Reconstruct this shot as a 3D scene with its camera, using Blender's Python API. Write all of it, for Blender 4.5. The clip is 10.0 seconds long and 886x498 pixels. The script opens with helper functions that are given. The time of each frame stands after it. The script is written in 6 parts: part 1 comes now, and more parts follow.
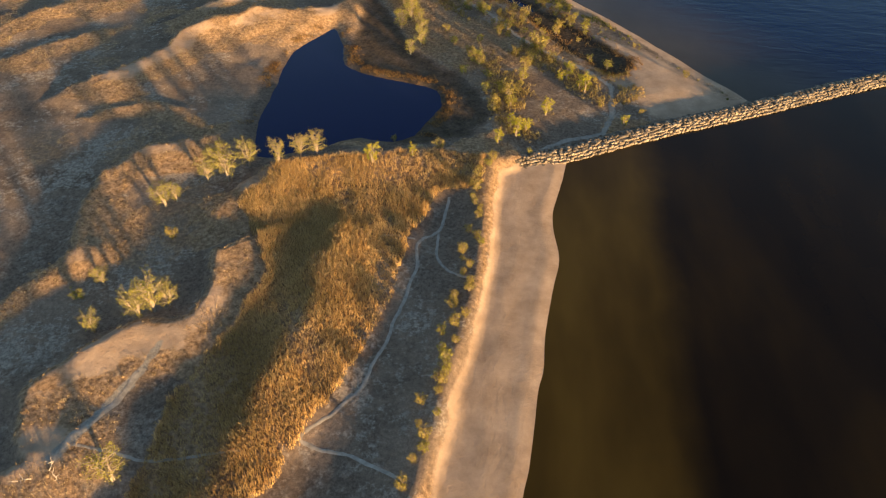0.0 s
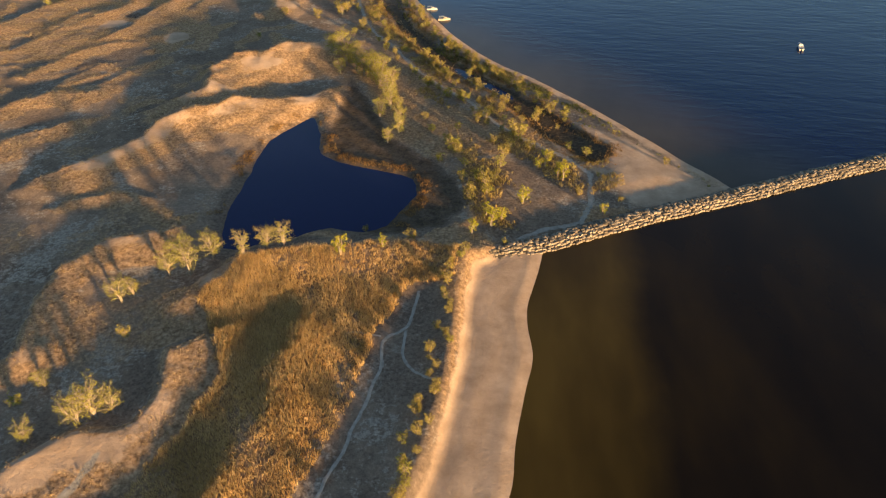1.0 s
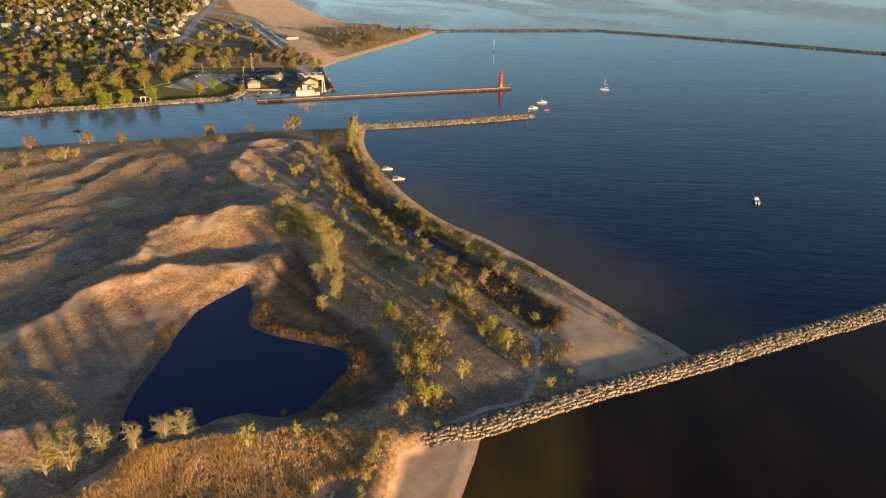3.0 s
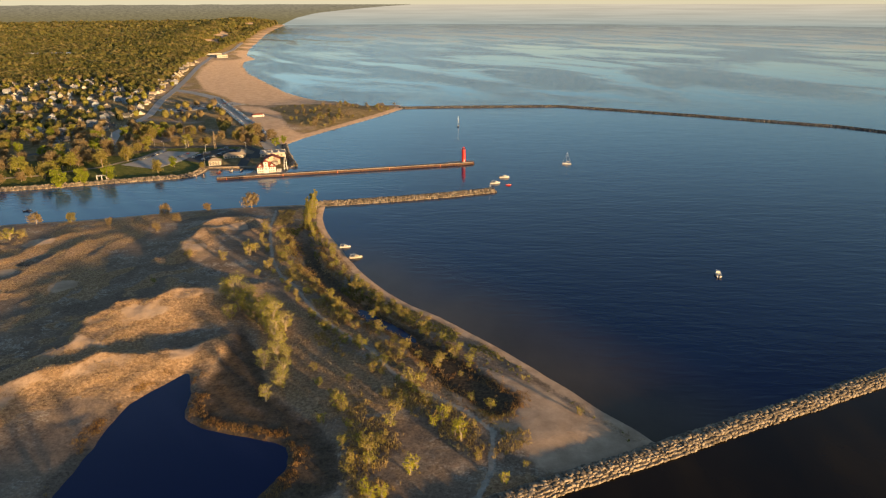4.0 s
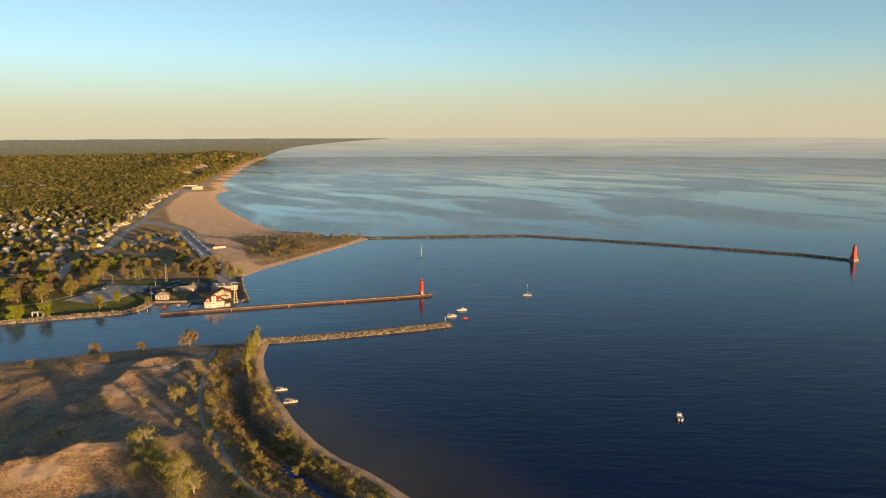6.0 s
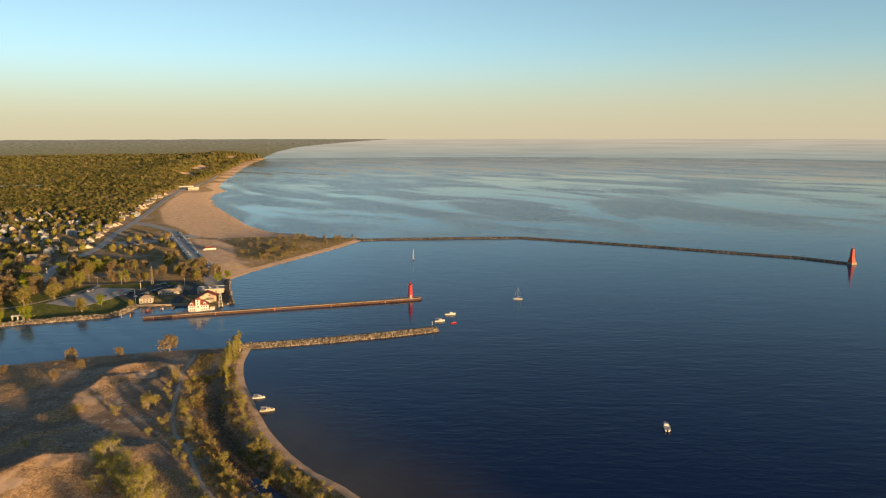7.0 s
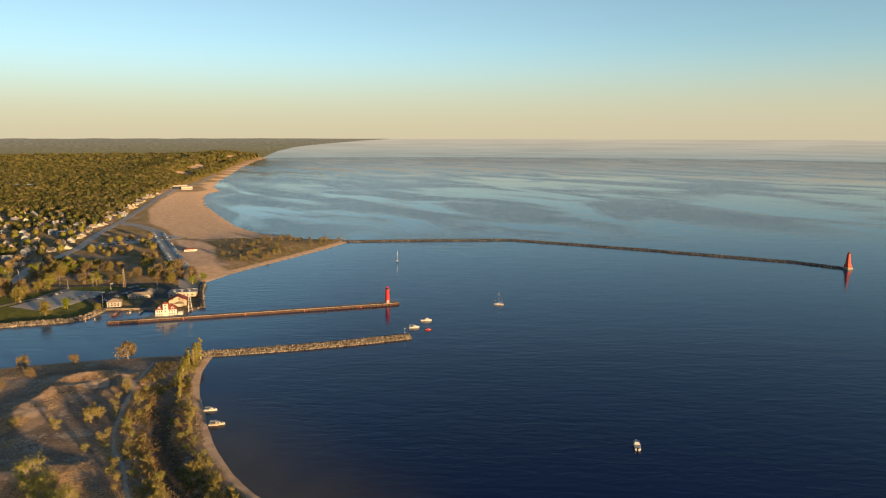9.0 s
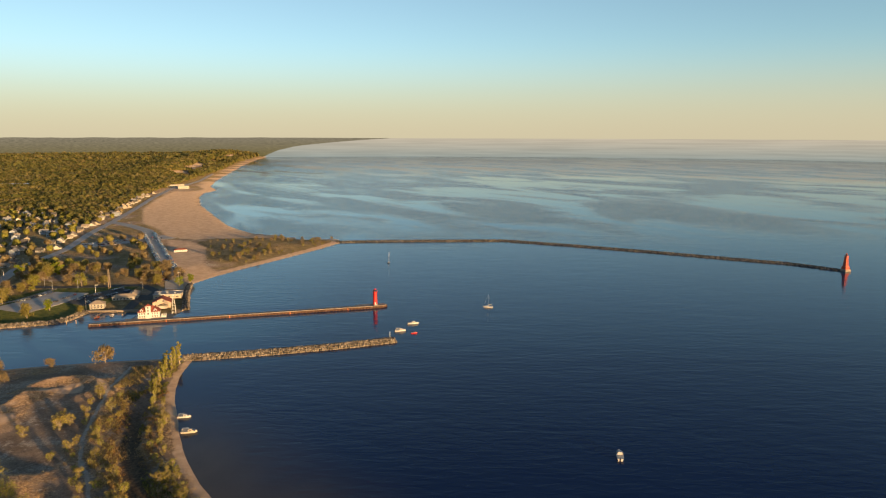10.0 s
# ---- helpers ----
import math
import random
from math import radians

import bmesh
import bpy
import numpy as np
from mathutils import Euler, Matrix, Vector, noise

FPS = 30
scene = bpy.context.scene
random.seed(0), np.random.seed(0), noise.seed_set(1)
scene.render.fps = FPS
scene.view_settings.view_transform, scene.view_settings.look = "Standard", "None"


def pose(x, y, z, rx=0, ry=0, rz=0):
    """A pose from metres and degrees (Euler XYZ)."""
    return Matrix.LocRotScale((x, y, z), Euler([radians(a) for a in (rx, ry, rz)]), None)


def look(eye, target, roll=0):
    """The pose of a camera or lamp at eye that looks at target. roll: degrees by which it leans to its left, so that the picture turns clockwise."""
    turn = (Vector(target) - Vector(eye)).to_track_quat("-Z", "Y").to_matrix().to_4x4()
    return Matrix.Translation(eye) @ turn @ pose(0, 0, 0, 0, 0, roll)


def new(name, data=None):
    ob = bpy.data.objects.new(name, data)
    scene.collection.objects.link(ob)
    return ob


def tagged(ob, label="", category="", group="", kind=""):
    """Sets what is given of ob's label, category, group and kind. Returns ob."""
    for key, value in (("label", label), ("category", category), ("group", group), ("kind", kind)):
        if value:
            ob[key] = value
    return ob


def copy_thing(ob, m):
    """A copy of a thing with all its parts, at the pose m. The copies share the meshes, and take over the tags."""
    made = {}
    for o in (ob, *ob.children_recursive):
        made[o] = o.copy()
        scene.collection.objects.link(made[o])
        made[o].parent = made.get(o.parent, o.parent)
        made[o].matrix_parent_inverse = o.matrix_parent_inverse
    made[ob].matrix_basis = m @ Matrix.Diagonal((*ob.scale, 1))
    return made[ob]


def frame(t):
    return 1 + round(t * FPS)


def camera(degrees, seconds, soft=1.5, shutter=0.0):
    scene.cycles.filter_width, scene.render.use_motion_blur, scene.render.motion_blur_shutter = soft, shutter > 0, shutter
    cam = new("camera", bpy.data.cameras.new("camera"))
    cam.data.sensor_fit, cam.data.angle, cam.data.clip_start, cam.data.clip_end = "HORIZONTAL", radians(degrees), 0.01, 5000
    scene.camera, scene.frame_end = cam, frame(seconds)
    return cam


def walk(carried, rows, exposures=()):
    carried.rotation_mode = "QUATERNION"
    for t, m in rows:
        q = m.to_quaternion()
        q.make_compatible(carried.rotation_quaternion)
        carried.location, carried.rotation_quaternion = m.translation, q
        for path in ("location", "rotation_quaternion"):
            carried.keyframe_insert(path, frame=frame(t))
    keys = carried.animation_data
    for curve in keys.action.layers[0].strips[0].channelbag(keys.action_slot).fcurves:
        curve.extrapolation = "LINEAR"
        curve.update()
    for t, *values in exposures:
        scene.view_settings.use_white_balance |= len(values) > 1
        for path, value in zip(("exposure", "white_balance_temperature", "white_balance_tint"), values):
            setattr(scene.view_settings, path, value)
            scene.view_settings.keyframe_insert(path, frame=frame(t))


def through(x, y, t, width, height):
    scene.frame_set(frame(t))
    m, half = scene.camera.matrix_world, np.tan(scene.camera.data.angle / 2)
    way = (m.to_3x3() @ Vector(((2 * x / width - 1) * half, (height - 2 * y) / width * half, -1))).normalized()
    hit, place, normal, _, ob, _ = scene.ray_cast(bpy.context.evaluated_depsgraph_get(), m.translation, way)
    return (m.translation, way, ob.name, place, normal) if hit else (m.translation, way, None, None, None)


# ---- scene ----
SUN_AZ, SUN_EL, SUN_E = 138.0, 3.8, 4.2
SKY, EXPOSURE, KELVIN = 0.113, 1.34, 7500
SKY_HAZE = (2.10, 1.96, 1.56)
# Glow of the far backdrop strips, low to high, with the haze mixed in.
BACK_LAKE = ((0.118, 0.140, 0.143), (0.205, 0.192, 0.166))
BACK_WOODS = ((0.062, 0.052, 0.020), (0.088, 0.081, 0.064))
# Camera: a drone gliding south-east at about 15 m/s, tilting up to the horizon.
cam = camera(65.57, 10.0, soft=1.2)
PATH = [
    (0.0, look((-108.76, -117.87, 155.50), (-117.49, 25.61, 16.44), 1.258)),
    (0.5, look((-104.13, -111.66, 154.29), (-113.54, 39.41, 23.56), 1.048)),
    (1.0, look((-98.59, -105.10, 153.26), (-109.42, 52.71, 30.87), 0.689)),
    (1.5, look((-93.28, -98.93, 152.63), (-105.27, 65.06, 38.77), 0.383)),
    (2.0, look((-88.10, -92.00, 151.39), (-100.46, 77.75, 46.36), 0.140)),
    (2.5, look((-83.10, -85.70, 151.20), (-95.01, 89.20, 54.94), 0.028)),
    (4.0, look((-68.63, -66.51, 150.05), (-71.87, 121.49, 81.89), -0.130)),
    (4.5, look((-63.34, -61.31, 150.80), (-63.31, 129.95, 92.32), -0.169)),
    (5.0, look((-57.84, -55.16, 151.11), (-55.33, 138.86, 102.62), -0.163)),
    (5.5, look((-52.27, -48.77, 151.20), (-49.98, 147.45, 112.59), -0.193)),
    (6.0, look((-46.42, -42.55, 150.88), (-44.24, 154.69, 117.85), -0.213)),
    (7.5, look((-29.52, -26.13, 150.86), (-27.97, 171.16, 118.08), -0.058)),
    (8.0, look((-23.88, -20.75, 150.92), (-22.52, 176.53, 118.07), -0.002)),
    (8.5, look((-18.22, -15.57, 150.78), (-17.20, 181.70, 117.90), 0.044)),
    (9.0, look((-11.97, -10.41, 150.46), (-11.35, 186.88, 117.65), 0.072)),
    (9.5, look((-5.97, -4.59, 150.41), (-5.68, 192.68, 117.49), 0.102)),
    (10.0, look((0.00, 0.00, 150.75), (-0.01, 197.26, 117.74), 0.130)),
]
walk(cam, PATH, exposures=[(0.0, EXPOSURE + 0.70, KELVIN, 10), (1.2, EXPOSURE + 0.66, KELVIN, 10), (2.6, EXPOSURE + 0.48, KELVIN, 10), (4.2, EXPOSURE + 0.19, KELVIN, 10), (5.5, EXPOSURE, KELVIN, 10), (10.0, EXPOSURE, KELVIN, 10)])

# ---- world, sun ----
world = bpy.data.worlds.new("evening_sky")
scene.world = world
world.use_nodes = True
_n = world.node_tree.nodes
_n.clear()
_sky = _n.new("ShaderNodeTexSky")
_sky.sky_type = "NISHITA"
_sky.sun_disc = False
_sky.sun_elevation = radians(SUN_EL)
_sky.sun_rotation = radians(SUN_AZ)
_sky.altitude = 180
_sky.air_density = 0.72
_sky.dust_density = 0.22
_sky.ozone_density = 2.3
_bg = _n.new("ShaderNodeBackground")
_bg.inputs["Strength"].default_value = SKY
_out = _n.new("ShaderNodeOutputWorld")
_haze = _n.new("ShaderNodeHueSaturation")
_haze.inputs["Saturation"].default_value = 0.86
world.node_tree.links.new(_sky.outputs[0], _haze.inputs["Color"])
_veil = _n.new("ShaderNodeMix")
_veil.data_type, _veil.blend_type = "RGBA", "ADD"
_veil.inputs[7].default_value = (0.0, 0.21, 0.20, 1)
world.node_tree.links.new(_haze.outputs[0], _veil.inputs[6])
_dir = _n.new("ShaderNodeTexCoord")
_up = _n.new("ShaderNodeSeparateXYZ")
world.node_tree.links.new(_dir.outputs["Generated"], _up.inputs[0])
_thin = _n.new("ShaderNodeMapRange")
_thin.inputs[1].default_value, _thin.inputs[2].default_value = 0.10, 0.55
_thin.inputs[3].default_value, _thin.inputs[4].default_value = 1.0, 0.0
world.node_tree.links.new(_up.outputs[2], _thin.inputs[0])
world.node_tree.links.new(_thin.outputs[0], _veil.inputs[0])
_low = _n.new("ShaderNodeMapRange")
_low.interpolation_type = "SMOOTHERSTEP"
_low.inputs[1].default_value, _low.inputs[2].default_value = -0.01, 0.145
_low.inputs[3].default_value, _low.inputs[4].default_value = 0.85, 0.0
world.node_tree.links.new(_up.outputs[2], _low.inputs[0])
_mist = _n.new("ShaderNodeMix")
_mist.data_type = "RGBA"
_mist.inputs[7].default_value = (*SKY_HAZE, 1)
world.node_tree.links.new(_low.outputs[0], _mist.inputs[0])
world.node_tree.links.new(_veil.outputs[2], _mist.inputs[6])
world.node_tree.links.new(_mist.outputs[2], _bg.inputs[0])
world.node_tree.links.new(_bg.outputs[0], _out.inputs[0])

_az, _el = radians(SUN_AZ), radians(SUN_EL)
SUN_DIR = Vector((math.sin(_az) * math.cos(_el), math.cos(_az) * math.cos(_el), math.sin(_el)))
_sun = bpy.data.lights.new("sun", "SUN")
_sun.energy, _sun.angle, _sun.color = SUN_E, radians(2.4), (1.0, 0.67, 0.35)
new("sun", _sun).matrix_world = look(SUN_DIR * 900, (0, 0, 0))

# ---- materials ----
def mat(name, stops, scale=1.0, rough=0.85, metal=0.0, bump=0.0, bump_scale=None, island=0.0, rand=0.0, detail=5.0, spec=0.3):
    """A surface of some colours spread by noise of the given size (per metre), with fine relief."""
    m = bpy.data.materials.new(name)
    m.use_nodes = True
    nt = m.node_tree
    n, l = nt.nodes, nt.links
    bsdf = n["Principled BSDF"]
    tc = n.new("ShaderNodeTexCoord")
    nz = n.new("ShaderNodeTexNoise")
    nz.inputs["Scale"].default_value = scale
    nz.inputs["Detail"].default_value = detail
    nz.inputs["Roughness"].default_value = 0.62
    l.new(tc.outputs["Object"], nz.inputs["Vector"])
    ramp = n.new("ShaderNodeValToRGB")
    ramp.color_ramp.elements[0].position = 0.3
    ramp.color_ramp.elements[1].position = 0.7
    while len(ramp.color_ramp.elements) < len(stops):
        ramp.color_ramp.elements.new(0.5)
    for i, c in enumerate(stops):
        e = ramp.color_ramp.elements[i]
        e.position = 0.3 + 0.4 * i / max(1, len(stops) - 1)
        e.color = (*c, 1)
    fac = nz.outputs["Fac"]
    for amount, kind in ((island, "ShaderNodeNewGeometry"), (rand, "ShaderNodeObjectInfo")):
        if amount:
            src = n.new(kind)
            sock = src.outputs["Random Per Island"] if island and kind == "ShaderNodeNewGeometry" else src.outputs["Random"]
            mr = n.new("ShaderNodeMapRange")
            mr.inputs[3].default_value, mr.inputs[4].default_value = -amount, amount
            l.new(sock, mr.inputs[0])
            ad = n.new("ShaderNodeMath")
            l.new(fac, ad.inputs[0])
            l.new(mr.outputs[0], ad.inputs[1])
            fac = ad.outputs[0]
    l.new(fac, ramp.inputs[0])
    l.new(ramp.outputs[0], bsdf.inputs["Base Color"])
    bsdf.inputs["Roughness"].default_value = rough
    bsdf.inputs["Metallic"].default_value = metal
    bsdf.inputs["Specular IOR Level"].default_value = spec
    if bump:
        nb = n.new("ShaderNodeTexNoise")
        nb.inputs["Scale"].default_value = bump_scale or scale * 5
        nb.inputs["Detail"].default_value = 4
        l.new(tc.outputs["Object"], nb.inputs["Vector"])
        b = n.new("ShaderNodeBump")
        b.inputs["Strength"].default_value = 0.7
        b.inputs["Distance"].default_value = bump
        l.new(nb.outputs["Fac"], b.inputs["Height"])
        l.new(b.outputs[0], bsdf.inputs["Normal"])
    return m


def plain(name, c, rough=0.6, metal=0.0, var=0.12, scale=2.0, spec=0.4):
    d = tuple(v * (1 - var) for v in c)
    u = tuple(min(1, v * (1 + var)) for v in c)
    return mat(name, (d, u), scale, rough, metal, spec=spec)


def leafy(name, stops, scale=0.35, through=0.35, by_clump=0.22):
    """Leaves and straw: colour by clump, some light coming through."""
    m = mat(name, stops, scale, 0.8, island=by_clump, spec=0.15)
    n, l = m.node_tree.nodes, m.node_tree.links
    bsdf = n["Principled BSDF"]
    tr = n.new("ShaderNodeBsdfTranslucent")
    mix = n.new("ShaderNodeMixShader")
    mix.inputs[0].default_value = through
    l.new(bsdf.inputs["Base Color"].links[0].from_socket, tr.inputs[0])
    l.new(bsdf.outputs[0], mix.inputs[1])
    l.new(tr.outputs[0], mix.inputs[2])
    l.new(mix.outputs[0], n["Material Output"].inputs[0])
    return m


LEAF_SPRING = leafy("spring_leaves", ((0.175, 0.16, 0.035), (0.29, 0.265, 0.058), (0.39, 0.345, 0.09)))
LEAF_LIME = leafy("lime_leaves", ((0.218, 0.218, 0.021), (0.345, 0.322, 0.032), (0.460, 0.414, 0.057)))
LEAF_OLIVE = leafy("olive_leaves", ((0.19, 0.155, 0.042), (0.31, 0.25, 0.066), (0.42, 0.34, 0.105)))
LEAF_DARK = leafy("dark_leaves", ((0.03, 0.04, 0.012), (0.06, 0.07, 0.02), (0.09, 0.09, 0.025)))
FOREST = leafy("forest_canopy", ((0.125, 0.122, 0.036), (0.18, 0.168, 0.050), (0.225, 0.19, 0.062), (0.26, 0.205, 0.085)), 0.011, 0.55, 0.20)
TOWN_SPRING = leafy("park_spring_leaves", ((0.17, 0.165, 0.034), (0.27, 0.25, 0.056), (0.37, 0.33, 0.09)), 0.35, 0.5, 0.14)
TOWN_OLIVE = leafy("park_olive_leaves", ((0.17, 0.145, 0.042), (0.26, 0.22, 0.066), (0.35, 0.29, 0.10)), 0.35, 0.5, 0.14)
TOWN_RUST = leafy("park_budding_twigs", ((0.18, 0.13, 0.065), (0.27, 0.20, 0.105), (0.35, 0.27, 0.145)), 0.35, 0.5, 0.14)
TOWN_LIME = leafy("park_lime_leaves", ((0.15, 0.185, 0.018), (0.24, 0.27, 0.03), (0.33, 0.35, 0.048)), 0.35, 0.5, 0.14)
SEDGE = leafy("brown_sedge", ((0.15, 0.085, 0.032), (0.27, 0.155, 0.055), (0.38, 0.235, 0.09)), 0.09, 0.35)
REED = leafy("dry_reed", ((0.425, 0.277, 0.118), (0.566, 0.384, 0.171), (0.684, 0.484, 0.236)), 0.09, 0.4)
TUFT = leafy("dune_grass", ((0.27, 0.18, 0.09), (0.39, 0.275, 0.145), (0.50, 0.37, 0.21)), 0.09, 0.4)
BRUSH = leafy("golden_brush", ((0.20, 0.15, 0.05), (0.33, 0.245, 0.085), (0.44, 0.33, 0.135)), 0.12, 0.35)
GREEN_TUFT = leafy("green_ground_plants", ((0.065, 0.078, 0.019), (0.130, 0.130, 0.026), (0.221, 0.195, 0.052)), 0.1, 0.25)
BARK = mat("bark", ((0.20, 0.155, 0.115), (0.36, 0.29, 0.22)), 1.5, 0.9, bump=0.03)
BLEACHED = mat("bleached_wood", ((0.42, 0.36, 0.29), (0.58, 0.51, 0.42)), 1.5, 0.9, bump=0.02)
STONE = mat("limestone_block", ((0.095, 0.076, 0.056), (0.175, 0.14, 0.102), (0.27, 0.22, 0.165)), 0.9, 0.9, bump=0.08, bump_scale=4, rand=0.2)
STONE_MANY = mat("limestone_rubble", ((0.085, 0.069, 0.051), (0.16, 0.13, 0.097), (0.255, 0.21, 0.158)), 0.9, 0.9, bump=0.08, bump_scale=4, island=0.22)
STONE_DARK = mat("dark_wet_rubble", ((0.035, 0.031, 0.027), (0.075, 0.065, 0.055), (0.19, 0.165, 0.135)), 0.9, 0.85, bump=0.08, bump_scale=4, island=0.25)

# ---- the lie of the land ----
rng = np.random.default_rng(7)
_LAT = rng.random((512, 512))


def vnoise(x, y, size, octaves=4, seed=0):
    """Smooth value noise, 0 to 1, with features of the given size in metres."""
    total, amp, norm = np.zeros(np.shape(x)), 1.0, 0.0
    for o in range(octaves):
        u, v = np.asarray(x) / size + 31.7 * (seed + o), np.asarray(y) / size + 17.3 * (seed + 2 * o)
        i, j = np.floor(u).astype(int), np.floor(v).astype(int)
        a, b = u - i, v - j
        a, b = a * a * (3 - 2 * a), b * b * (3 - 2 * b)
        i0, i1, j0, j1 = i % 512, (i + 1) % 512, j % 512, (j + 1) % 512
        total += amp * ((_LAT[i0, j0] * (1 - a) + _LAT[i1, j0] * a) * (1 - b) + (_LAT[i0, j1] * (1 - a) + _LAT[i1, j1] * a) * b)
        norm, amp, size = norm + amp, amp * 0.5, size * 0.5
    return total / norm


def smooth(lo, hi, v):
    s = np.clip((np.asarray(v, float) - lo) / (hi - lo), 0, 1)
    return s * s * (3 - 2 * s)


def off_line(x, y, pts, closed=False):
    """Distance to a polyline, and on which side of it the sun stands from there (positive: on the sunny side)."""
    best, side = np.full(np.shape(x), 1e9), np.zeros(np.shape(x))
    n = len(pts)
    for k in range(n if closed else n - 1):
        (ax, ay), (bx, by) = pts[k], pts[(k + 1) % n]
        dx, dy = bx - ax, by - ay
        t = np.clip(((x - ax) * dx + (y - ay) * dy) / (dx * dx + dy * dy + 1e-9), 0, 1)
        ox, oy = x - ax - t * dx, y - ay - t * dy
        d = np.hypot(ox, oy)
        near = d < best
        best = np.where(near, d, best)
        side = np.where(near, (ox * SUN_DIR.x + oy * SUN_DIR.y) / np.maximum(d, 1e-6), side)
    return best, side


def inside(x, y, pts):
    r = np.zeros(np.shape(x), bool)
    for (ax, ay), (bx, by) in zip(pts, pts[1:] + pts[:1]):
        if ay != by:
            r ^= ((ay > y) != (by > y)) & (x < (bx - ax) * (y - ay) / (by - ay) + ax)
    return r


def sdf(x, y, pts):
    """Metres inside (+) or outside (-) a closed outline."""
    d = off_line(x, y, pts, True)[0]
    return np.where(inside(x, y, pts), d, -d)



def curve(pts, n=4):
    """A smooth line through the given places."""
    q = [pts[0]] + list(pts) + [pts[-1]]
    out = []
    for a, b, c, d in zip(q, q[1:], q[2:], q[3:]):
        for k in range(n):
            t = k / n
            out.append(tuple(0.5 * (2 * b[i] + (c[i] - a[i]) * t + (2 * a[i] - 5 * b[i] + 4 * c[i] - d[i]) * t * t + (3 * b[i] - a[i] - 3 * c[i] + d[i]) * t ** 3) for i in (0, 1)))
    return out + [tuple(pts[-1])]


BAY = [(5, 142), (-3, 154), (-11, 163), (-19, 175), (-30, 190), (-43, 208), (-57, 225), (-76, 247), (-97, 267), (-115, 293),
       (-131, 323), (-144, 353), (-156, 381), (-165, 413), (-168, 443)]
CHANNEL_N = [(-187, 447), (-228, 440), (-267, 430), (-304, 417), (-339, 405), (-375, 398), (-470, 370), (-640, 318), (-2400, -260)]
NEAR_SHORE = [(-2400, -1500), (-190, -1500), (-150, -600), (-122, -250), (-108, -110), (-97, -60), (-93, -40), (-91, -28), (-89, -11), (-87, -2), (-86, 12), (-84, 26),
              (-81, 41), (-82, 53), (-82, 64), (-79, 78), (-76, 94)]
PENINSULA = curve(BAY, 3) + CHANNEL_N + NEAR_SHORE[:4] + curve(NEAR_SHORE[4:])
CHANNEL_S = [(-2400, -260 + 75), (-492, 461), (-455, 481), (-411, 495), (-368, 511), (-310, 531), (-303, 543), (-301, 566), (-257, 570)]
BAY_S = [(-256, 541), (-226, 549), (-223, 575), (-232, 600), (-245, 637), (-256, 676), (-243, 720), (-221, 770), (-195, 825), (-166, 890), (-142, 955)]
OUTER = [(-149, 972), (-215, 984), (-290, 1033), (-324, 1076), (-359, 1130), (-447, 1310), (-513, 1445), (-584, 1640), (-611, 1759), (-608, 1850),
         (-673, 1990), (-748, 2290), (-798, 2540), (-938, 3200), (-1055, 3870), (-1230, 5000)]
MAINLAND = CHANNEL_S + BAY_S + OUTER + [(-6000, 5000), (-6000, -1500)]
POND = [(-193, 84), (-196, 93), (-199, 108), (-199, 122), (-199, 138), (-199, 154), (-198, 166), (-193, 177), (-188, 186), (-182, 193), (-176, 181), (-172, 168), (-170, 158),
        (-162, 152), (-150, 148), (-138, 145), (-127, 140), (-124, 128), (-129, 115), (-133, 104), (-143, 98), (-155, 100), (-163, 96), (-169, 91), (-179, 88), (-185, 84)]
POND = curve(POND + POND[:1], 2)[:-1]
BEACH_IN = [(-97, 88), (-103, 86), (-105, 66), (-105, 48), (-106, 32), (-108, 18), (-110, 3), (-113, -9), (-114, -20), (-116, -31), (-118, -43), (-128, -90), (-150, -250), (-180, -600)]
DITCH = [(-172, 380), (-165, 350), (-150, 310), (-130, 271), (-109, 244), (-91, 226), (-74, 200), (-60, 178), (-51, 167)]
TRAIL = [(-203, 430), (-195, 380), (-179, 322), (-168, 298), (-156, 281), (-139, 249), (-126, 231), (-107, 211), (-94, 189), (-84, 178), (-64, 161),
         (-54, 148), (-56, 125), (-61, 112), (-75, 107), (-86, 99)]
TRACK = [(-118, 67), (-120, 49), (-127, 44), (-126, 30), (-131, 5), (-136, -14), (-144, -25), (-150, -31), (-144, -33), (-133, -34), (-122, -40)]
SPUR = [(-120, 49), (-120, 36), (-115, 30), (-108, 27)]
HOLLOW_TRACK = [(-206, -42), (-203, -34), (-198, -22), (-195, -14), (-193, -6)]
SANDFAN = [(-60, 198), (-32, 184), (2, 140), (-12, 128), (-40, 122), (-50, 140), (-50, 160)]
SAND_RIDGE = [(-104, 224), (-90, 206), (-76, 188), (-64, 172), (-54, 160), (-48, 150)]
REEDS = [(-106, 90), (-107, 74), (-121, 69), (-131, 43), (-134, 11), (-142, -17), (-150, -33), (-158, -60), (-185, -75), (-184, -21), (-177, -1), (-171, 24),
         (-178, 38), (-190, 56), (-180, 76), (-140, 88)]

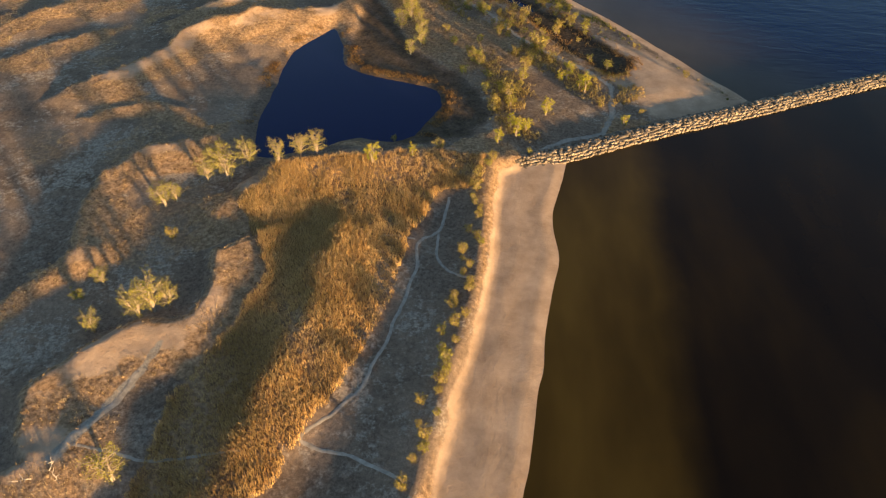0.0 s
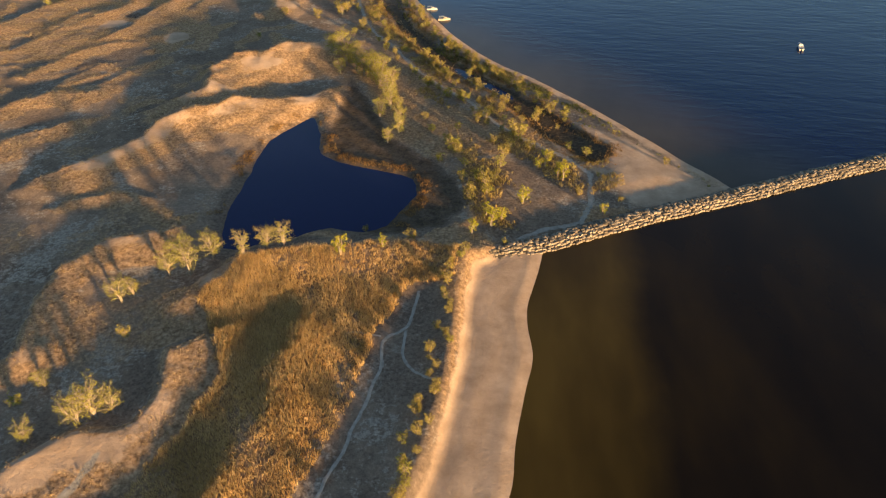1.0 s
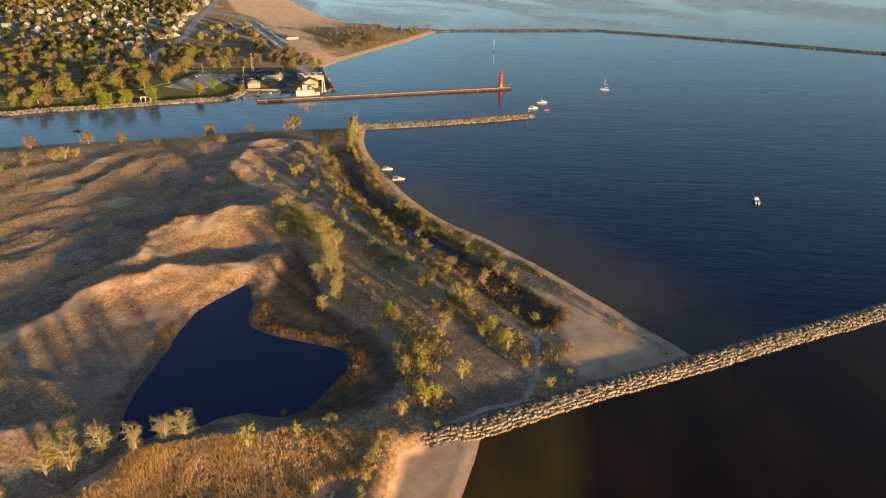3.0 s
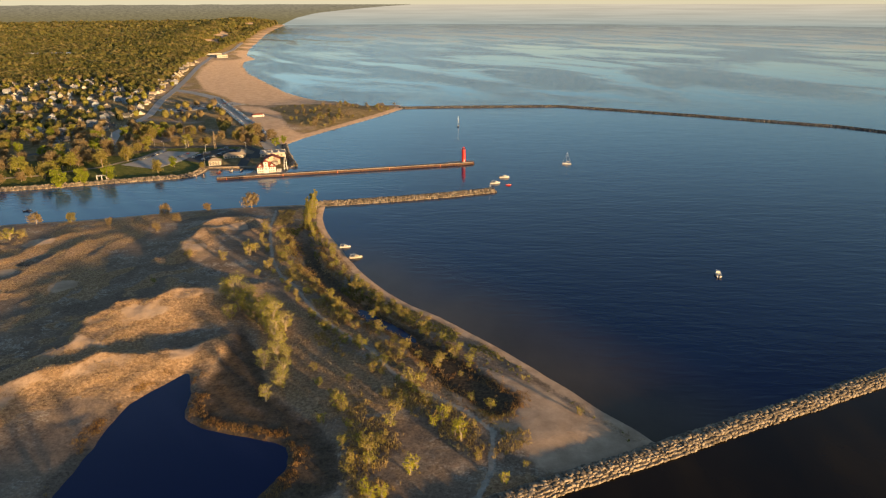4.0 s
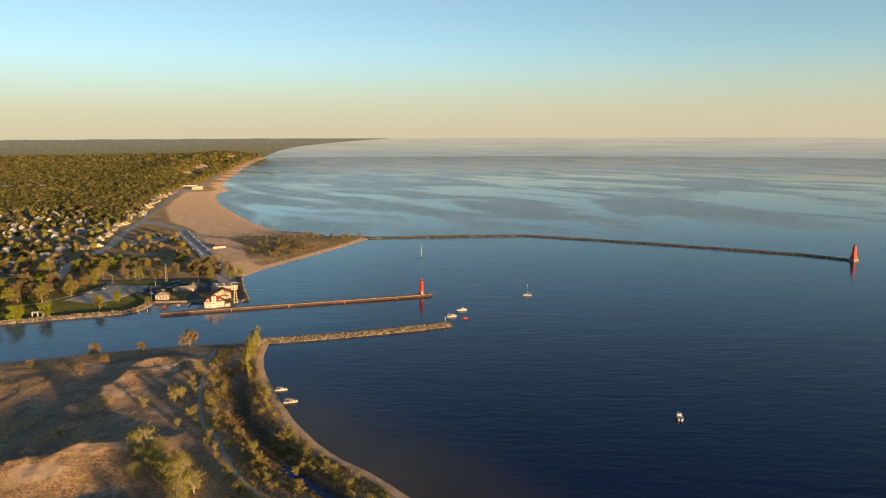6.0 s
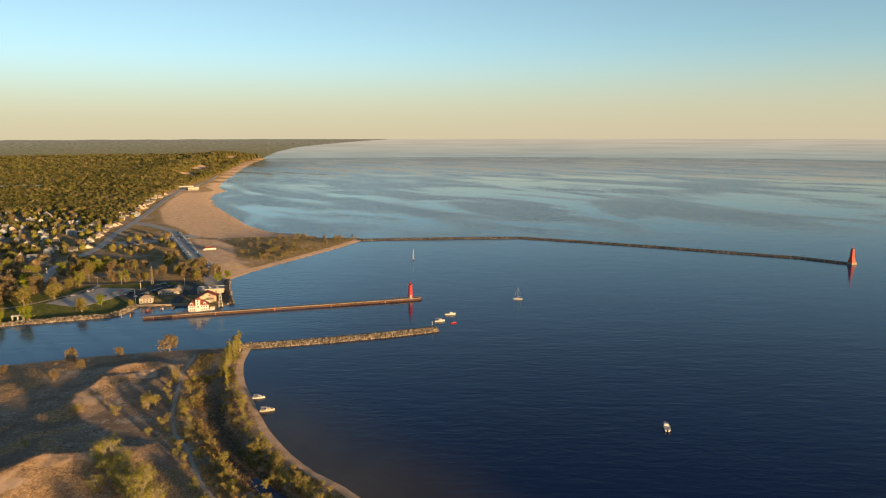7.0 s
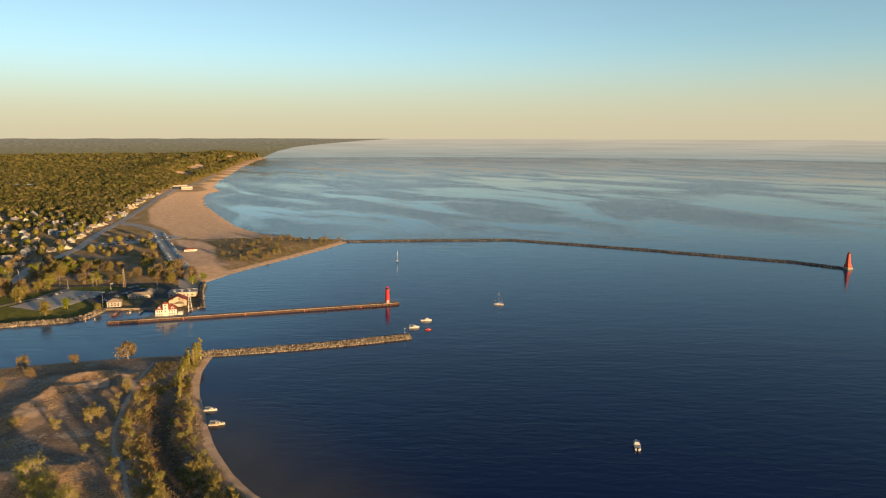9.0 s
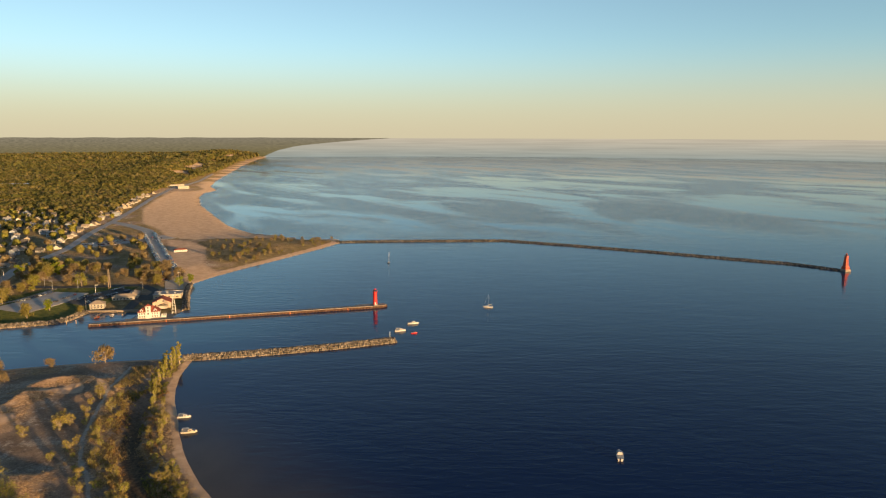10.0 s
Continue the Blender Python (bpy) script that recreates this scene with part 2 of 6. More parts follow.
# Crests of the dunes: height, reach on the sunny side and on the lee side, and the line.
CRESTS = [
    (5.2, 18, 6, [(-212, -42), (-218, -31), (-220, -22), (-214, -10), (-207, -6), (-202, -1), (-193, 2), (-188, 6), (-185, 13), (-185, 21), (-187, 33)]),
    (5.0, 22, 7, [(-266, 136), (-260, 146), (-250, 160), (-249, 172), (-238, 180), (-225, 184), (-221, 193), (-206, 197), (-192, 206)]),
    (4.0, 14, 5, [(-233, 27), (-237, 40), (-240, 54), (-240, 69), (-235, 79), (-227, 84), (-219, 86)]),
    (3.0, 8, 5, [(-248, 2), (-242, 12), (-235, 18), (-232, 27)]),
    (2.0, 9, 5, [(-195, 43), (-193, 55), (-187, 68), (-176, 77), (-159, 83), (-139, 87), (-106, 96)]),
    (4.4, 14, 6, [(-241, 326), (-241, 351), (-239, 374)]),
    (4.0, 13, 6, [(-241, 388), (-238, 401), (-227, 404), (-212, 397), (-203, 385)]),
    (2.8, 10, 5, [(-288, 264), (-294, 280), (-292, 291), (-283, 297)]),
    (2.6, 9, 5, [(-271, 270), (-275, 293), (-267, 304)]),
    (2.0, 8, 4, [(-243, 282), (-240, 296), (-228, 301)]),
    (3.0, 13, 6, [(-321, 279), (-316, 304), (-313, 329), (-306, 354), (-294, 368)]),
    (2.8, 10, 5, [(-347, 307), (-338, 324), (-337, 356), (-327, 370)]),
    (2.6, 10, 5, [(-365, 288), (-359, 308), (-348, 318)]),
    (2.0, 7, 4, [(-289, 330), (-288, 354), (-282, 367)]),
    (1.6, 6, 4, [(-305, 324), (-311, 346), (-309, 364)]),
    (2.2, 11, 5, [(-338, 222), (-331, 248), (-318, 265), (-300, 276)]),
    (2.0, 10, 5, [(-318, 195), (-317, 213), (-309, 236)]),
    (1.9, 9, 5, [(-300, 193), (-294, 221), (-281, 242)]),
    (2.0, 10, 5, [(-364, 256), (-357, 290)]),
    (3.2, 14, 6, [(-338, 164), (-328, 184), (-321, 194), (-304, 200)]),
    (2.8, 13, 5, [(-323, 140), (-311, 147), (-305, 161), (-296, 168)]),
    (2.6, 8, 5, [(-258, 105), (-240, 116), (-225, 108), (-214, 98)]),
    (3.0, 14, 6, [(-355, 120), (-345, 142), (-350, 175)]),
    (2.8, 14, 6, [(-400, 280), (-390, 320), (-372, 340)]),
    (1.2, 6, 5, [(-168, 97), (-160, 99), (-150, 97)]),
    (2.4, 6, 4, [(-140, 262), (-118, 236), (-96, 206), (-74, 182), (-56, 160)]),
    (2.4, 6, 4, [(-196, 400), (-187, 350), (-166, 308), (-146, 276)]),
]

# Broad even slopes towards the sun: the reed bed and the dune beyond the pond.
SLOPES = [
    (2.6, 13, 15, [(-150, 44), (-153, 18), (-157, -6), (-161, -32), (-165, -62)]),
    (3.4, 24, 8, [(-184, 72), (-170, 80), (-150, 85), (-130, 89)]),
    (7.0, 27, 8, [(-239, 203), (-241, 227), (-234, 244), (-221, 251), (-213, 264), (-203, 264)]),
]

# Bare blown sand on the dunes and in hollows: place and reach.
BARE = [(-207, -12, 8), (-199, -7, 6), (-191, -3, 4), (-212, -39, 6), (-222, 236, 8),
        (-222, 384, 7), (-231, 381, 4), (-284, 278, 8), (-340, 354, 9), (-330, 296, 7), (-232, 340, 7)]


def relief(x, y):
    """Height of the ground, and how much bare sand, straw, dark litter and track lies on it; straw and sand also paint
    the sunlit slopes.
    """
    x, y = np.asarray(x, float), np.asarray(y, float)
    pen, main = sdf(x, y, PENINSULA), sdf(x, y, MAINLAND)
    pen = pen + np.where((pen > -30) & (pen < 30) & (y < 450), 1.0 * (vnoise(x, y, 13, 3, 81) - 0.5), 0)
    land = np.maximum(pen, main)
    near = (y < 470) & (pen > -40)
    ripple = vnoise(x, y, 9, 3, 3) - 0.5
    h = np.where(land < 0, np.maximum(0.12 * land, -4), 0.13 * np.minimum(land, 4) + 0.03 * np.clip(land - 4, 0, 24) + 0.3 * smooth(20, 70, land))
    zero = np.zeros(x.shape)
    sand, straw, dark, track = zero.copy(), zero.copy(), zero.copy(), zero.copy()
    # the peninsula
    roll = smooth(4, 30, pen)
    h += np.where(near, roll * ((0.45 + 0.45 * smooth(-170, -140, x) + 0.6 * smooth(-268, -300, x) * smooth(160, 200, y)) * (vnoise(x, y, 42, 3, 1) - 0.42) + 0.5 * ripple * smooth(0.35, 0.7, vnoise(x, y, 60, 2, 8))), 0)
    # Masks of sun-facing slopes, which get paler colour as well as real light.
    sunny, blown_sunlit = zero.copy(), zero.copy()
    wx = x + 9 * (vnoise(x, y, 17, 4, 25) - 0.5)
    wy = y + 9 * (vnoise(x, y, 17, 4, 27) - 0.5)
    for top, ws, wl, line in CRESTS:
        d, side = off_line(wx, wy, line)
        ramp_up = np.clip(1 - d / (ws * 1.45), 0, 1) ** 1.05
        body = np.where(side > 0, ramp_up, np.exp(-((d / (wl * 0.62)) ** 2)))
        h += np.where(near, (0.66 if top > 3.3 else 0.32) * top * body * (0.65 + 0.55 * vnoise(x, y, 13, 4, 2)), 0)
        blown_sunlit = np.maximum(blown_sunlit, np.where(side > 0, smooth(0.62, 0.82, body), 0) * (top > 3.3))
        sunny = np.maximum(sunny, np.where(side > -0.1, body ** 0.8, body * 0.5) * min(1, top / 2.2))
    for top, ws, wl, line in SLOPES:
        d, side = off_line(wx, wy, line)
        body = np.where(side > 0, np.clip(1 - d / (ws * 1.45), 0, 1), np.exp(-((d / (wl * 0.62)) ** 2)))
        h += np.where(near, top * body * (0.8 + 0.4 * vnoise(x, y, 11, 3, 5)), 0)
        blown_sunlit = np.maximum(blown_sunlit, np.where(side > 0, smooth(0.45, 0.7, body), 0) * (top > 3.3))
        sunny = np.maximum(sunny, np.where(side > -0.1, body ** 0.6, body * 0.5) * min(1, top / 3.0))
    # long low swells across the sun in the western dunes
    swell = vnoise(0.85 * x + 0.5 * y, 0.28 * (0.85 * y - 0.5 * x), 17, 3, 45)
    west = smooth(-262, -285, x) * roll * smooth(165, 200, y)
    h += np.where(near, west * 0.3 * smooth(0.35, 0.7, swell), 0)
    # The swells' lit backs go into the colour mask too.
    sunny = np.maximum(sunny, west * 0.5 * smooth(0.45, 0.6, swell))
    # low broken hummocks between the larger dunes
    knob = np.clip(1 - np.abs(2 * vnoise(wx, wy, 30, 3, 40) - 1) * 2.2, 0, 1) ** 2 * smooth(0.42, 0.62, vnoise(x, y, 75, 2, 41)) * roll * (x < -200) * (0.25 + 0.75 * smooth(160, 200, y))
    h += np.where(near, 0.45 * knob + 0.3 * roll * (vnoise(x, y, 5, 2, 42) - 0.5), 0)
    sunny = np.maximum(sunny, 0.5 * knob)
    din, dside = off_line(x, y, BEACH_IN)
    h += np.where(near & (pen > 0), np.where(dside > 0, 2.4 * np.clip(1 - din / 4.2, 0, 1) ** 1.2, 2.4 * np.exp(-((din / 7) ** 2))), 0)
    pond = sdf(x, y, POND) + 1.6 * (vnoise(x, y, 7, 3, 4) - 0.5)
    basin = smooth(-9, 1.5, pond)
    h = np.where(near, h * (1 - basin) + basin * (0.42 - 0.75 * smooth(-0.5, 3.5, pond)), h)
    puddle = smooth(1.3, 0.7, np.hypot((wx + 322) / 5.5, (wy - 313) / 3.4))
    h = np.where(near, h - (h + 0.3) * puddle, h)
    ditch = off_line(x, y, DITCH)[0] + 4 * (vnoise(x, y, 12, 3, 6) - 0.5)
    low_end = smooth(235, 180, y)
    cut = 1 - smooth(2.0 + 3.5 * low_end, 8.5 + 5 * low_end, ditch)
    h = np.where(near, h * (1 - cut) + cut * (0.40 + 0.2 * ripple - 0.75 * np.exp(-((ditch / 6) ** 2) - ((y - 236) / 22) ** 2)), h)
    fan = smooth(-3, 8, sdf(x, y, SANDFAN))
    h = np.where(near, h * (1 - fan) + fan * (0.5 + 1.3 * smooth(0, 24, pen) + 0.25 * ripple), h)
    berm = np.exp(-(((pen - 3.2) / 1.6) ** 2)) * 0.13 + np.exp(-(((pen - 11 - 9 * (vnoise(x, y, 40, 2, 84) - 0.5)) / 3.2) ** 2)) * 0.16
    h += np.where(near & (y < 101) & (dside > 0) & (pen > 0), 0.7 * berm + 0.05 * (vnoise(x, y * 0.3, 4, 2, 85) - 0.5), 0)
    beach = np.where(near & (y < 101) & (x > -260), smooth(0.6, 3.4, din * np.sign(dside) + 3.0 * ripple), 0.0) * (pen > -12)
    shore_strip = np.where(near & (y > 120), 1 - smooth(3.0, 6.0, pen + 3 * (vnoise(x, y, 8, 2, 3) - 0.5)), 0)
    big = vnoise(x, y, 34, 4, 9)
    bare = zero.copy()
    for bx, by, br in BARE:
        bare = np.maximum(bare, 1 - smooth(0.55, 1.15, np.hypot(wx - bx, wy - by) / br + 1.5 * (vnoise(x, y, 9, 4, 95) - 0.5)))
    # Besides real bare sand, sun-facing crests are painted paler with sand colour.
    sand = np.clip(bare + 0.6 * blown_sunlit * smooth(0.40, 0.55, vnoise(x, y, 15, 4, 15)) + 0.35 * sunny * smooth(0.5, 0.7, vnoise(x, y, 26, 3, 14)) + beach + shore_strip + fan * (0.9 + 0.6 * ripple), 0, 1)
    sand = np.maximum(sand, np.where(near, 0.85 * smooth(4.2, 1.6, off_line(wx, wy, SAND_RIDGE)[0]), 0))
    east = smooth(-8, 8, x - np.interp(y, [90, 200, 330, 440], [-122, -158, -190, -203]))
    # Real grass, plus straw colour for sunlit slopes; their shaded feet stay grey.
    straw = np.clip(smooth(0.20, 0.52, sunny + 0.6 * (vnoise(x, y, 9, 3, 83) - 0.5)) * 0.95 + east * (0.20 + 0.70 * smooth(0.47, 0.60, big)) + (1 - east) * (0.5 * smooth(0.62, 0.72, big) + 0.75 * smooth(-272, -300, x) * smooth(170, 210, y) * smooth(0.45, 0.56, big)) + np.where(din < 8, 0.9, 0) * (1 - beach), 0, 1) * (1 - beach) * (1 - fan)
    straw = np.maximum(straw, smooth(-3, 2, sdf(x, y, REEDS)))
    bare_low = smooth(-6, -1, sdf(x, y, [(-118, 72), (-134, 40), (-137, 8), (-148, -24), (-170, -60), (-126, -60), (-112, -10), (-110, 30), (-110, 60)]))
    straw = straw * (1 - 0.9 * bare_low)
    mud = smooth(-4, 3, sdf(x, y, [(-172, 178), (-170, 200), (-172, 232), (-160, 214), (-150, 190), (-142, 172), (-122, 154), (-112, 140), (-106, 122), (-112, 106), (-128, 100), (-146, 99), (-150, 130), (-166, 150)]) + 5 * ripple)
    straw = straw * (1 - mud)
    h = np.where(near & (pond < -1), h * (1 - mud) + mud * (0.55 + 0.15 * ripple), h)
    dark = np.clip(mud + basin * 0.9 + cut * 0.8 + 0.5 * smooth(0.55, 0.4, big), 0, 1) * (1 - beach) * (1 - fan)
    mire = np.clip(0.62 * mud + cut * smooth(0.75, 0.3, np.abs(y - 250) / 200), 0, 1) * near
    wob = 1.2 * (vnoise(x, y, 7, 2, 20) - 0.5)
    for line, wide in ((TRAIL, 1.0), (HOLLOW_TRACK, 1.4)):
        track = np.maximum(track, 1 - smooth(wide * 0.5, wide * 1.3, np.abs(off_line(x, y, line)[0] + wob)))
    for k in (sand, straw, dark, track):
        k *= near
    # the town side
    inland = np.maximum(main, 0)
    coast = off_line(x, y, OUTER[3:])[0]
    hills = smooth(60, 260, coast) * smooth(1500, 2100, y + 0.5 * (-600 - x)) * (main > 0)
    h += np.where(main > 0, 1.6 * smooth(8, 60, inland) + hills * (3 + 12 * vnoise(x, y, 520, 3, 21) + 11 * (vnoise(x, y, 170, 2, 22) - 0.4)), 0)
    bluff = np.exp(-(((coast - 210) / 120) ** 2)) * smooth(1900, 2400, y) * (main > 0)
    h += 18 * bluff * (0.6 + 0.6 * vnoise(x, y, 160, 2, 5))
    far_beach = (main > 0) * (1 - smooth(25 - 10 * smooth(1900, 2300, y), 42 - 18 * smooth(1900, 2300, y), coast + 10 * (vnoise(x, y, 60, 2, 2) - 0.5)))
    BEACHES = [(-150, 970), (-290, 1035), (-360, 1132), (-450, 1312), (-586, 1640), (-640, 1800), (-690, 1760), (-650, 1560), (-590, 1350), (-500, 1140), (-440, 1060), (-400, 985), (-350, 960), (-250, 985)]
    wide = smooth(-10, 8, sdf(x, y, BEACHES))
    lot = smooth(-8, 8, sdf(x, y, [(-256, 676), (-240, 730), (-270, 770), (-310, 890), (-345, 940), (-390, 960), (-345, 850), (-300, 740)]))
    strip = (main > 0) * (y > 650) * (1 - smooth(9, 15, off_line(x, y, BAY_S[3:] + [OUTER[0]])[0]))
    bluff_sand = smooth(0.35, 0.8, bluff) * smooth(0.36, 0.52, vnoise(x, y, 110, 3, 33)) * (coast < 200)
    sand = np.maximum(sand, np.clip(far_beach + wide + 0.8 * lot + strip + bluff_sand, 0, 1) * (main > 0))
    h = np.where((wide > 0.3) & (main > 0), h * (1 - wide) + wide * (1.2 + 1.6 * smooth(0, 120, coast)), h)
    scrub = (main > 0) * (y < 1100) * (sand < 0.4)
    straw = np.maximum(straw, scrub * smooth(0.42, 0.6, vnoise(x, y, 45, 3, 17)) * (y > 660) * 0.4)
    lawn = (main > 0) * (1 - smooth(95, 120, inland)) * (x < -297) * (y < 660)
    meadow = (main > 0) * (y > 560) * smooth(0.30, 0.5, vnoise(x, y, 60, 3, 91)) * (sand < 0.5) * 1.0
    return h, sand, straw, dark, track, lawn * 1.0, beach, pen, main, meadow, mire


def steps(*spans):
    out = []
    for a, b, s in spans:
        out += list(np.arange(a, b, s))
    return np.array(out + [spans[-1][1]], float)


def grid_mesh(name, gx, gy, heights, attributes, keep=None):
    nx, ny = len(gx), len(gy)
    X, Y = np.meshgrid(gx, gy)
    co = np.stack([X.ravel(), Y.ravel(), heights.ravel()], 1)
    i, j = np.meshgrid(np.arange(nx - 1), np.arange(ny - 1))
    a = (j * nx + i).ravel()
    quads = np.stack([a, a + 1, a + nx + 1, a + nx], 1)
    if keep is not None:
        quads = quads[keep.ravel()[quads].any(1)]
    me = bpy.data.meshes.new(name)
    me.vertices.add(len(co))
    me.vertices.foreach_set("co", co.ravel())
    me.loops.add(quads.size)
    me.loops.foreach_set("vertex_index", quads.ravel().astype(np.int32))
    me.polygons.add(len(quads))
    me.polygons.foreach_set("loop_start", np.arange(0, quads.size, 4, dtype=np.int32))
    me.polygons.foreach_set("loop_total", np.full(len(quads), 4, np.int32))
    me.polygons.foreach_set("use_smooth", np.ones(len(quads), bool))
    for key, val in attributes.items():
        me.attributes.new(key, "FLOAT", "POINT").data.foreach_set("value", val.ravel().astype(np.float32))
    me.update(calc_edges=True)
    return me


def blend_shader(m, base):
    """Colour of a ground: layers of (attribute, colours, noise size, raggedness) over a base colour."""
    nt = m.node_tree
    n, l = nt.nodes, nt.links
    tc = n.new("ShaderNodeTexCoord")

    def noisy(scale, detail=6, rough=0.65):
        z = n.new("ShaderNodeTexNoise")
        z.inputs["Scale"].default_value, z.inputs["Detail"].default_value, z.inputs["Roughness"].default_value = scale, detail, rough
        l.new(tc.outputs["Object"], z.inputs["Vector"])
        return z.outputs["Fac"]

    def ramp(fac, stops, lo=0.35, hi=0.65):
        r = n.new("ShaderNodeValToRGB")
        while len(r.color_ramp.elements) < len(stops):
            r.color_ramp.elements.new(0.5)
        for k, c in enumerate(stops):
            r.color_ramp.elements[k].position = lo + (hi - lo) * k / (len(stops) - 1)
            r.color_ramp.elements[k].color = (*c, 1)
        l.new(fac, r.inputs[0])
        return r.outputs[0]

    def attr(name):
        a = n.new("ShaderNodeAttribute")
        a.attribute_name = name
        return a.outputs["Fac"]

    def over(below, above, mask, ragged, scale):
        """Lay a colour over another where the mask, frayed by noise, says so."""
        s = n.new("ShaderNodeMath")
        s.operation = "MULTIPLY_ADD"
        l.new(noisy(scale), s.inputs[0])
        s.inputs[1].default_value = ragged * 2
        s.inputs[2].default_value = -ragged
        t = n.new("ShaderNodeMath")
        l.new(mask, t.inputs[0])
        l.new(s.outputs[0], t.inputs[1])
        mr = n.new("ShaderNodeMapRange")
        mr.inputs[1].default_value, mr.inputs[2].default_value = 0.3, 0.7
        l.new(t.outputs[0], mr.inputs[0])
        mx = n.new("ShaderNodeMix")
        mx.data_type = "RGBA"
        l.new(mr.outputs[0], mx.inputs[0])
        l.new(below, mx.inputs[6])
        l.new(above, mx.inputs[7])
        return mx.outputs[2]

    return n, l, noisy, ramp, attr, over


def ground_material():
    m = bpy.data.materials.new("dune_ground")
    m.use_nodes = True
    n, l, noisy, ramp, attr, over = blend_shader(m, None)
    bsdf = n["Principled BSDF"]
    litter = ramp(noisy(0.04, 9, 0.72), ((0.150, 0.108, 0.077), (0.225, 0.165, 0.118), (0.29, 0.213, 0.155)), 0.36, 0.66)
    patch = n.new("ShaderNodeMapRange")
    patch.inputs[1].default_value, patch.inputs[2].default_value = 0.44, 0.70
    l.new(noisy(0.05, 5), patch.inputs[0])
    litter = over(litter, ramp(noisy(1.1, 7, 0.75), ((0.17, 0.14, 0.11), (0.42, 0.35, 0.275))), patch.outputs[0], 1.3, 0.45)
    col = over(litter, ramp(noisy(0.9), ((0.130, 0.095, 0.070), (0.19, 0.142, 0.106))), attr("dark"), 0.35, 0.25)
    col = over(col, ramp(noisy(0.15, 7), ((0.12, 0.090, 0.040), (0.18, 0.135, 0.064), (0.26, 0.195, 0.105))), attr("meadow"), 0.3, 0.1)
    # Straw and sand colours here also carry the painted brightness of sunlit slopes.
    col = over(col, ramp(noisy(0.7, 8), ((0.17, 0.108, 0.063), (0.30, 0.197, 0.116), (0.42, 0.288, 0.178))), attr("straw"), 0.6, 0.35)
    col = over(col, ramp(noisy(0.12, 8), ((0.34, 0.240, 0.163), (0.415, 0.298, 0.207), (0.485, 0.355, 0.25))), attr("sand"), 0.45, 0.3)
    col = over(col, ramp(noisy(0.8), ((0.040, 0.030, 0.021), (0.075, 0.056, 0.038), (0.12, 0.085, 0.05))), attr("mire"), 0.5, 0.2)
    col = over(col, ramp(noisy(0.25), ((0.05, 0.065, 0.015), (0.085, 0.095, 0.024), (0.125, 0.12, 0.04))), attr("lawn"), 0.2, 0.1)
    col = over(col, ramp(noisy(0.6), ((0.24, 0.22, 0.185), (0.34, 0.31, 0.265))), attr("track"), 0.25, 0.8)
    grain = n.new("ShaderNodeMix")
    grain.data_type, grain.blend_type = "RGBA", "MULTIPLY"
    plainer = n.new("ShaderNodeMapRange")
    plainer.inputs[3].default_value, plainer.inputs[4].default_value = 1.0, 0.12
    l.new(attr("sand"), plainer.inputs[0])
    l.new(plainer.outputs[0], grain.inputs[0])
    l.new(col, grain.inputs[6])
    l.new(ramp(noisy(0.9, 9, 0.85), ((0.58, 0.58, 0.59), (1.0, 1.0, 1.0), (1.38, 1.36, 1.33)), 0.36, 0.64), grain.inputs[7])
    l.new(grain.outputs[2], bsdf.inputs["Base Color"])
    bsdf.inputs["Diffuse Roughness"].default_value = 0.4
    bsdf.inputs["Roughness"].default_value = 0.95
    bsdf.inputs["Specular IOR Level"].default_value = 0.1
    b = n.new("ShaderNodeBump")
    b.inputs["Distance"].default_value = 0.5
    b.inputs["Strength"].default_value = 0.6
    l.new(noisy(0.7, 8, 0.75), b.inputs["Height"])
    l.new(b.outputs[0], bsdf.inputs["Normal"])
    return m


GX = steps((-6000, -2400, 300), (-2400, -700, 40), (-700, -420, 8), (-420, 12, 1.4), (12, 120, 12), (120, 5200, 500))
GY = steps((-1500, -300, 100), (-300, -70, 10), (-70, 450, 1.4), (450, 720, 5), (720, 1400, 12), (1400, 2600, 30), (2600, 5000, 80))
_X, _Y = np.meshgrid(GX, GY)
_H, _sand, _straw, _dark, _track, _lawn, _beach, _pen, _main, _meadow, _mire = relief(_X, _Y)
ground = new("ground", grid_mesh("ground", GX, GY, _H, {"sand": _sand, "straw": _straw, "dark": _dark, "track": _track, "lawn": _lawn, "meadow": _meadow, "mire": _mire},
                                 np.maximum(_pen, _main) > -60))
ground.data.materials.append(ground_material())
tagged(ground, "sandy dune ground with grey litter, straw grass, tracks and sunlit slopes painted paler", "ground", kind="structure")


def height(x, y):
    """Height of the finished ground at one place or many."""
    i = np.clip(np.searchsorted(GX, x) - 1, 0, len(GX) - 2)
    j = np.clip(np.searchsorted(GY, y) - 1, 0, len(GY) - 2)
    a, b = (x - GX[i]) / (GX[i + 1] - GX[i]), (y - GY[j]) / (GY[j + 1] - GY[j])
    return (_H[j, i] * (1 - a) + _H[j, i + 1] * a) * (1 - b) + (_H[j + 1, i] * (1 - a) + _H[j + 1, i + 1] * a) * b


def masked(field, x, y):
    i, j = np.clip(np.searchsorted(GX, x) - 1, 0, len(GX) - 1), np.clip(np.searchsorted(GY, y) - 1, 0, len(GY) - 1)
    return field[j, i]


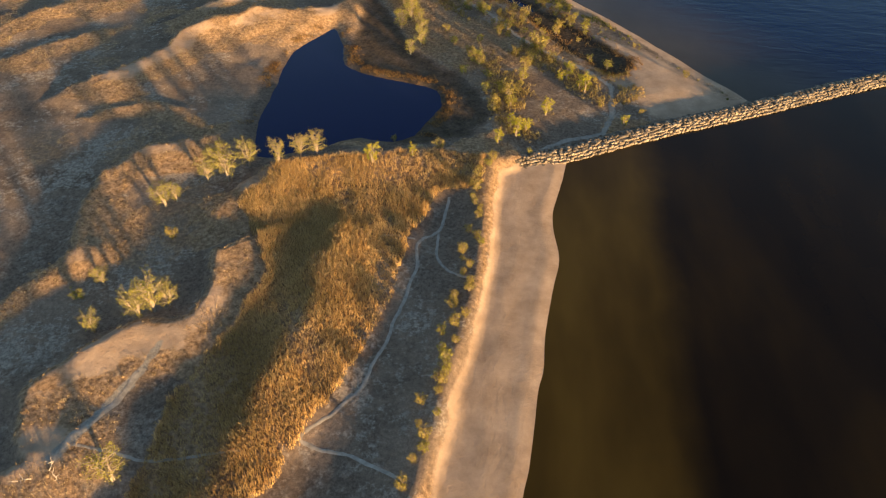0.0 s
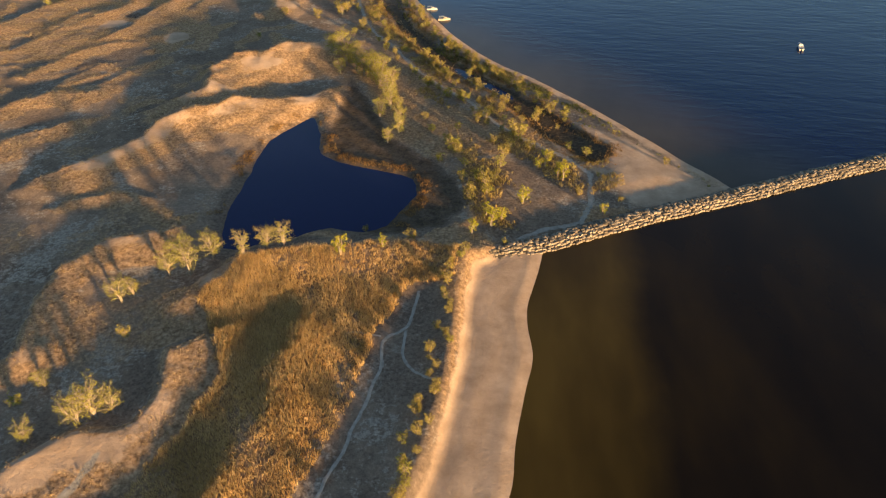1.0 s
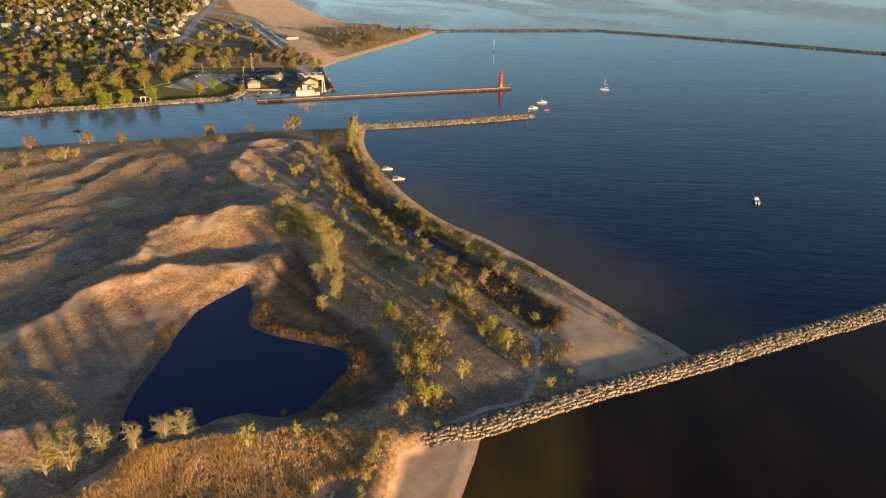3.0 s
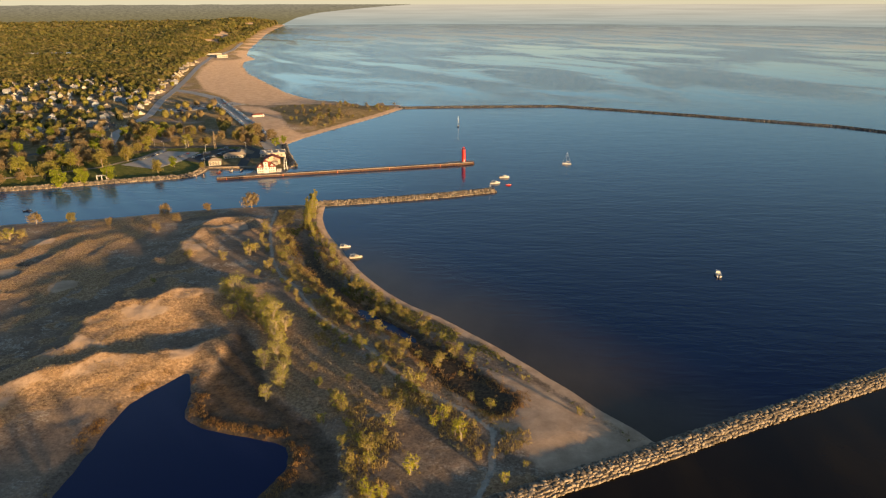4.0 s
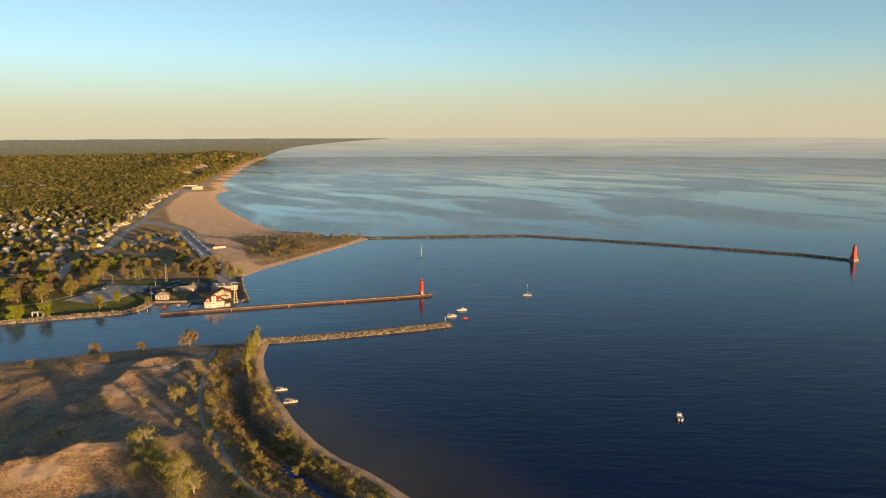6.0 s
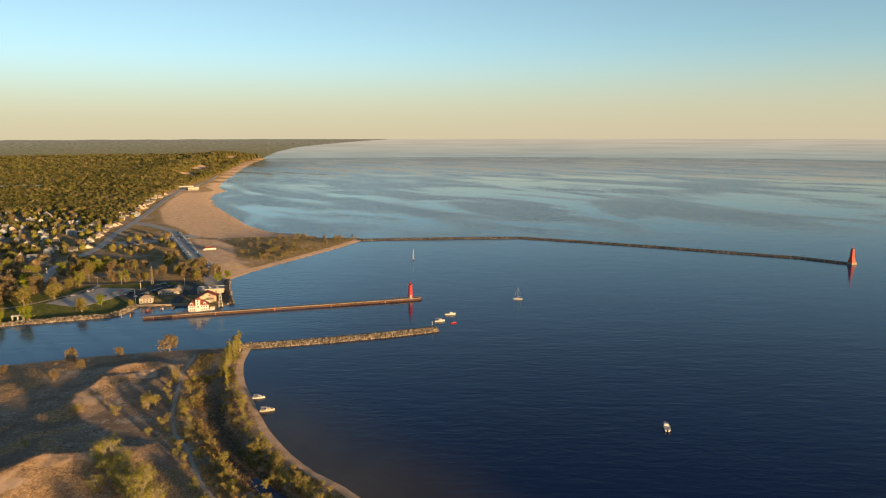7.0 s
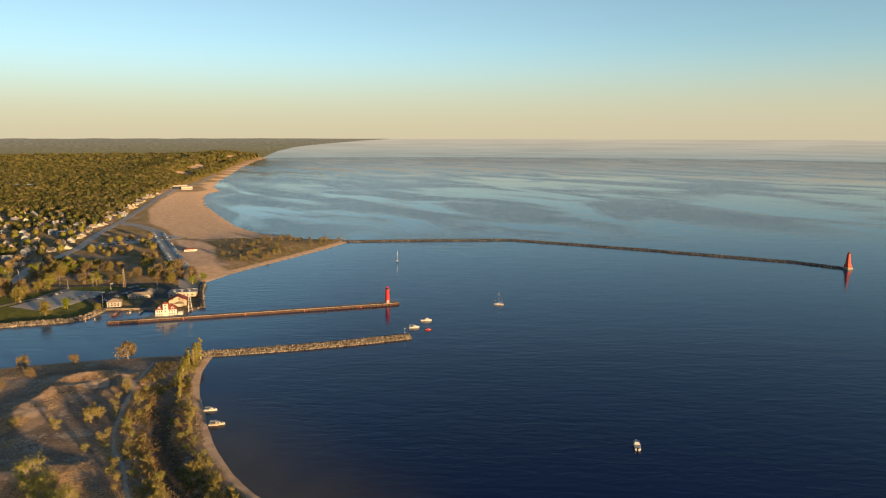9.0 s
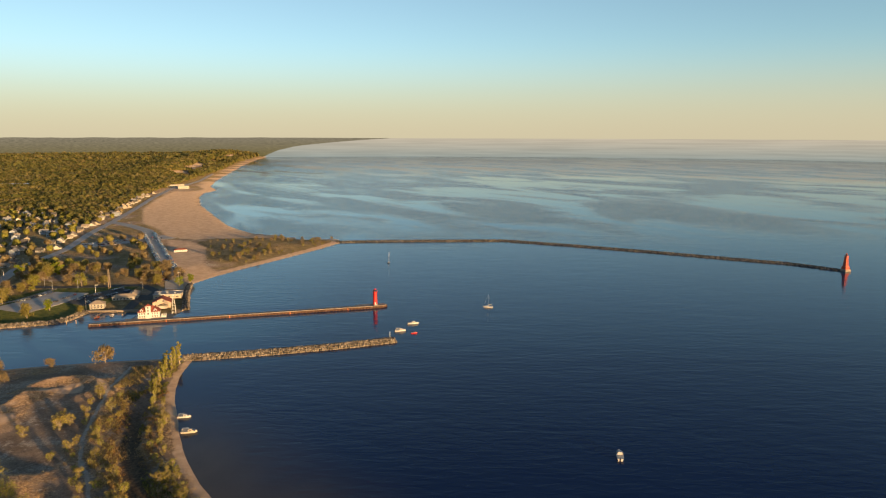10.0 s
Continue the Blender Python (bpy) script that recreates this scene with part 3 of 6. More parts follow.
# ---- the water ----
def water_material():
    m = bpy.data.materials.new("lake_water")
    m.use_nodes = True
    n, l, noisy, ramp, attr, over = blend_shader(m, None)
    bsdf = n["Principled BSDF"]
    tc = n.new("ShaderNodeTexCoord")

    def stretched(sx, sy, rot, scale, detail, rough=0.55, twist=0.0):
        mp = n.new("ShaderNodeMapping")
        mp.inputs["Scale"].default_value = (sx, sy, 1)
        mp.inputs["Rotation"].default_value = (0, 0, rot)
        l.new(tc.outputs["Object"], mp.inputs[0])
        z = n.new("ShaderNodeTexNoise")
        z.inputs["Scale"].default_value, z.inputs["Detail"].default_value, z.inputs["Roughness"].default_value = scale, detail, rough
        z.inputs["Distortion"].default_value = twist
        l.new(mp.outputs[0], z.inputs["Vector"])
        return z.outputs["Fac"]

    def drawn_out(lx, ly, rot, scale, detail, rough, twist):
        """Noise drawn out along a slanting direction."""
        mp = n.new("ShaderNodeMapping")
        mp.vector_type = "TEXTURE"
        mp.inputs["Scale"].default_value = (lx, ly, 1)
        mp.inputs["Rotation"].default_value = (0, 0, rot)
        l.new(tc.outputs["Object"], mp.inputs[0])
        z = n.new("ShaderNodeTexNoise")
        z.inputs["Scale"].default_value, z.inputs["Detail"].default_value, z.inputs["Roughness"].default_value = scale, detail, rough
        z.inputs["Distortion"].default_value = twist
        l.new(mp.outputs[0], z.inputs["Vector"])
        return z.outputs["Fac"]

    deep = ramp(stretched(1, 0.4, 0.3, 0.004, 4), ((0.0003, 0.008, 0.046), (0.0005, 0.012, 0.060)))
    tannin = ramp(stretched(1, 0.35, 0.1, 0.03, 4), ((0.0085, 0.0044, 0.0015), (0.014, 0.0075, 0.0023), (0.024, 0.013, 0.003)))
    brown = ramp(stretched(1, 0.6, 0.4, 0.02, 5), ((0.062, 0.044, 0.026), (0.10, 0.074, 0.048)))
    pool = n.new("ShaderNodeMix")
    pool.data_type = "RGBA"
    l.new(attr("pool"), pool.inputs[0])
    l.new(deep, pool.inputs[6])
    pool.inputs[7].default_value = (0.006, 0.011, 0.052, 1)
    deep = pool.outputs[2]
    shallow = n.new("ShaderNodeMix")
    shallow.data_type = "RGBA"
    l.new(attr("shoal"), shallow.inputs[0])
    l.new(deep, shallow.inputs[6])
    l.new(brown, shallow.inputs[7])
    river = n.new("ShaderNodeMix")
    river.data_type = "RGBA"
    l.new(attr("river"), river.inputs[0])
    l.new(shallow.outputs[2], river.inputs[6])
    river.inputs[7].default_value = (0.022, 0.095, 0.165, 1)
    col = river.outputs[2]
    bank = ramp(stretched(1, 0.35, 0.1, 0.03, 4), ((0.034, 0.019, 0.003), (0.060, 0.034, 0.006), (0.088, 0.052, 0.010)))
    tannin = over(tannin, bank, attr("bank"), 0.22, 0.02)
    mx = n.new("ShaderNodeMix")
    mx.data_type = "RGBA"
    l.new(attr("tannin"), mx.inputs[0])
    l.new(col, mx.inputs[6])
    l.new(tannin, mx.inputs[7])
    l.new(mx.outputs[2], bsdf.inputs["Base Color"])
    bsdf.inputs["IOR"].default_value = 1.333
    bsdf.inputs["Specular IOR Level"].default_value = 0.24
    bsdf.inputs["Specular Tint"].default_value = (0.55, 0.92, 1.0, 1)
    # calm slicks, long and winding, smoother than the rippled water between them
    slick = n.new("ShaderNodeMapRange")
    slick.inputs[1].default_value, slick.inputs[2].default_value = 0.45, 0.60
    l.new(drawn_out(1.0, 3.2, 0.6, 0.0062, 5, 0.52, 1.3), slick.inputs[0])
    out_there = n.new("ShaderNodeMath")
    out_there.operation = "MULTIPLY"
    l.new(slick.outputs[0], out_there.inputs[0])
    l.new(attr("open"), out_there.inputs[1])
    rough = n.new("ShaderNodeMapRange")
    rough.inputs[3].default_value, rough.inputs[4].default_value = 0.11, 0.03
    l.new(out_there.outputs[0], rough.inputs[0])
    l.new(rough.outputs[0], bsdf.inputs["Roughness"])
    waves = n.new("ShaderNodeMath")
    waves.operation = "ADD"
    l.new(stretched(0.35, 1.0, 0.25, 0.22, 4, 0.5, 0.4), waves.inputs[0])
    l.new(stretched(0.4, 1.0, -0.5, 0.06, 3, 0.5, 0.2), waves.inputs[1])
    lively = n.new("ShaderNodeMapRange")
    lively.inputs[3].default_value, lively.inputs[4].default_value = 1.2, 0.04
    l.new(slick.outputs[0], lively.inputs[0])
    height_of = n.new("ShaderNodeMix")
    l.new(attr("open"), height_of.inputs[0])
    height_of.inputs[2].default_value = 0.19
    l.new(lively.outputs[0], height_of.inputs[3])
    calm = n.new("ShaderNodeMath")
    calm.operation = "MULTIPLY"
    l.new(height_of.outputs[0], calm.inputs[0])
    l.new(attr("ripple"), calm.inputs[1])
    b = n.new("ShaderNodeBump")
    l.new(calm.outputs[0], b.inputs["Strength"])
    b.inputs["Distance"].default_value = 1.2
    l.new(waves.outputs[0], b.inputs["Height"])
    l.new(b.outputs[0], bsdf.inputs["Normal"])
    return m


WX = steps((-2400, -420, 60), (-420, 160, 5), (160, 500, 20), (500, 5200, 150))
WY = steps((-1500, -120, 60), (-120, 620, 5), (620, 1100, 20), (1100, 5000, 100))
_wx, _wy = np.meshgrid(WX, WY)
BREAKWATER = [(-97, 90), (-76, 98), (-54, 110), (-32, 121), (-8, 132), (17, 144), (43, 157), (70, 169), (98, 183), (140, 203), (420, 338)]
_wp, _wm = sdf(_wx, _wy, PENINSULA), sdf(_wx, _wy, MAINLAND)
_wl = np.minimum(-_wp, 1e9)
_north = _wy < np.interp(_wx, [p[0] for p in BREAKWATER], [p[1] for p in BREAKWATER])
_shoal = np.where(_north | (_wp > 12), 0, 0.9 * (1 - smooth(-2, 72, _wl + 14 * (vnoise(_wx, _wy, 40, 2, 3) - 0.5))) * smooth(60, 170, 460 - _wy))
_tan = np.where(_north & (_wp < 8) & (_wx > -130), 1.0, 0)
_open = smooth(830, 1150, _wy - 0.15 * _wx)
_ripple = (1 - 0.45 * smooth(250, 900, np.hypot(_wx, _wy)) - 0.18 * smooth(1000, 3500, np.hypot(_wx, _wy))) * np.where(_north, 0.15, 1.0) * np.where((_wp > 0), 0.06, 1.0) * smooth(3, 40, _wl + 30 * (_wl < 0)) + 0.05
_bankd = np.where(_north, 1 - smooth(26, 66, _wl + 16 * (vnoise(_wx, _wy, 30, 2, 77) - 0.5)), 0) * (1 - smooth(-70, -20, _wx))
water = new("water", grid_mesh("water", WX, WY, np.zeros(_wx.shape), {"shoal": _shoal, "tannin": _tan, "open": _open, "ripple": _ripple, "bank": _bankd, "river": np.maximum(0.30 * smooth(300, 700, _wy), smooth(-40, -190, _wx)) * smooth(-30, 10, _wy - np.interp(_wx, [-2400, -640, -375, -187, -36], [-290, 300, 385, 440, 470])), "pool": (sdf(_wx, _wy, POND) > -8) * 1.0}))
water.data.materials.append(water_material())
tagged(water, "calm blue lake water with pale slicks and brown shallows", "water", kind="structure")


# ---- building blocks ----
def mesh_of(name, verts, faces, material=None, smooth_faces=False):
    me = bpy.data.meshes.new(name)
    me.from_pydata([tuple(v) for v in verts], [], [tuple(f) for f in faces])
    if smooth_faces:
        me.polygons.foreach_set("use_smooth", np.ones(len(me.polygons), bool))
    if material:
        me.materials.append(material)
    me.update()
    return me


def tri_mesh(name, verts, tris, material):
    """A large mesh of triangles from arrays."""
    verts, tris = np.asarray(verts, np.float32), np.asarray(tris, np.int32)
    me = bpy.data.meshes.new(name)
    me.vertices.add(len(verts))
    me.vertices.foreach_set("co", verts.ravel())
    me.loops.add(tris.size)
    me.loops.foreach_set("vertex_index", tris.ravel())
    me.polygons.add(len(tris))
    me.polygons.foreach_set("loop_start", np.arange(0, tris.size, 3, dtype=np.int32))
    me.polygons.foreach_set("loop_total", np.full(len(tris), 3, np.int32))
    me.materials.append(material)
    me.update(calc_edges=True)
    return me


def part(name, bm, material, parent, label=""):
    """Links a bmesh (or a mesh) as one object under a thing or a part."""
    if isinstance(bm, bmesh.types.BMesh):
        me = bpy.data.meshes.new(name)
        bm.to_mesh(me)
        bm.free()
    else:
        me = bm
    if material and not me.materials:
        me.materials.append(material)
    ob = new(name, me)
    ob.parent = parent
    if label:
        ob["label"] = label
    return ob


def thing(name, m, label, category, group="", kind=""):
    ob = new(name)
    ob.empty_display_size = 0.3
    ob.matrix_world = m
    return tagged(ob, label, category, group, kind)


def sized(m, s):
    return m @ Matrix.Diagonal((s, s, s, 1))


def box(bm, x0, y0, z0, x1, y1, z1, bevel=0.0):
    r = bmesh.ops.create_cube(bm, size=1, matrix=Matrix.LocRotScale(((x0 + x1) / 2, (y0 + y1) / 2, (z0 + z1) / 2), None, (x1 - x0, y1 - y0, z1 - z0)))
    if bevel:
        bmesh.ops.bevel(bm, geom=list({e for v in r["verts"] for e in v.link_edges}), offset=bevel, segments=1, affect="EDGES")
    return bm


def boxes(*rows, bevel=0.0):
    bm = bmesh.new()
    for r in rows:
        box(bm, *r, bevel=bevel)
    return bm


def lathe(profile, sides=20, z0=0.0):
    """A turned body from (radius, height) rows."""
    bm = bmesh.new()
    rings = []
    for r, z in profile:
        rings.append([bm.verts.new((r * math.cos(2 * math.pi * k / sides), r * math.sin(2 * math.pi * k / sides), z + z0)) for k in range(sides)])
    for a, b in zip(rings, rings[1:]):
        for k in range(sides):
            bm.faces.new((a[k], a[(k + 1) % sides], b[(k + 1) % sides], b[k]))
    bm.faces.new(rings[0][::-1])
    bm.faces.new(rings[-1])
    return bm


def loft(sections):
    """A closed body through rings of points."""
    bm = bmesh.new()
    rings = [[bm.verts.new(p) for p in s] for s in sections]
    n = len(rings[0])
    for a, b in zip(rings, rings[1:]):
        for k in range(n):
            bm.faces.new((a[k], a[(k + 1) % n], b[(k + 1) % n], b[k]))
    bm.faces.new(rings[0][::-1])
    bm.faces.new(rings[-1])
    bmesh.ops.recalc_face_normals(bm, faces=bm.faces)
    return bm


def gable(x0, y0, x1, y1, z0, rise, along="x", over=0.5, thick=0.25):
    """A pitched roof with thickness over a rectangle."""
    if along == "x":
        c = (y0 + y1) / 2
        ends, prof = (x0 - over, x1 + over), [(y0 - over, z0 - over * rise / (c - y0)), (c, z0 + rise), (y1 + over, z0 - over * rise / (c - y0))]
        pts = lambda e: [(e, a, b) for a, b in prof] + [(e, a, b + thick) for a, b in prof[::-1]]
    else:
        c = (x0 + x1) / 2
        ends, prof = (y0 - over, y1 + over), [(x0 - over, z0 - over * rise / (c - x0)), (c, z0 + rise), (x1 + over, z0 - over * rise / (c - x0))]
        pts = lambda e: [(a, e, b) for a, b in prof] + [(a, e, b + thick) for a, b in prof[::-1]]
    return loft([pts(ends[0]), pts(ends[1])])


def hip(x0, y0, x1, y1, z0, rise, over=0.6):
    x0, y0, x1, y1 = x0 - over, y0 - over, x1 + over, y1 + over
    bm = bmesh.new()
    w, d = x1 - x0, y1 - y0
    k = min(w, d) / 2
    a = [bm.verts.new(p) for p in ((x0, y0, z0), (x1, y0, z0), (x1, y1, z0), (x0, y1, z0))]
    if w >= d:
        r = [bm.verts.new((x0 + k, (y0 + y1) / 2, z0 + rise)), bm.verts.new((x1 - k + 0.01, (y0 + y1) / 2, z0 + rise))]
        fs = ((a[0], a[1], r[1], r[0]), (a[1], a[2], r[1]), (a[2], a[3], r[0], r[1]), (a[3], a[0], r[0]))
    else:
        r = [bm.verts.new(((x0 + x1) / 2, y0 + k, z0 + rise)), bm.verts.new(((x0 + x1) / 2, y1 - k + 0.01, z0 + rise))]
        fs = ((a[0], a[1], r[0]), (a[1], a[2], r[1], r[0]), (a[2], a[3], r[1]), (a[3], a[0], r[0], r[1]))
    for f in fs:
        bm.faces.new(f)
    bm.faces.new(a[::-1])
    return bm


def walls(x0, y0, x1, y1, z0, z1, rise=0.0, along="x"):
    """The body of a house, with gable ends where the roof rises."""
    if not rise:
        return boxes((x0, y0, z0, x1, y1, z1))
    c = (y0 + y1) / 2 if along == "x" else (x0 + x1) / 2
    if along == "x":
        s = lambda e: [(e, y0, z0), (e, y0, z1), (e, c, z1 + rise), (e, y1, z1), (e, y1, z0)]
        return loft([s(x0), s(x1)])
    s = lambda e: [(x0, e, z0), (x0, e, z1), (c, e, z1 + rise), (x1, e, z1), (x1, e, z0)]
    return loft([s(y0), s(y1)])


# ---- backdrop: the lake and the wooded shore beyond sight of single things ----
# Self-lit material: daylight and haze are painted into its low-to-high gradient.
def haze_glow_material(name, low, high, streak, size, split=0.0):
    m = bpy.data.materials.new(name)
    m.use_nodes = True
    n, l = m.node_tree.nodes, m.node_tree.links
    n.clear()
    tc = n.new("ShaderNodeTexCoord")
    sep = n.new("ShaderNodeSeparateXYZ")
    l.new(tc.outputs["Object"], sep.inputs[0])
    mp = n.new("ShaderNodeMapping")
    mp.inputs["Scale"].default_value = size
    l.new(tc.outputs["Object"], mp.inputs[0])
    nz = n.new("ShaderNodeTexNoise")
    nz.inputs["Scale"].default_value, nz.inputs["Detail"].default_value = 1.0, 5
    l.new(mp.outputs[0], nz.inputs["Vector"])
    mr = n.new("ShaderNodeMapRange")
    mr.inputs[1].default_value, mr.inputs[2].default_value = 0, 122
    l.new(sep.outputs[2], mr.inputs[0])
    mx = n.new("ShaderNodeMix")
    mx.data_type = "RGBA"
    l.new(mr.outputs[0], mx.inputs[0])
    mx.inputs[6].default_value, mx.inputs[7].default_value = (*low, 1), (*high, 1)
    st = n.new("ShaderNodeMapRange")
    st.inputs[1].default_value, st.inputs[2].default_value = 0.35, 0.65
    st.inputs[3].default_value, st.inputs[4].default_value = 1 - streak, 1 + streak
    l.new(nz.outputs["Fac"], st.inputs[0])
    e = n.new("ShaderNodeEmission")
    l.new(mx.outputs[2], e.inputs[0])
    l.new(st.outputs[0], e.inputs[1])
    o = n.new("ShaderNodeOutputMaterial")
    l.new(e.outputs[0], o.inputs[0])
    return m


def arc_strip(name, radius, a0, a1, low_of, high_of, count=120):
    v, f = [], []
    for k in range(count + 1):
        a = radians(a0 + (a1 - a0) * k / count)
        x, y = -40 + radius * math.sin(a), -40 + radius * math.cos(a)
        v += [(x, y, low_of(math.degrees(a))), (x, y, high_of(math.degrees(a)))]
        if k:
            f.append((2 * k - 2, 2 * k, 2 * k + 1, 2 * k - 1))
    return mesh_of(name, v, f)


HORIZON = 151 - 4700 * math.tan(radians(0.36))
# Reflected sky, slicks and horizon haze are all in this strip's own glow.
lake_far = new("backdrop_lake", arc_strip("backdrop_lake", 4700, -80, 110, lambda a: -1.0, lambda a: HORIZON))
lake_far.data.materials.append(haze_glow_material("far_lake_haze_glow", BACK_LAKE[0], BACK_LAKE[1], 0.09, (0.0022, 0.0022, 0.09)))
tagged(lake_far, "glowing backdrop strip of pale hazy open lake at the horizon", "distance", kind="structure")
COAST_AZ, COAST_Z = (-14.0, -13.0, -11.3, -8.6, -6.2, -3.9), (-1.0, 40.0, 72.0, 94.0, 110.0, 121.0)
# This strip glows too, from lit olive woods up to grey haze.
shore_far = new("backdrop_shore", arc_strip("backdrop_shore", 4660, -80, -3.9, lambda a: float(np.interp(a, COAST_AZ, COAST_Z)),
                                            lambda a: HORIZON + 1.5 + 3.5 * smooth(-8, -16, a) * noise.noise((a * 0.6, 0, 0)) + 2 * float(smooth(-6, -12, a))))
shore_far.data.materials.append(haze_glow_material("far_woods_haze_glow", BACK_WOODS[0], BACK_WOODS[1], 0.28, (0.05, 0.05, 0.7)))
tagged(shore_far, "glowing backdrop strip of hazy wooded shore at the horizon", "distance", kind="structure")


# ---- stone breakwaters ----
def rock_shape(seed, long=1.0, jag=0.16):
    """One quarried block with knocked-off edges."""
    r = random.Random(seed)
    bm = bmesh.new()
    bmesh.ops.create_cube(bm, size=1)
    bmesh.ops.bevel(bm, geom=list(bm.edges), offset=0.09, segments=1, affect="EDGES")
    lean = [r.uniform(-jag, jag) for _ in range(6)]
    for v in bm.verts:
        x, y, z = v.co
        v.co = Vector((x * (1 + lean[0] * z + lean[1] * y), y * (1 + lean[2] * x + lean[3] * z), z * (1 + lean[4] * x + lean[5] * y)))
        v.co += Vector((r.uniform(-1, 1), r.uniform(-1, 1), r.uniform(-1, 1))) * 0.05
    me = bpy.data.meshes.new("stone")
    bmesh.ops.triangulate(bm, faces=bm.faces)
    bm.to_mesh(me)
    bm.free()
    me.materials.append(STONE)
    return me


ROCKS = [rock_shape(k) for k in range(12)]
_ROCK_V, _ROCK_T = [], []
for _me in ROCKS:
    _v = np.zeros(len(_me.vertices) * 3)
    _me.vertices.foreach_get("co", _v)
    _ROCK_V.append(_v.reshape(-1, 3))
    _ROCK_T.append(np.array([p.vertices[:] for p in _me.polygons]))


def along(line, step):
    """Places at even steps along a polyline, with the way it runs there."""
    out, left = [], 0.0
    for (ax, ay), (bx, by) in zip(line, line[1:]):
        n = math.hypot(bx - ax, by - ay)
        while left < n:
            out.append((ax + (bx - ax) * left / n, ay + (by - ay) * left / n, (bx - ax) / n, (by - ay) / n))
            left += step
        left -= n
    return out


def lay_stones(line, rows, size, seed, turn=0.12, tumble=0.10):
    """Poses of stones in rows along a line; a row is (offset to the left, height of the middle)."""
    r = random.Random(seed)
    out = []
    for off, z in rows:
        s = 0.0
        total = sum(math.hypot(b[0] - a[0], b[1] - a[1]) for a, b in zip(line, line[1:]))
        spots = along(line, 0.25)
        while s < total - 0.3:
            w = size * r.uniform(0.65, 1.2)
            k = min(len(spots) - 1, int((s + w / 2) / 0.25))
            x, y, dx, dy = spots[k]
            o = off + r.uniform(-0.4, 0.4) * size * 0.6
            e = Euler((r.uniform(-tumble, tumble) * 2, r.uniform(-tumble, tumble) * 2, math.atan2(dy, dx) + r.uniform(-turn, turn)))
            out.append(Matrix.LocRotScale((x - dy * o, y + dx * o, z + r.uniform(-0.2, 0.2) * size), e,
                                          (w * 0.99, size * r.uniform(0.95, 1.2), size * r.uniform(0.9, 1.15))))
            s += w
    return out


def joined_stones(name, poses, seed, material=STONE_MANY):
    r = random.Random(seed)
    vs, ts, n = [], [], 0
    for m in poses:
        k = r.randrange(len(ROCKS))
        a = np.array(m)
        v = _ROCK_V[k] @ a[:3, :3].T + a[:3, 3]
        vs.append(v)
        ts.append(_ROCK_T[k] + n)
        n += len(v)
    return tri_mesh(name, np.concatenate(vs), np.concatenate(ts), material)


def core(line, half, top):
    """The rubble under the armour stones."""
    secs = []
    for (x, y), (px, py), (nx, ny) in zip(line, [line[0]] + line[:-1], line[1:] + [line[-1]]):
        d = math.hypot(nx - px, ny - py)
        ux, uy = (nx - px) / d, (ny - py) / d
        secs.append([(x - uy * o, y + ux * o, z) for o, z in ((-half, -2.0), (-half, 0.0), (-half * 0.35, top), (half * 0.35, top), (half, 0.0), (half, -2.0))])
    return loft(secs)




# ---- plants ----
def blades(px, py, pz, tall, wide, count, spread, seed, lean=0.35):
    """Tufts of upright blades: arrays of vertices and triangles, one bent strip a blade."""
    g = np.random.default_rng(seed)
    n = len(px)
    k = n * count
    bx, by, bz = np.repeat(px, count), np.repeat(py, count), np.repeat(pz, count)
    t = np.repeat(tall, count) * g.uniform(0.6, 1.15, k)
    a, b = g.uniform(0, 2 * np.pi, k), g.uniform(0, 2 * np.pi, k)
    rad = spread * np.sqrt(g.random(k))
    bx, by = bx + rad * np.cos(a), by + rad * np.sin(a)
    w = wide * g.uniform(0.6, 1.3, k)
    cx, cy = np.cos(b) * w, np.sin(b) * w
    lx, ly = g.normal(0, lean, k) * t, g.normal(0, lean, k) * t
    v = np.stack([
        np.stack([bx - cx, by - cy, bz - 0.15], 1), np.stack([bx + cx, by + cy, bz - 0.15], 1),
        np.stack([bx - cx * 0.9 + lx * 0.35, by - cy * 0.9 + ly * 0.35, bz + t * 0.6], 1), np.stack([bx + cx * 0.9 + lx * 0.35, by + cy * 0.9 + ly * 0.35, bz + t * 0.6], 1),
        np.stack([bx + lx, by + ly, bz + t], 1)], 1).reshape(-1, 3)
    i = np.arange(k)[:, None] * 5
    tr = np.concatenate([i + [[0, 1, 3]], i + [[0, 3, 2]], i + [[2, 3, 4]]])
    return v, tr


def scatter(x0, y0, x1, y1, step, seed):
    g = np.random.default_rng(seed)
    xs, ys = np.meshgrid(np.arange(x0, x1, step), np.arange(y0, y1, step))
    xs = xs.ravel() + g.uniform(-0.5, 0.5, xs.size) * step
    ys = ys.ravel() + g.uniform(-0.5, 0.5, ys.size) * step
    return xs, ys, g.random(xs.size)


def stuff(name, v, t, material, label, category):
    ob = new(name, tri_mesh(name, v, t, material))
    return tagged(ob, label, category, kind="stuff")


def tube_into(verts, tris, pts, radii, sides=5):
    base = len(verts)
    for k, (p, r) in enumerate(zip(pts, radii)):
        d = (Vector(pts[min(k + 1, len(pts) - 1)]) - Vector(pts[max(k - 1, 0)])).normalized()
        u = d.orthogonal().normalized()
        w = d.cross(u)
        for s in range(sides):
            a = 2 * math.pi * s / sides
            verts.append(tuple(Vector(p) + (u * math.cos(a) + w * math.sin(a)) * r))
    for k in range(len(pts) - 1):
        for s in range(sides):
            a, b = base + k * sides + s, base + k * sides + (s + 1) % sides
            tris += [(a, b, b + sides), (a, b + sides, a + sides)]


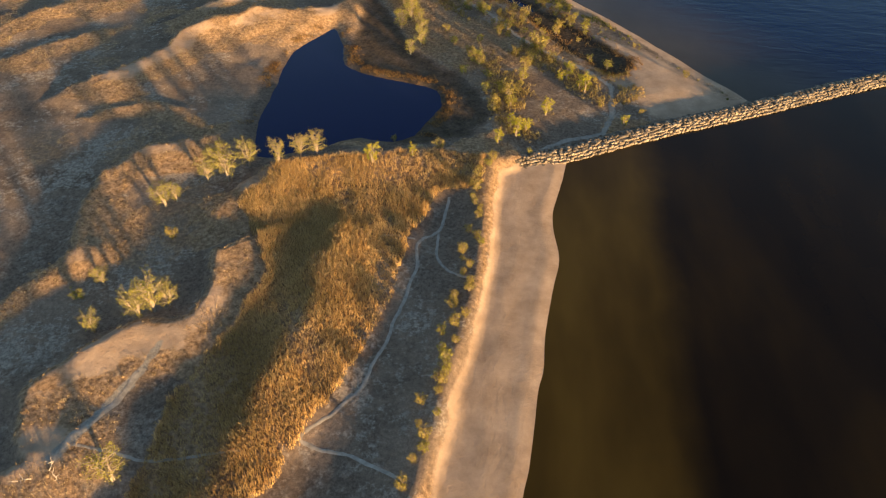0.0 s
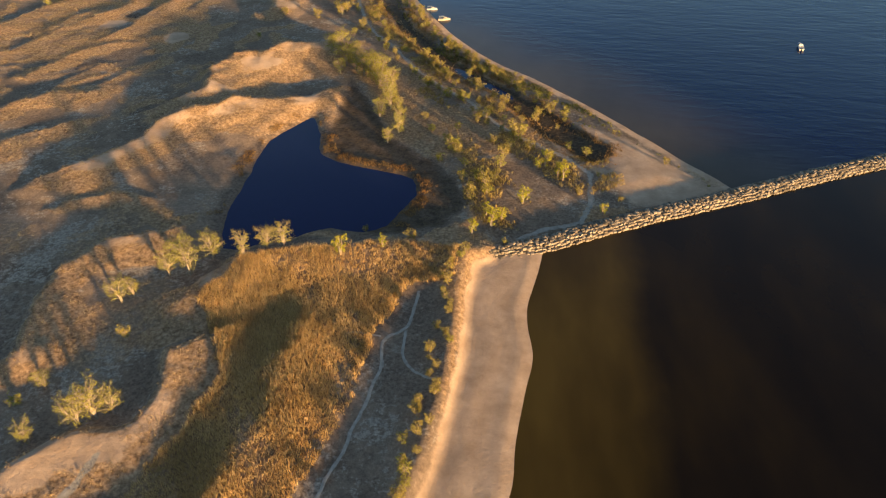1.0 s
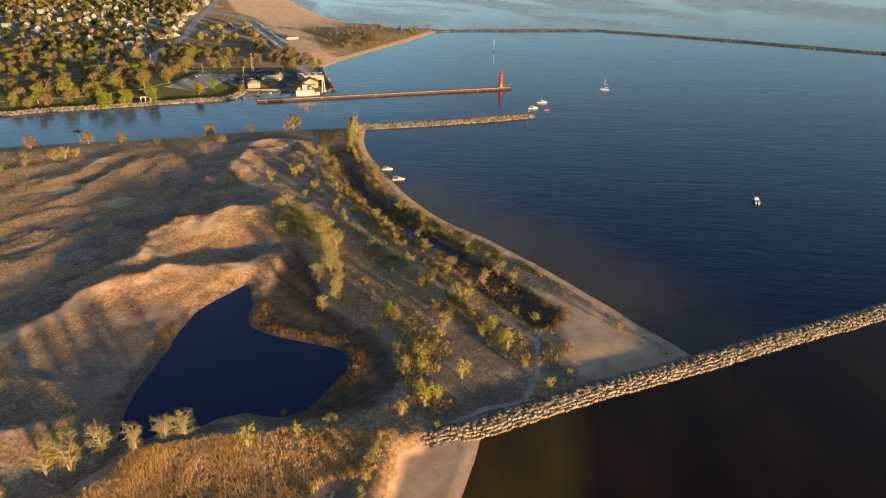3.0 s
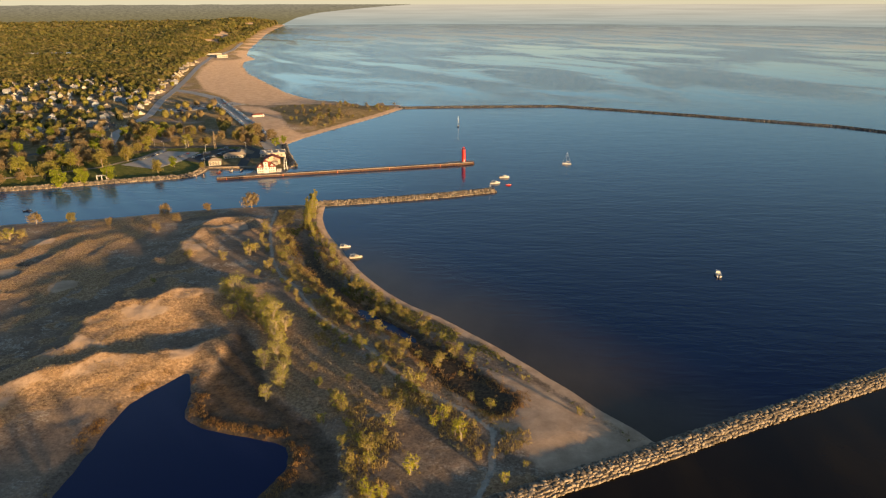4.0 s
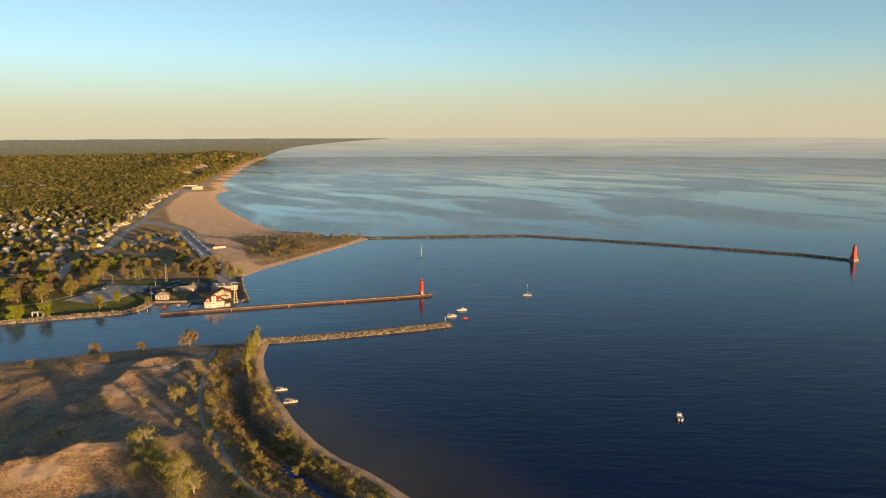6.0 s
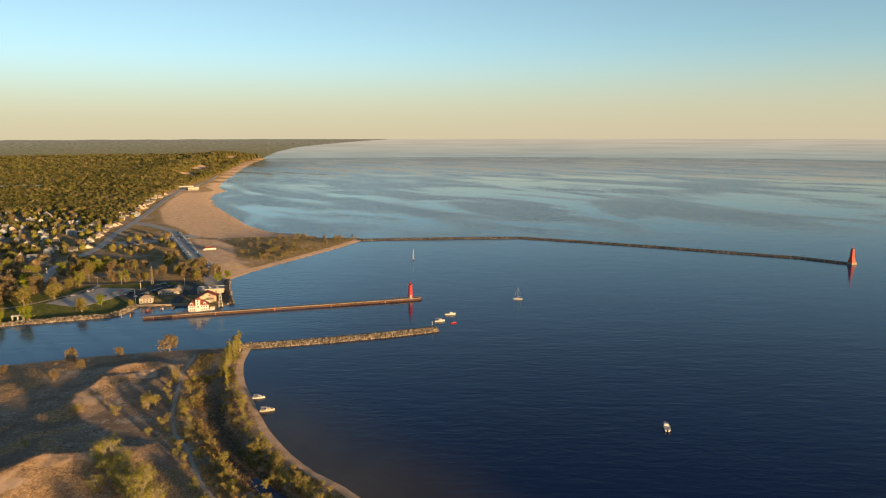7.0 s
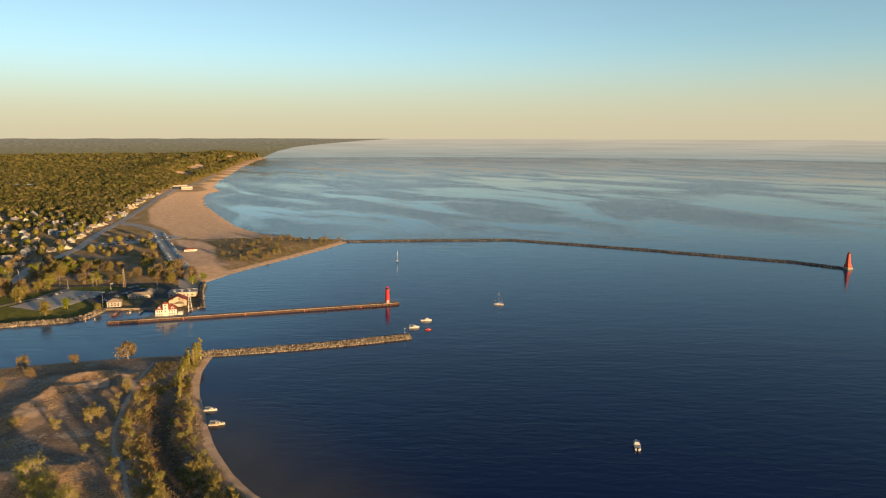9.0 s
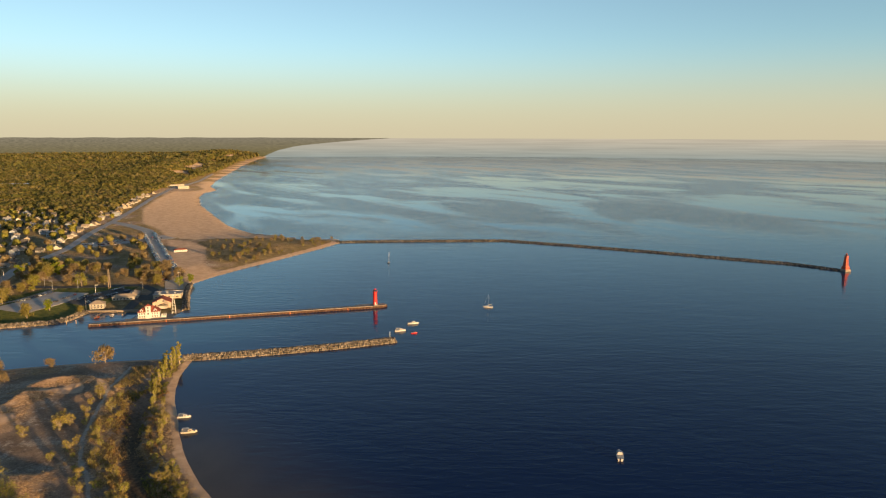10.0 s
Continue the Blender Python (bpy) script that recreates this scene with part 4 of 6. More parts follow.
def tree_shape(seed, tall, spread, stems, leaves, leaf, leaf_mat, low=0.25, clumps=7, upright=0.5, loose=0.19):
    """Meshes of a trunk, of its limbs, and of a loose crown of small leaf clumps."""
    r = random.Random(seed)
    v, t, ends, lv, lt = [], [], [], [], []
    for s in range(stems):
        a = 2 * math.pi * s / stems + r.uniform(-0.5, 0.5)
        out = spread * (0.10 if stems == 1 else r.uniform(0.25, 0.6))
        top = tall * r.uniform(0.72, 0.95)
        pts = [Vector((0.3 * math.cos(a) * (stems > 1), 0.3 * math.sin(a) * (stems > 1), -0.4))]
        for k in range(1, 6):
            f = k / 5
            pts.append(Vector((math.cos(a) * out * f ** 1.3 + r.uniform(-0.25, 0.25), math.sin(a) * out * f ** 1.3 + r.uniform(-0.25, 0.25), top * f)))
        r0 = tall * (0.027 if stems > 1 else 0.032)
        tube_into(*((lv, lt) if s else (v, t)), pts, [r0 * (1 - 0.85 * k / 5) for k in range(6)])
        ends.append(pts[-1])
        for b in range(clumps):
            f = low + (0.98 - low) * (b + r.random()) / clumps
            i = min(4, int(f * 5))
            root = pts[i].lerp(pts[i + 1], f * 5 - i)
            aa = r.uniform(0, 2 * math.pi)
            reach = spread * r.uniform(0.45, 1.0) * (1 - 0.6 * abs(f - 0.5))
            tip = root + Vector((math.cos(aa) * reach, math.sin(aa) * reach, reach * upright * r.uniform(0.4, 1.2)))
            mid = root.lerp(tip, 0.5) + Vector((0, 0, reach * 0.08))
            tube_into(lv, lt, [root, mid, tip], [r0 * 0.4, r0 * 0.25, r0 * 0.08], 4)
            ends += [tip, mid.lerp(tip, 0.5)]
    trunk, limbs = tri_mesh("trunk", v, t, BARK), tri_mesh("branchwork", lv, lt, BARK)
    g = np.random.default_rng(seed)
    c = np.array([tuple(e) for e in ends])
    pick = g.integers(0, len(c), leaves)
    size = spread * loose
    p = c[pick] + g.normal(0, 1, (leaves, 3)) * (size, size, size * 0.8)
    p[:, 2] = np.maximum(p[:, 2], tall * low * 0.5)
    u = g.normal(0, 1, (leaves, 3))
    u /= np.linalg.norm(u, axis=1)[:, None]
    w = np.cross(u, g.normal(0, 1, (leaves, 3)))
    w /= np.linalg.norm(w, axis=1)[:, None]
    s = leaf * g.uniform(0.5, 1.3, (leaves, 1))
    lv = np.stack([p - u * s, p + w * s * 0.7, p + u * s, p - w * s * 0.6], 1).reshape(-1, 3)
    i = np.arange(leaves)[:, None] * 4
    crown = tri_mesh("crown", lv, np.concatenate([i + [[0, 1, 2]], i + [[0, 2, 3]]]), leaf_mat)
    return trunk, limbs, crown


def plant_tree(name, shape, x, y, scale, spin, label, category, group, z=None):
    ob = thing(name, Matrix.LocRotScale((x, y, float(height(x, y)) if z is None else z), Euler((0, 0, spin)), (scale, scale, scale)), label, category, group)
    part("trunk", shape[0], None, ob)
    part("branchwork", shape[1], None, ob)["kind"] = "stuff"
    part("crown", shape[2], None, ob)
    return ob


COTTON = [tree_shape(10 + k, 11, 4.0, 4 + k % 2, 1900, 0.15, LEAF_SPRING, 0.22, 13, 0.8, 0.11) for k in range(3)]
WILLOW = [tree_shape(15 + k, 11, 4.4, 5, 2100, 0.19, LEAF_SPRING, 0.12, 10, 0.8, 0.13) for k in range(3)]
LIME = [tree_shape(20 + k, 9, 2.6, 3, 1100, 0.20, LEAF_LIME, 0.15, 8, 0.8, 0.14) for k in range(2)]
SHRUB = [tree_shape(30 + k, 4.8, 2.6, 6, 520, 0.25, LEAF_OLIVE, 0.08, 6, 0.9, 0.15) for k in range(3)]
SHRUB_G = [tree_shape(35 + k, 4.8, 2.4, 6, 520, 0.25, LEAF_SPRING, 0.1, 6, 0.8, 0.15) for k in range(2)]
BROAD = [tree_shape(40 + k, 13, 5.6, 1, 1100, 0.60, (TOWN_SPRING, TOWN_OLIVE, TOWN_RUST, TOWN_LIME)[k], 0.18, 12, 0.35) for k in range(4)]
SHRUB_T = [tree_shape(55 + k, 4.5, 2.0, 4, 420, 0.30, (TOWN_OLIVE, TOWN_RUST)[k], 0.1, 4) for k in range(2)]
POPLAR = tree_shape(50, 15, 1.9, 2, 900, 0.45, LEAF_SPRING, 0.1, 9, 1.2)

# Reed bed behind the beach.
_x, _y, _r = scatter(-195, -75, -103, 98, 0.74, 1)
_in = sdf(_x, _y, REEDS) + 4 * (vnoise(_x, _y, 9, 3, 2) - 0.5)
_thin = vnoise(_x * 0.8 + _y * 0.35, _y * 0.25 - _x * 0.1, 9, 3, 44)
_band = smooth(-4, 5, sdf(_x, _y, [(-171, 24), (-163, 38), (-154, 36), (-156, 4), (-166, -28), (-176, -58), (-190, -66), (-184, -20), (-176, 0)]))
_ok = (_in > 0) & (_r < (0.55 + 0.9 * smooth(0.32, 0.50, _thin)) * (1 - 0.3 * _band))
_x, _y = _x[_ok], _y[_ok]
_th = 0.8 + 0.7 * smooth(0.35, 0.6, _thin[_ok]) * (1 - 0.7 * _band[_ok]) + 0.5 * rng.random(len(_x))
_v, _t = blades(_x, _y, height(_x, _y), _th, 0.06, 10, 0.75, 2, 0.25)
stuff("reed_bed", _v, _t, REED, "dense bed of dry golden reeds behind the beach", "reeds")

# Tufts of dune grass where the ground carries straw.
_x, _y, _r = scatter(-420, -70, 0, 445, 1.35, 3)
_want = masked(_straw, _x, _y) * (sdf(_x, _y, REEDS) < 0) * (1 - masked(_beach, _x, _y)) * (masked(_track, _x, _y) < 0.4)
_ok = (_r < 0.95 * smooth(0.3, 0.75, _want) * smooth(0.30, 0.55, vnoise(_x, _y, 7, 3, 51))) & (masked(_pen, _x, _y) > 3) & (sdf(_x, _y, POND) < -1) & (masked(_dark, _x, _y) < 0.8) & (masked(_sand, _x, _y) < 0.8)
_x, _y = _x[_ok], _y[_ok]
_v, _t = blades(_x, _y, height(_x, _y), 0.3 + 0.5 * rng.random(len(_x)), 0.06, 6, 0.95, 4, 0.5)
stuff("dune_grass", _v, _t, TUFT, "straw-coloured dune grass tufts on sand", "grass")

# Sedge round the pond and along the ditch, low green plants by the bay.
_x, _y, _r = scatter(-215, 75, -30, 400, 0.9, 5)
_pd, _dd = sdf(_x, _y, POND), off_line(_x, _y, DITCH)[0]
_rim = (np.exp(-(((_pd + 2.5) / 2.2) ** 2)) * (1.5 * smooth(0.3, 0.5, vnoise(_x, _y, 12, 2, 7))) * (_y > 104)) + np.exp(-(((_dd - 8) / 3.5) ** 2)) * 0.8
_ok = (_r < _rim * smooth(0.3, 0.55, vnoise(_x, _y, 6, 2, 8))) & (height(_x, _y) > 0.1) & (masked(_pen, _x, _y) > 4)
_x, _y = _x[_ok], _y[_ok]
_v, _t = blades(_x, _y, height(_x, _y), 0.5 + 0.6 * rng.random(len(_x)), 0.06, 8, 0.8, 6, 0.4)
stuff("sedge", _v, _t, SEDGE, "brown sedge round the pond and ditch", "grass")
_x, _y, _r = scatter(-180, 110, 0, 440, 1.1, 9)
_bd = masked(_pen, _x, _y)
_ok = (_bd > 6) & (_bd < 26) & (off_line(_x, _y, BAY)[0] < 26) & (_r < 0.85 * smooth(0.42, 0.6, vnoise(_x, _y, 11, 3, 19)) + 0.04) & (sdf(_x, _y, SANDFAN) < -2 + 6 * (_r < 0.05)) & (off_line(_x, _y, DITCH)[0] > 3)
_x, _y = _x[_ok], _y[_ok]
_v, _t = blades(_x, _y, height(_x, _y), 0.5 + 0.6 * rng.random(len(_x)), 0.14, 6, 0.6, 10, 0.5)
stuff("shore_plants", _v, _t, GREEN_TUFT, "low green and brown plants along the bay shore", "plants")

# Waist-high golden brush in bands along the ridges and round the young trees.
_x, _y, _r = scatter(-215, 100, -40, 430, 1.0, 21)
_td, _ts = off_line(_x, _y, TRAIL[:12])
_grove = smooth(-3, 4, sdf(_x, _y, [(-114, 168), (-108, 150), (-106, 122), (-98, 104), (-86, 106), (-82, 124), (-90, 146), (-104, 172)]))
_grove = np.maximum(_grove, smooth(-3, 4, sdf(_x, _y, [(-80, 170), (-72, 140), (-60, 132), (-58, 146), (-70, 166)])))
_crest = smooth(9, 4, np.abs(_td - 7.5)) * (_ts > 0) * (_td > 2.5)
_ok = (_r < 0.75 * np.maximum(_crest * smooth(0.38, 0.5, vnoise(_x, _y, 14, 3, 23)), _grove * smooth(0.36, 0.52, vnoise(_x, _y, 9, 3, 24)))) & (masked(_pen, _x, _y) > 8) & (masked(_mire, _x, _y) < 0.4)
_x, _y = _x[_ok], _y[_ok]
_v, _t = blades(_x, _y, height(_x, _y), 0.6 + 0.9 * rng.random(len(_x)), 0.09, 7, 0.7, 22, 0.45)
stuff("ridge_brush", _v, _t, BRUSH, "golden olive brush on the ridges beside the trail", "brush")

# Trees of the peninsula, each where it stands: place, size.
for k, (x, y, s) in enumerate(((-197, 69, 1.3), (-201, 73, 1.15), (-192, 78, 1.1), (-180, 76, 0.85), (-174, 83, 0.9), (-168, 84, 0.95), (-204, 68, 0.9), (-200, 7, 1.3), (-203, 4, 1.0), (-214, -2, 0.75),
                               (-219, 16, 0.65), (-196, 9, 0.9), (-214, 53, 0.95), (-211, 56, 0.7), (-190, -45, 1.1))):
    plant_tree("cottonwood", COTTON[k % 3], x, y, s, k * 1.7, "spreading multi-stemmed tree with thin yellow-green spring leaves", "tree", "dune trees")
for k, (x, y, s) in enumerate(((-147, 80, 0.95), (-133, 85, 0.6), (-102, 101, 0.75), (-95, 107, 0.9), (-91, 111, 0.7), (-97, 113, 0.7), (-83, 123, 0.85), (-81, 126, 0.6), (-52, 119, 0.6),
                               (-66, 142, 0.95), (-68, 145, 0.8), (-73, 152, 0.9), (-76, 150, 0.6))):
    plant_tree("young_tree", LIME[k % 2], x, y, s, k * 2.3, "young tree with bright lime-green spring leaves", "tree", "young trees by the pond")
for k, (x, y, s) in enumerate(((-180, 253, 1.1), (-176, 246, 1.0), (-170, 243, 1.15), (-186, 258, 0.7), (-165, 237, 1.1), (-160, 231, 1.05), (-155, 226, 1.1), (-152, 218, 0.95), (-147, 209, 0.9),
                               (-150, 192, 0.7), (-139, 176, 0.75), (-143, 168, 0.6), (-146, 200, 0.75), (-163, 246, 0.9), (-173, 252, 1.0), (-158, 238, 0.9), (-149, 228, 0.8), (-142, 200, 0.6), (-140, 186, 0.6), (-178, 238, 0.7))):
    plant_tree("willow", WILLOW[k % 3], x, y, s * (1.08 + 0.2 * (k % 3 == 0)), k * 1.3, "bushy willow in a thicket with yellow-green leaves", "tree", "willow thicket")
for k, (x, y, s) in enumerate(((-124, 94, 0.9), (-142, 101, 0.5), (-206, 38, 0.8), (-224, 10, 0.8), (-113, 162, 1.3), (-111, 159, 1.0), (-91, 159, 1.1), (-86, 178, 1.4), (-84, 174, 1.0),
                               (-110, 210, 1.2), (-113, 214, 1.0), (-129, 228, 1.0), (-98, 134, 1.3), (-101, 138, 1.1), (-97, 128, 1.0), (-94, 140, 0.9), (-104, 130, 0.8), (-60, 132, 0.6),
                               (-118, 152, 0.8), (-107, 148, 0.8), (-195, 330, 1.5), (-193, 336, 1.2), (-200, 342, 1.0), (-181, 297, 0.8), (-90, 96, 0.5), (-44, 128, 0.5), (-79, 166, 1.0),
                               (-104, 124, 1.0), (-108, 138, 0.9), (-92, 150, 1.0), (-88, 166, 1.0), (-95, 170, 0.8), (-103, 190, 0.9), (-99, 196, 1.0), (-119, 216, 1.0), (-71, 158, 0.9), (-61, 150, 0.6),
                               (-116, 168, 0.9), (-124, 178, 0.8), (-112, 182, 0.7), (-128, 190, 0.7), (-230, 322, 1.0), (-209, 322, 1.1), (-236, 285, 0.6), (-362, 358, 1.6), (-368, 354, 1.5), (-356, 361, 1.2), (-386, 350, 1.1), (-387, 326, 1.0), (-378, 338, 0.9))):
    plant_tree("shrub", (SHRUB + SHRUB_G)[k % 5], x, y, s, k * 1.1, "olive-green shrub with fine twigs on the dune", "shrub", "dune shrubs")
for k, (x, y, s) in enumerate(((-224, 438, 0.85), (-282, 416, 0.62), (-254, 427, 0.45), (-365, 394, 0.62), (-342, 398, 0.5), (-272, 377, 0.4), (-266, 398, 0.42), (-311, 390, 0.4), (-400, 380, 0.6))):
    plant_tree("budding_tree", BROAD[2 if k != 4 else 1], x, y, s * 1.3, k * 2.0, "round-crowned tree with reddish spring buds by the channel", "tree", "channel bank trees")
for k, (x, y, s) in enumerate(((-174, 436, 1.0), (-175, 430, 0.9), (-174, 423, 0.85), (-174, 415, 0.8), (-172, 405, 0.7), (-171, 396, 0.7), (-169, 387, 0.6), (-166, 378, 0.55), (-177, 433, 0.85), (-178, 426, 0.8), (-177, 419, 0.75), (-176, 410, 0.7), (-175, 401, 0.65), (-173, 392, 0.6), (-171, 383, 0.55), (-163, 369, 0.5), (-160, 360, 0.5))):
    plant_tree("poplar", POPLAR, x, y, s, k * 1.9, "slender yellow-green tree in a row on the shore", "tree", "shore tree row")
# Bare snags in the hollow and on the reed dune.
for k, (x, y, spin, lean) in enumerate(((-205, -45, 0.6, 0.8), (-201, -48, 2.4, 1.2), (-208, -47, 4.0, 1.1))):
    _q = random.Random(40 + k)
    _sv, _st = [], []
    _tip = Vector((math.cos(spin) * 3.0 * lean, math.sin(spin) * 3.0 * lean, 2.4 / lean))
    tube_into(_sv, _st, [Vector((0, 0, -0.4)), _tip * 0.45 + Vector((0.2, 0.1, 0.3)), _tip], [0.16, 0.10, 0.04])
    for f in (0.35, 0.5, 0.65, 0.8):
        _root = _tip * f + Vector((0.15, 0.1, 0.25))
        tube_into(_sv, _st, [_root, _root + Vector((_q.uniform(-1.6, 1.6), _q.uniform(-1.6, 1.6), _q.uniform(0.5, 1.5)))], [0.09, 0.03], 4)
    _snag = thing("dead_tree", pose(x, y, float(height(x, y))), "bleached leafless dead tree leaning on the dune", "dead tree", "snags")
    part("trunk", tri_mesh("trunk", [tuple(p) for p in _sv], _st, BLEACHED), None, _snag)
# Bushes in a broken row along the bay and the inland ridges.
_rr = random.Random(5)
for k, (x, y, dx, dy) in enumerate(along(BAY[::-1], 6.5)):
    if y > 150 and _rr.random() < (0.9 if y > 250 else 0.4):
        o = _rr.uniform(5.5, 11)
        plant_tree("shore_bush", (SHRUB + SHRUB_G)[_rr.randrange(5)], x - abs(dy) * o, y - abs(dx) * o, _rr.uniform(0.45, 0.95) * (1.15 if y > 290 else 0.75), k * 1.3,
                   "low golden-green bush on the bay shore", "bush", "shore bushes")
for line, lo, hi, p in ((TRAIL[1:10], -6, -2, 0.75), (TRAIL[1:10], 3, 14, 0.9), (TRAIL[5:12], 4, 24, 0.85), (DITCH[1:], 6, 14, 0.8), (DITCH[3:], 5, 12, 0.8), (BEACH_IN[1:11], -6.5, -0.6, 0.93)):
    for k, (x, y, dx, dy) in enumerate(along(line, 3.4 if p > 0.9 else 7.5)):
        if _rr.random() < p:
            o = _rr.uniform(lo, hi)
            px, py = x - dy * o, y + dx * o
            if float(masked(_pen, px, py)) > 6 and float(sdf(np.array(px), np.array(py), SANDFAN)) < -2:
                plant_tree("scrub_bush", (SHRUB + SHRUB_G)[_rr.randrange(5)], px, py, _rr.uniform(0.35, 0.85) * (1.0 if p > 0.9 else 1.25), k * 2.1, "scrubby olive bush among dune grass", "bush", "scrub bushes")


# ---- woods of the far shore ----
def crown_lumps(px, py, pz, radius, tall, seed, sprays=13):
    """Many crowns in one mesh: a dark core with sprays of leaves round it."""
    g = np.random.default_rng(seed)
    n = len(px)
    sides = 6
    a = np.arange(sides) * 2 * np.pi / sides
    vs = []
    for r, z in ((0.92, 0.0), (0.9, 0.5)):
        rad = radius[:, None] * r * g.uniform(0.7, 1.1, (n, sides))
        vs.append(np.stack([px[:, None] + rad * np.cos(a), py[:, None] + rad * np.sin(a), pz[:, None] + tall[:, None] * z + 0 * rad], 2))
    vs.append(np.stack([px, py, pz + tall * 0.95], 1)[:, None])
    c = np.stack([px, py, pz + tall * 0.45], 1)[:, None]
    d = g.normal(0, 1, (n, sprays, 3))
    d[:, :, 2] = np.abs(d[:, :, 2]) * 0.9 - 0.25
    d /= np.linalg.norm(d, axis=2)[:, :, None]
    at = c + d * np.stack([radius, radius, tall * 0.62], 1)[:, None] * g.uniform(0.78, 1.16, (n, sprays, 1))
    u = np.cross(d, g.normal(0, 1, (n, sprays, 3)))
    u /= np.linalg.norm(u, axis=2)[:, :, None]
    w = np.cross(d, u) + 0.25 * d * g.normal(0, 1, (n, sprays, 1))
    s = radius[:, None, None] * g.uniform(0.26, 0.58, (n, sprays, 1))
    quad = np.stack([at - u * s, at + w * s, at + u * s * 1.1, at - w * s * 0.9], 2).reshape(n, sprays * 4, 3)
    v = np.concatenate(vs + [quad], 1)
    m = v.shape[1]
    t = []
    for k in range(sides):
        b = (k + 1) % sides
        t += [(k, b, b + sides), (k, b + sides, k + sides), (k + sides, b + sides, 2 * sides)]
    for k in range(sprays):
        b = 2 * sides + 1 + 4 * k
        t += [(b, b + 1, b + 2), (b, b + 2, b + 3)]
    tr = (np.array(t)[None] + (np.arange(n) * m)[:, None, None]).reshape(-1, 3)
    return v.reshape(-1, 3), tr


def wood(x0, y0, x1, y1, step, seed):
    x, y, r = scatter(x0, y0, x1, y1, step, seed)
    main = masked(_main, x, y)
    coast = off_line(x, y, OUTER[3:])[0]
    wedge = x > -0.72 * (y + 60) - 60
    town = smooth(-40, 40, sdf(x, y, [(-440, 640), (-640, 640), (-1000, 880), (-1040, 1160), (-740, 1360), (-560, 1100), (-470, 860)]))
    keep = (main > 30) & wedge & (coast > 45 + 85 * smooth(2600, 1500, y)) & (masked(_sand, x, y) < 0.3) & (off_line(x, y, STREET)[0] > 16)
    keep &= r < 0.95 - 0.9 * town - 0.5 * (vnoise(x, y, 130, 2, 61) > 0.63)
    keep &= ~inside(x, y, [(-256, 560), (-450, 560), (-470, 760), (-560, 1010), (-700, 1560), (-760, 1900), (-640, 1800), (-200, 960)])
    return x[keep], y[keep]


STREET = [(-440, 660), (-468, 740), (-484, 870), (-526, 1014), (-556, 1146), (-606, 1344), (-670, 1582), (-728, 1850), (-760, 2150), (-840, 2520)]
_vs, _ts, _n = [], [], 0
for _k, (a, b, s) in enumerate(((640, 1500, 8.0), (1500, 2300, 10.0), (2300, 3300, 13.0), (3300, 4620, 19.0))):
    _x, _y = wood(-3600, a, -380, b, s, 70 + _k)
    _v, _t = crown_lumps(_x, _y, height(_x, _y) + s * 0.25, s * rng.uniform(0.4, 1.1, len(_x)), s * rng.uniform(0.45, 1.1, len(_x)), 80 + _k)
    _vs.append(_v)
    _ts.append(_t + _n)
    _n += len(_v)
stuff("woods", np.concatenate(_vs), np.concatenate(_ts), FOREST, "broad woods of olive and brown spring trees", "woods")


# ---- breakwaters laid with stones ----
bw = thing("breakwater", pose(0, 0, 0), "long breakwater of stacked tan limestone blocks in dark water", "breakwater")
part("rubble_core", core(BREAKWATER, 4.0, 1.0), STONE_MANY, bw)
_poses = lay_stones(BREAKWATER, ((-3.9, 0.0), (-2.9, 0.6), (-1.9, 1.1), (-0.8, 1.5), (0.4, 1.6), (1.6, 1.5), (2.8, 0.9), (3.8, 0.2)), 1.45, 3, 0.14, 0.06)
_poses = [m for m in _poses if m.translation.x < 230]
_near = [m for m in _poses if -92 < m.translation.x < 12][:]
_near = sorted(_near, key=lambda m: m.translation.y - 0.5 * m.translation.x)[:300]
_ids = {id(m) for m in _near}
part("rubble", joined_stones("stones", [m for m in _poses if id(m) not in _ids], 4), None, bw)["kind"] = "stuff"
for k, m in enumerate(_near):
    part("stone", ROCKS[k % 12], None, bw).matrix_basis = m

JETTY = [(-176, 447), (-150, 453), (-112, 463), (-74, 475), (-36, 490)]
jetty = thing("rock_jetty", pose(0, 0, 0), "rock jetty of rough grey-tan stones along the channel", "jetty")
part("rubble_core", core(JETTY, 5.0, 1.2), STONE_MANY, jetty)
part("rubble", joined_stones("stones", lay_stones(JETTY, ((-4.8, 0.1), (-3.3, 0.9), (-1.8, 1.5), (-0.3, 1.9), (1.2, 1.8), (2.8, 1.3), (4.3, 0.5)), 1.5, 8, 0.6, 0.35), 9), None, jetty)["kind"] = "stuff"
FAR_WALL = [(-150, 955), (-67, 965), (84, 973), (167, 934), (268, 880), (356, 828), (411, 797), (446, 760)]
far_wall = thing("outer_breakwater", pose(0, 0, 0), "long dark rock breakwater between lake and harbour", "breakwater")
part("rubble_core", core(FAR_WALL, 4.2, 1.2), STONE_DARK, far_wall)
part("rubble", joined_stones("stones", lay_stones(FAR_WALL, ((-3.6, 0.0), (-2.1, 0.5), (-0.4, 0.9), (1.4, 0.9), (3.0, 0.4)), 1.7, 12, 0.6, 0.35), 13, STONE_DARK), None, far_wall)["kind"] = "stuff"
riprap = thing("riprap_bank", pose(0, 0, 0), "bank of pale riprap boulders along the channel", "riprap")
_bank = [(-900, 303), (-640, 404)] + CHANNEL_S[1:8]
part("rubble", joined_stones("stones", lay_stones(_bank, ((0.6, 0.3), (2.4, 0.9), (4.2, 1.6)), 2.0, 15, 0.8, 0.4), 16), None, riprap)["kind"] = "stuff"
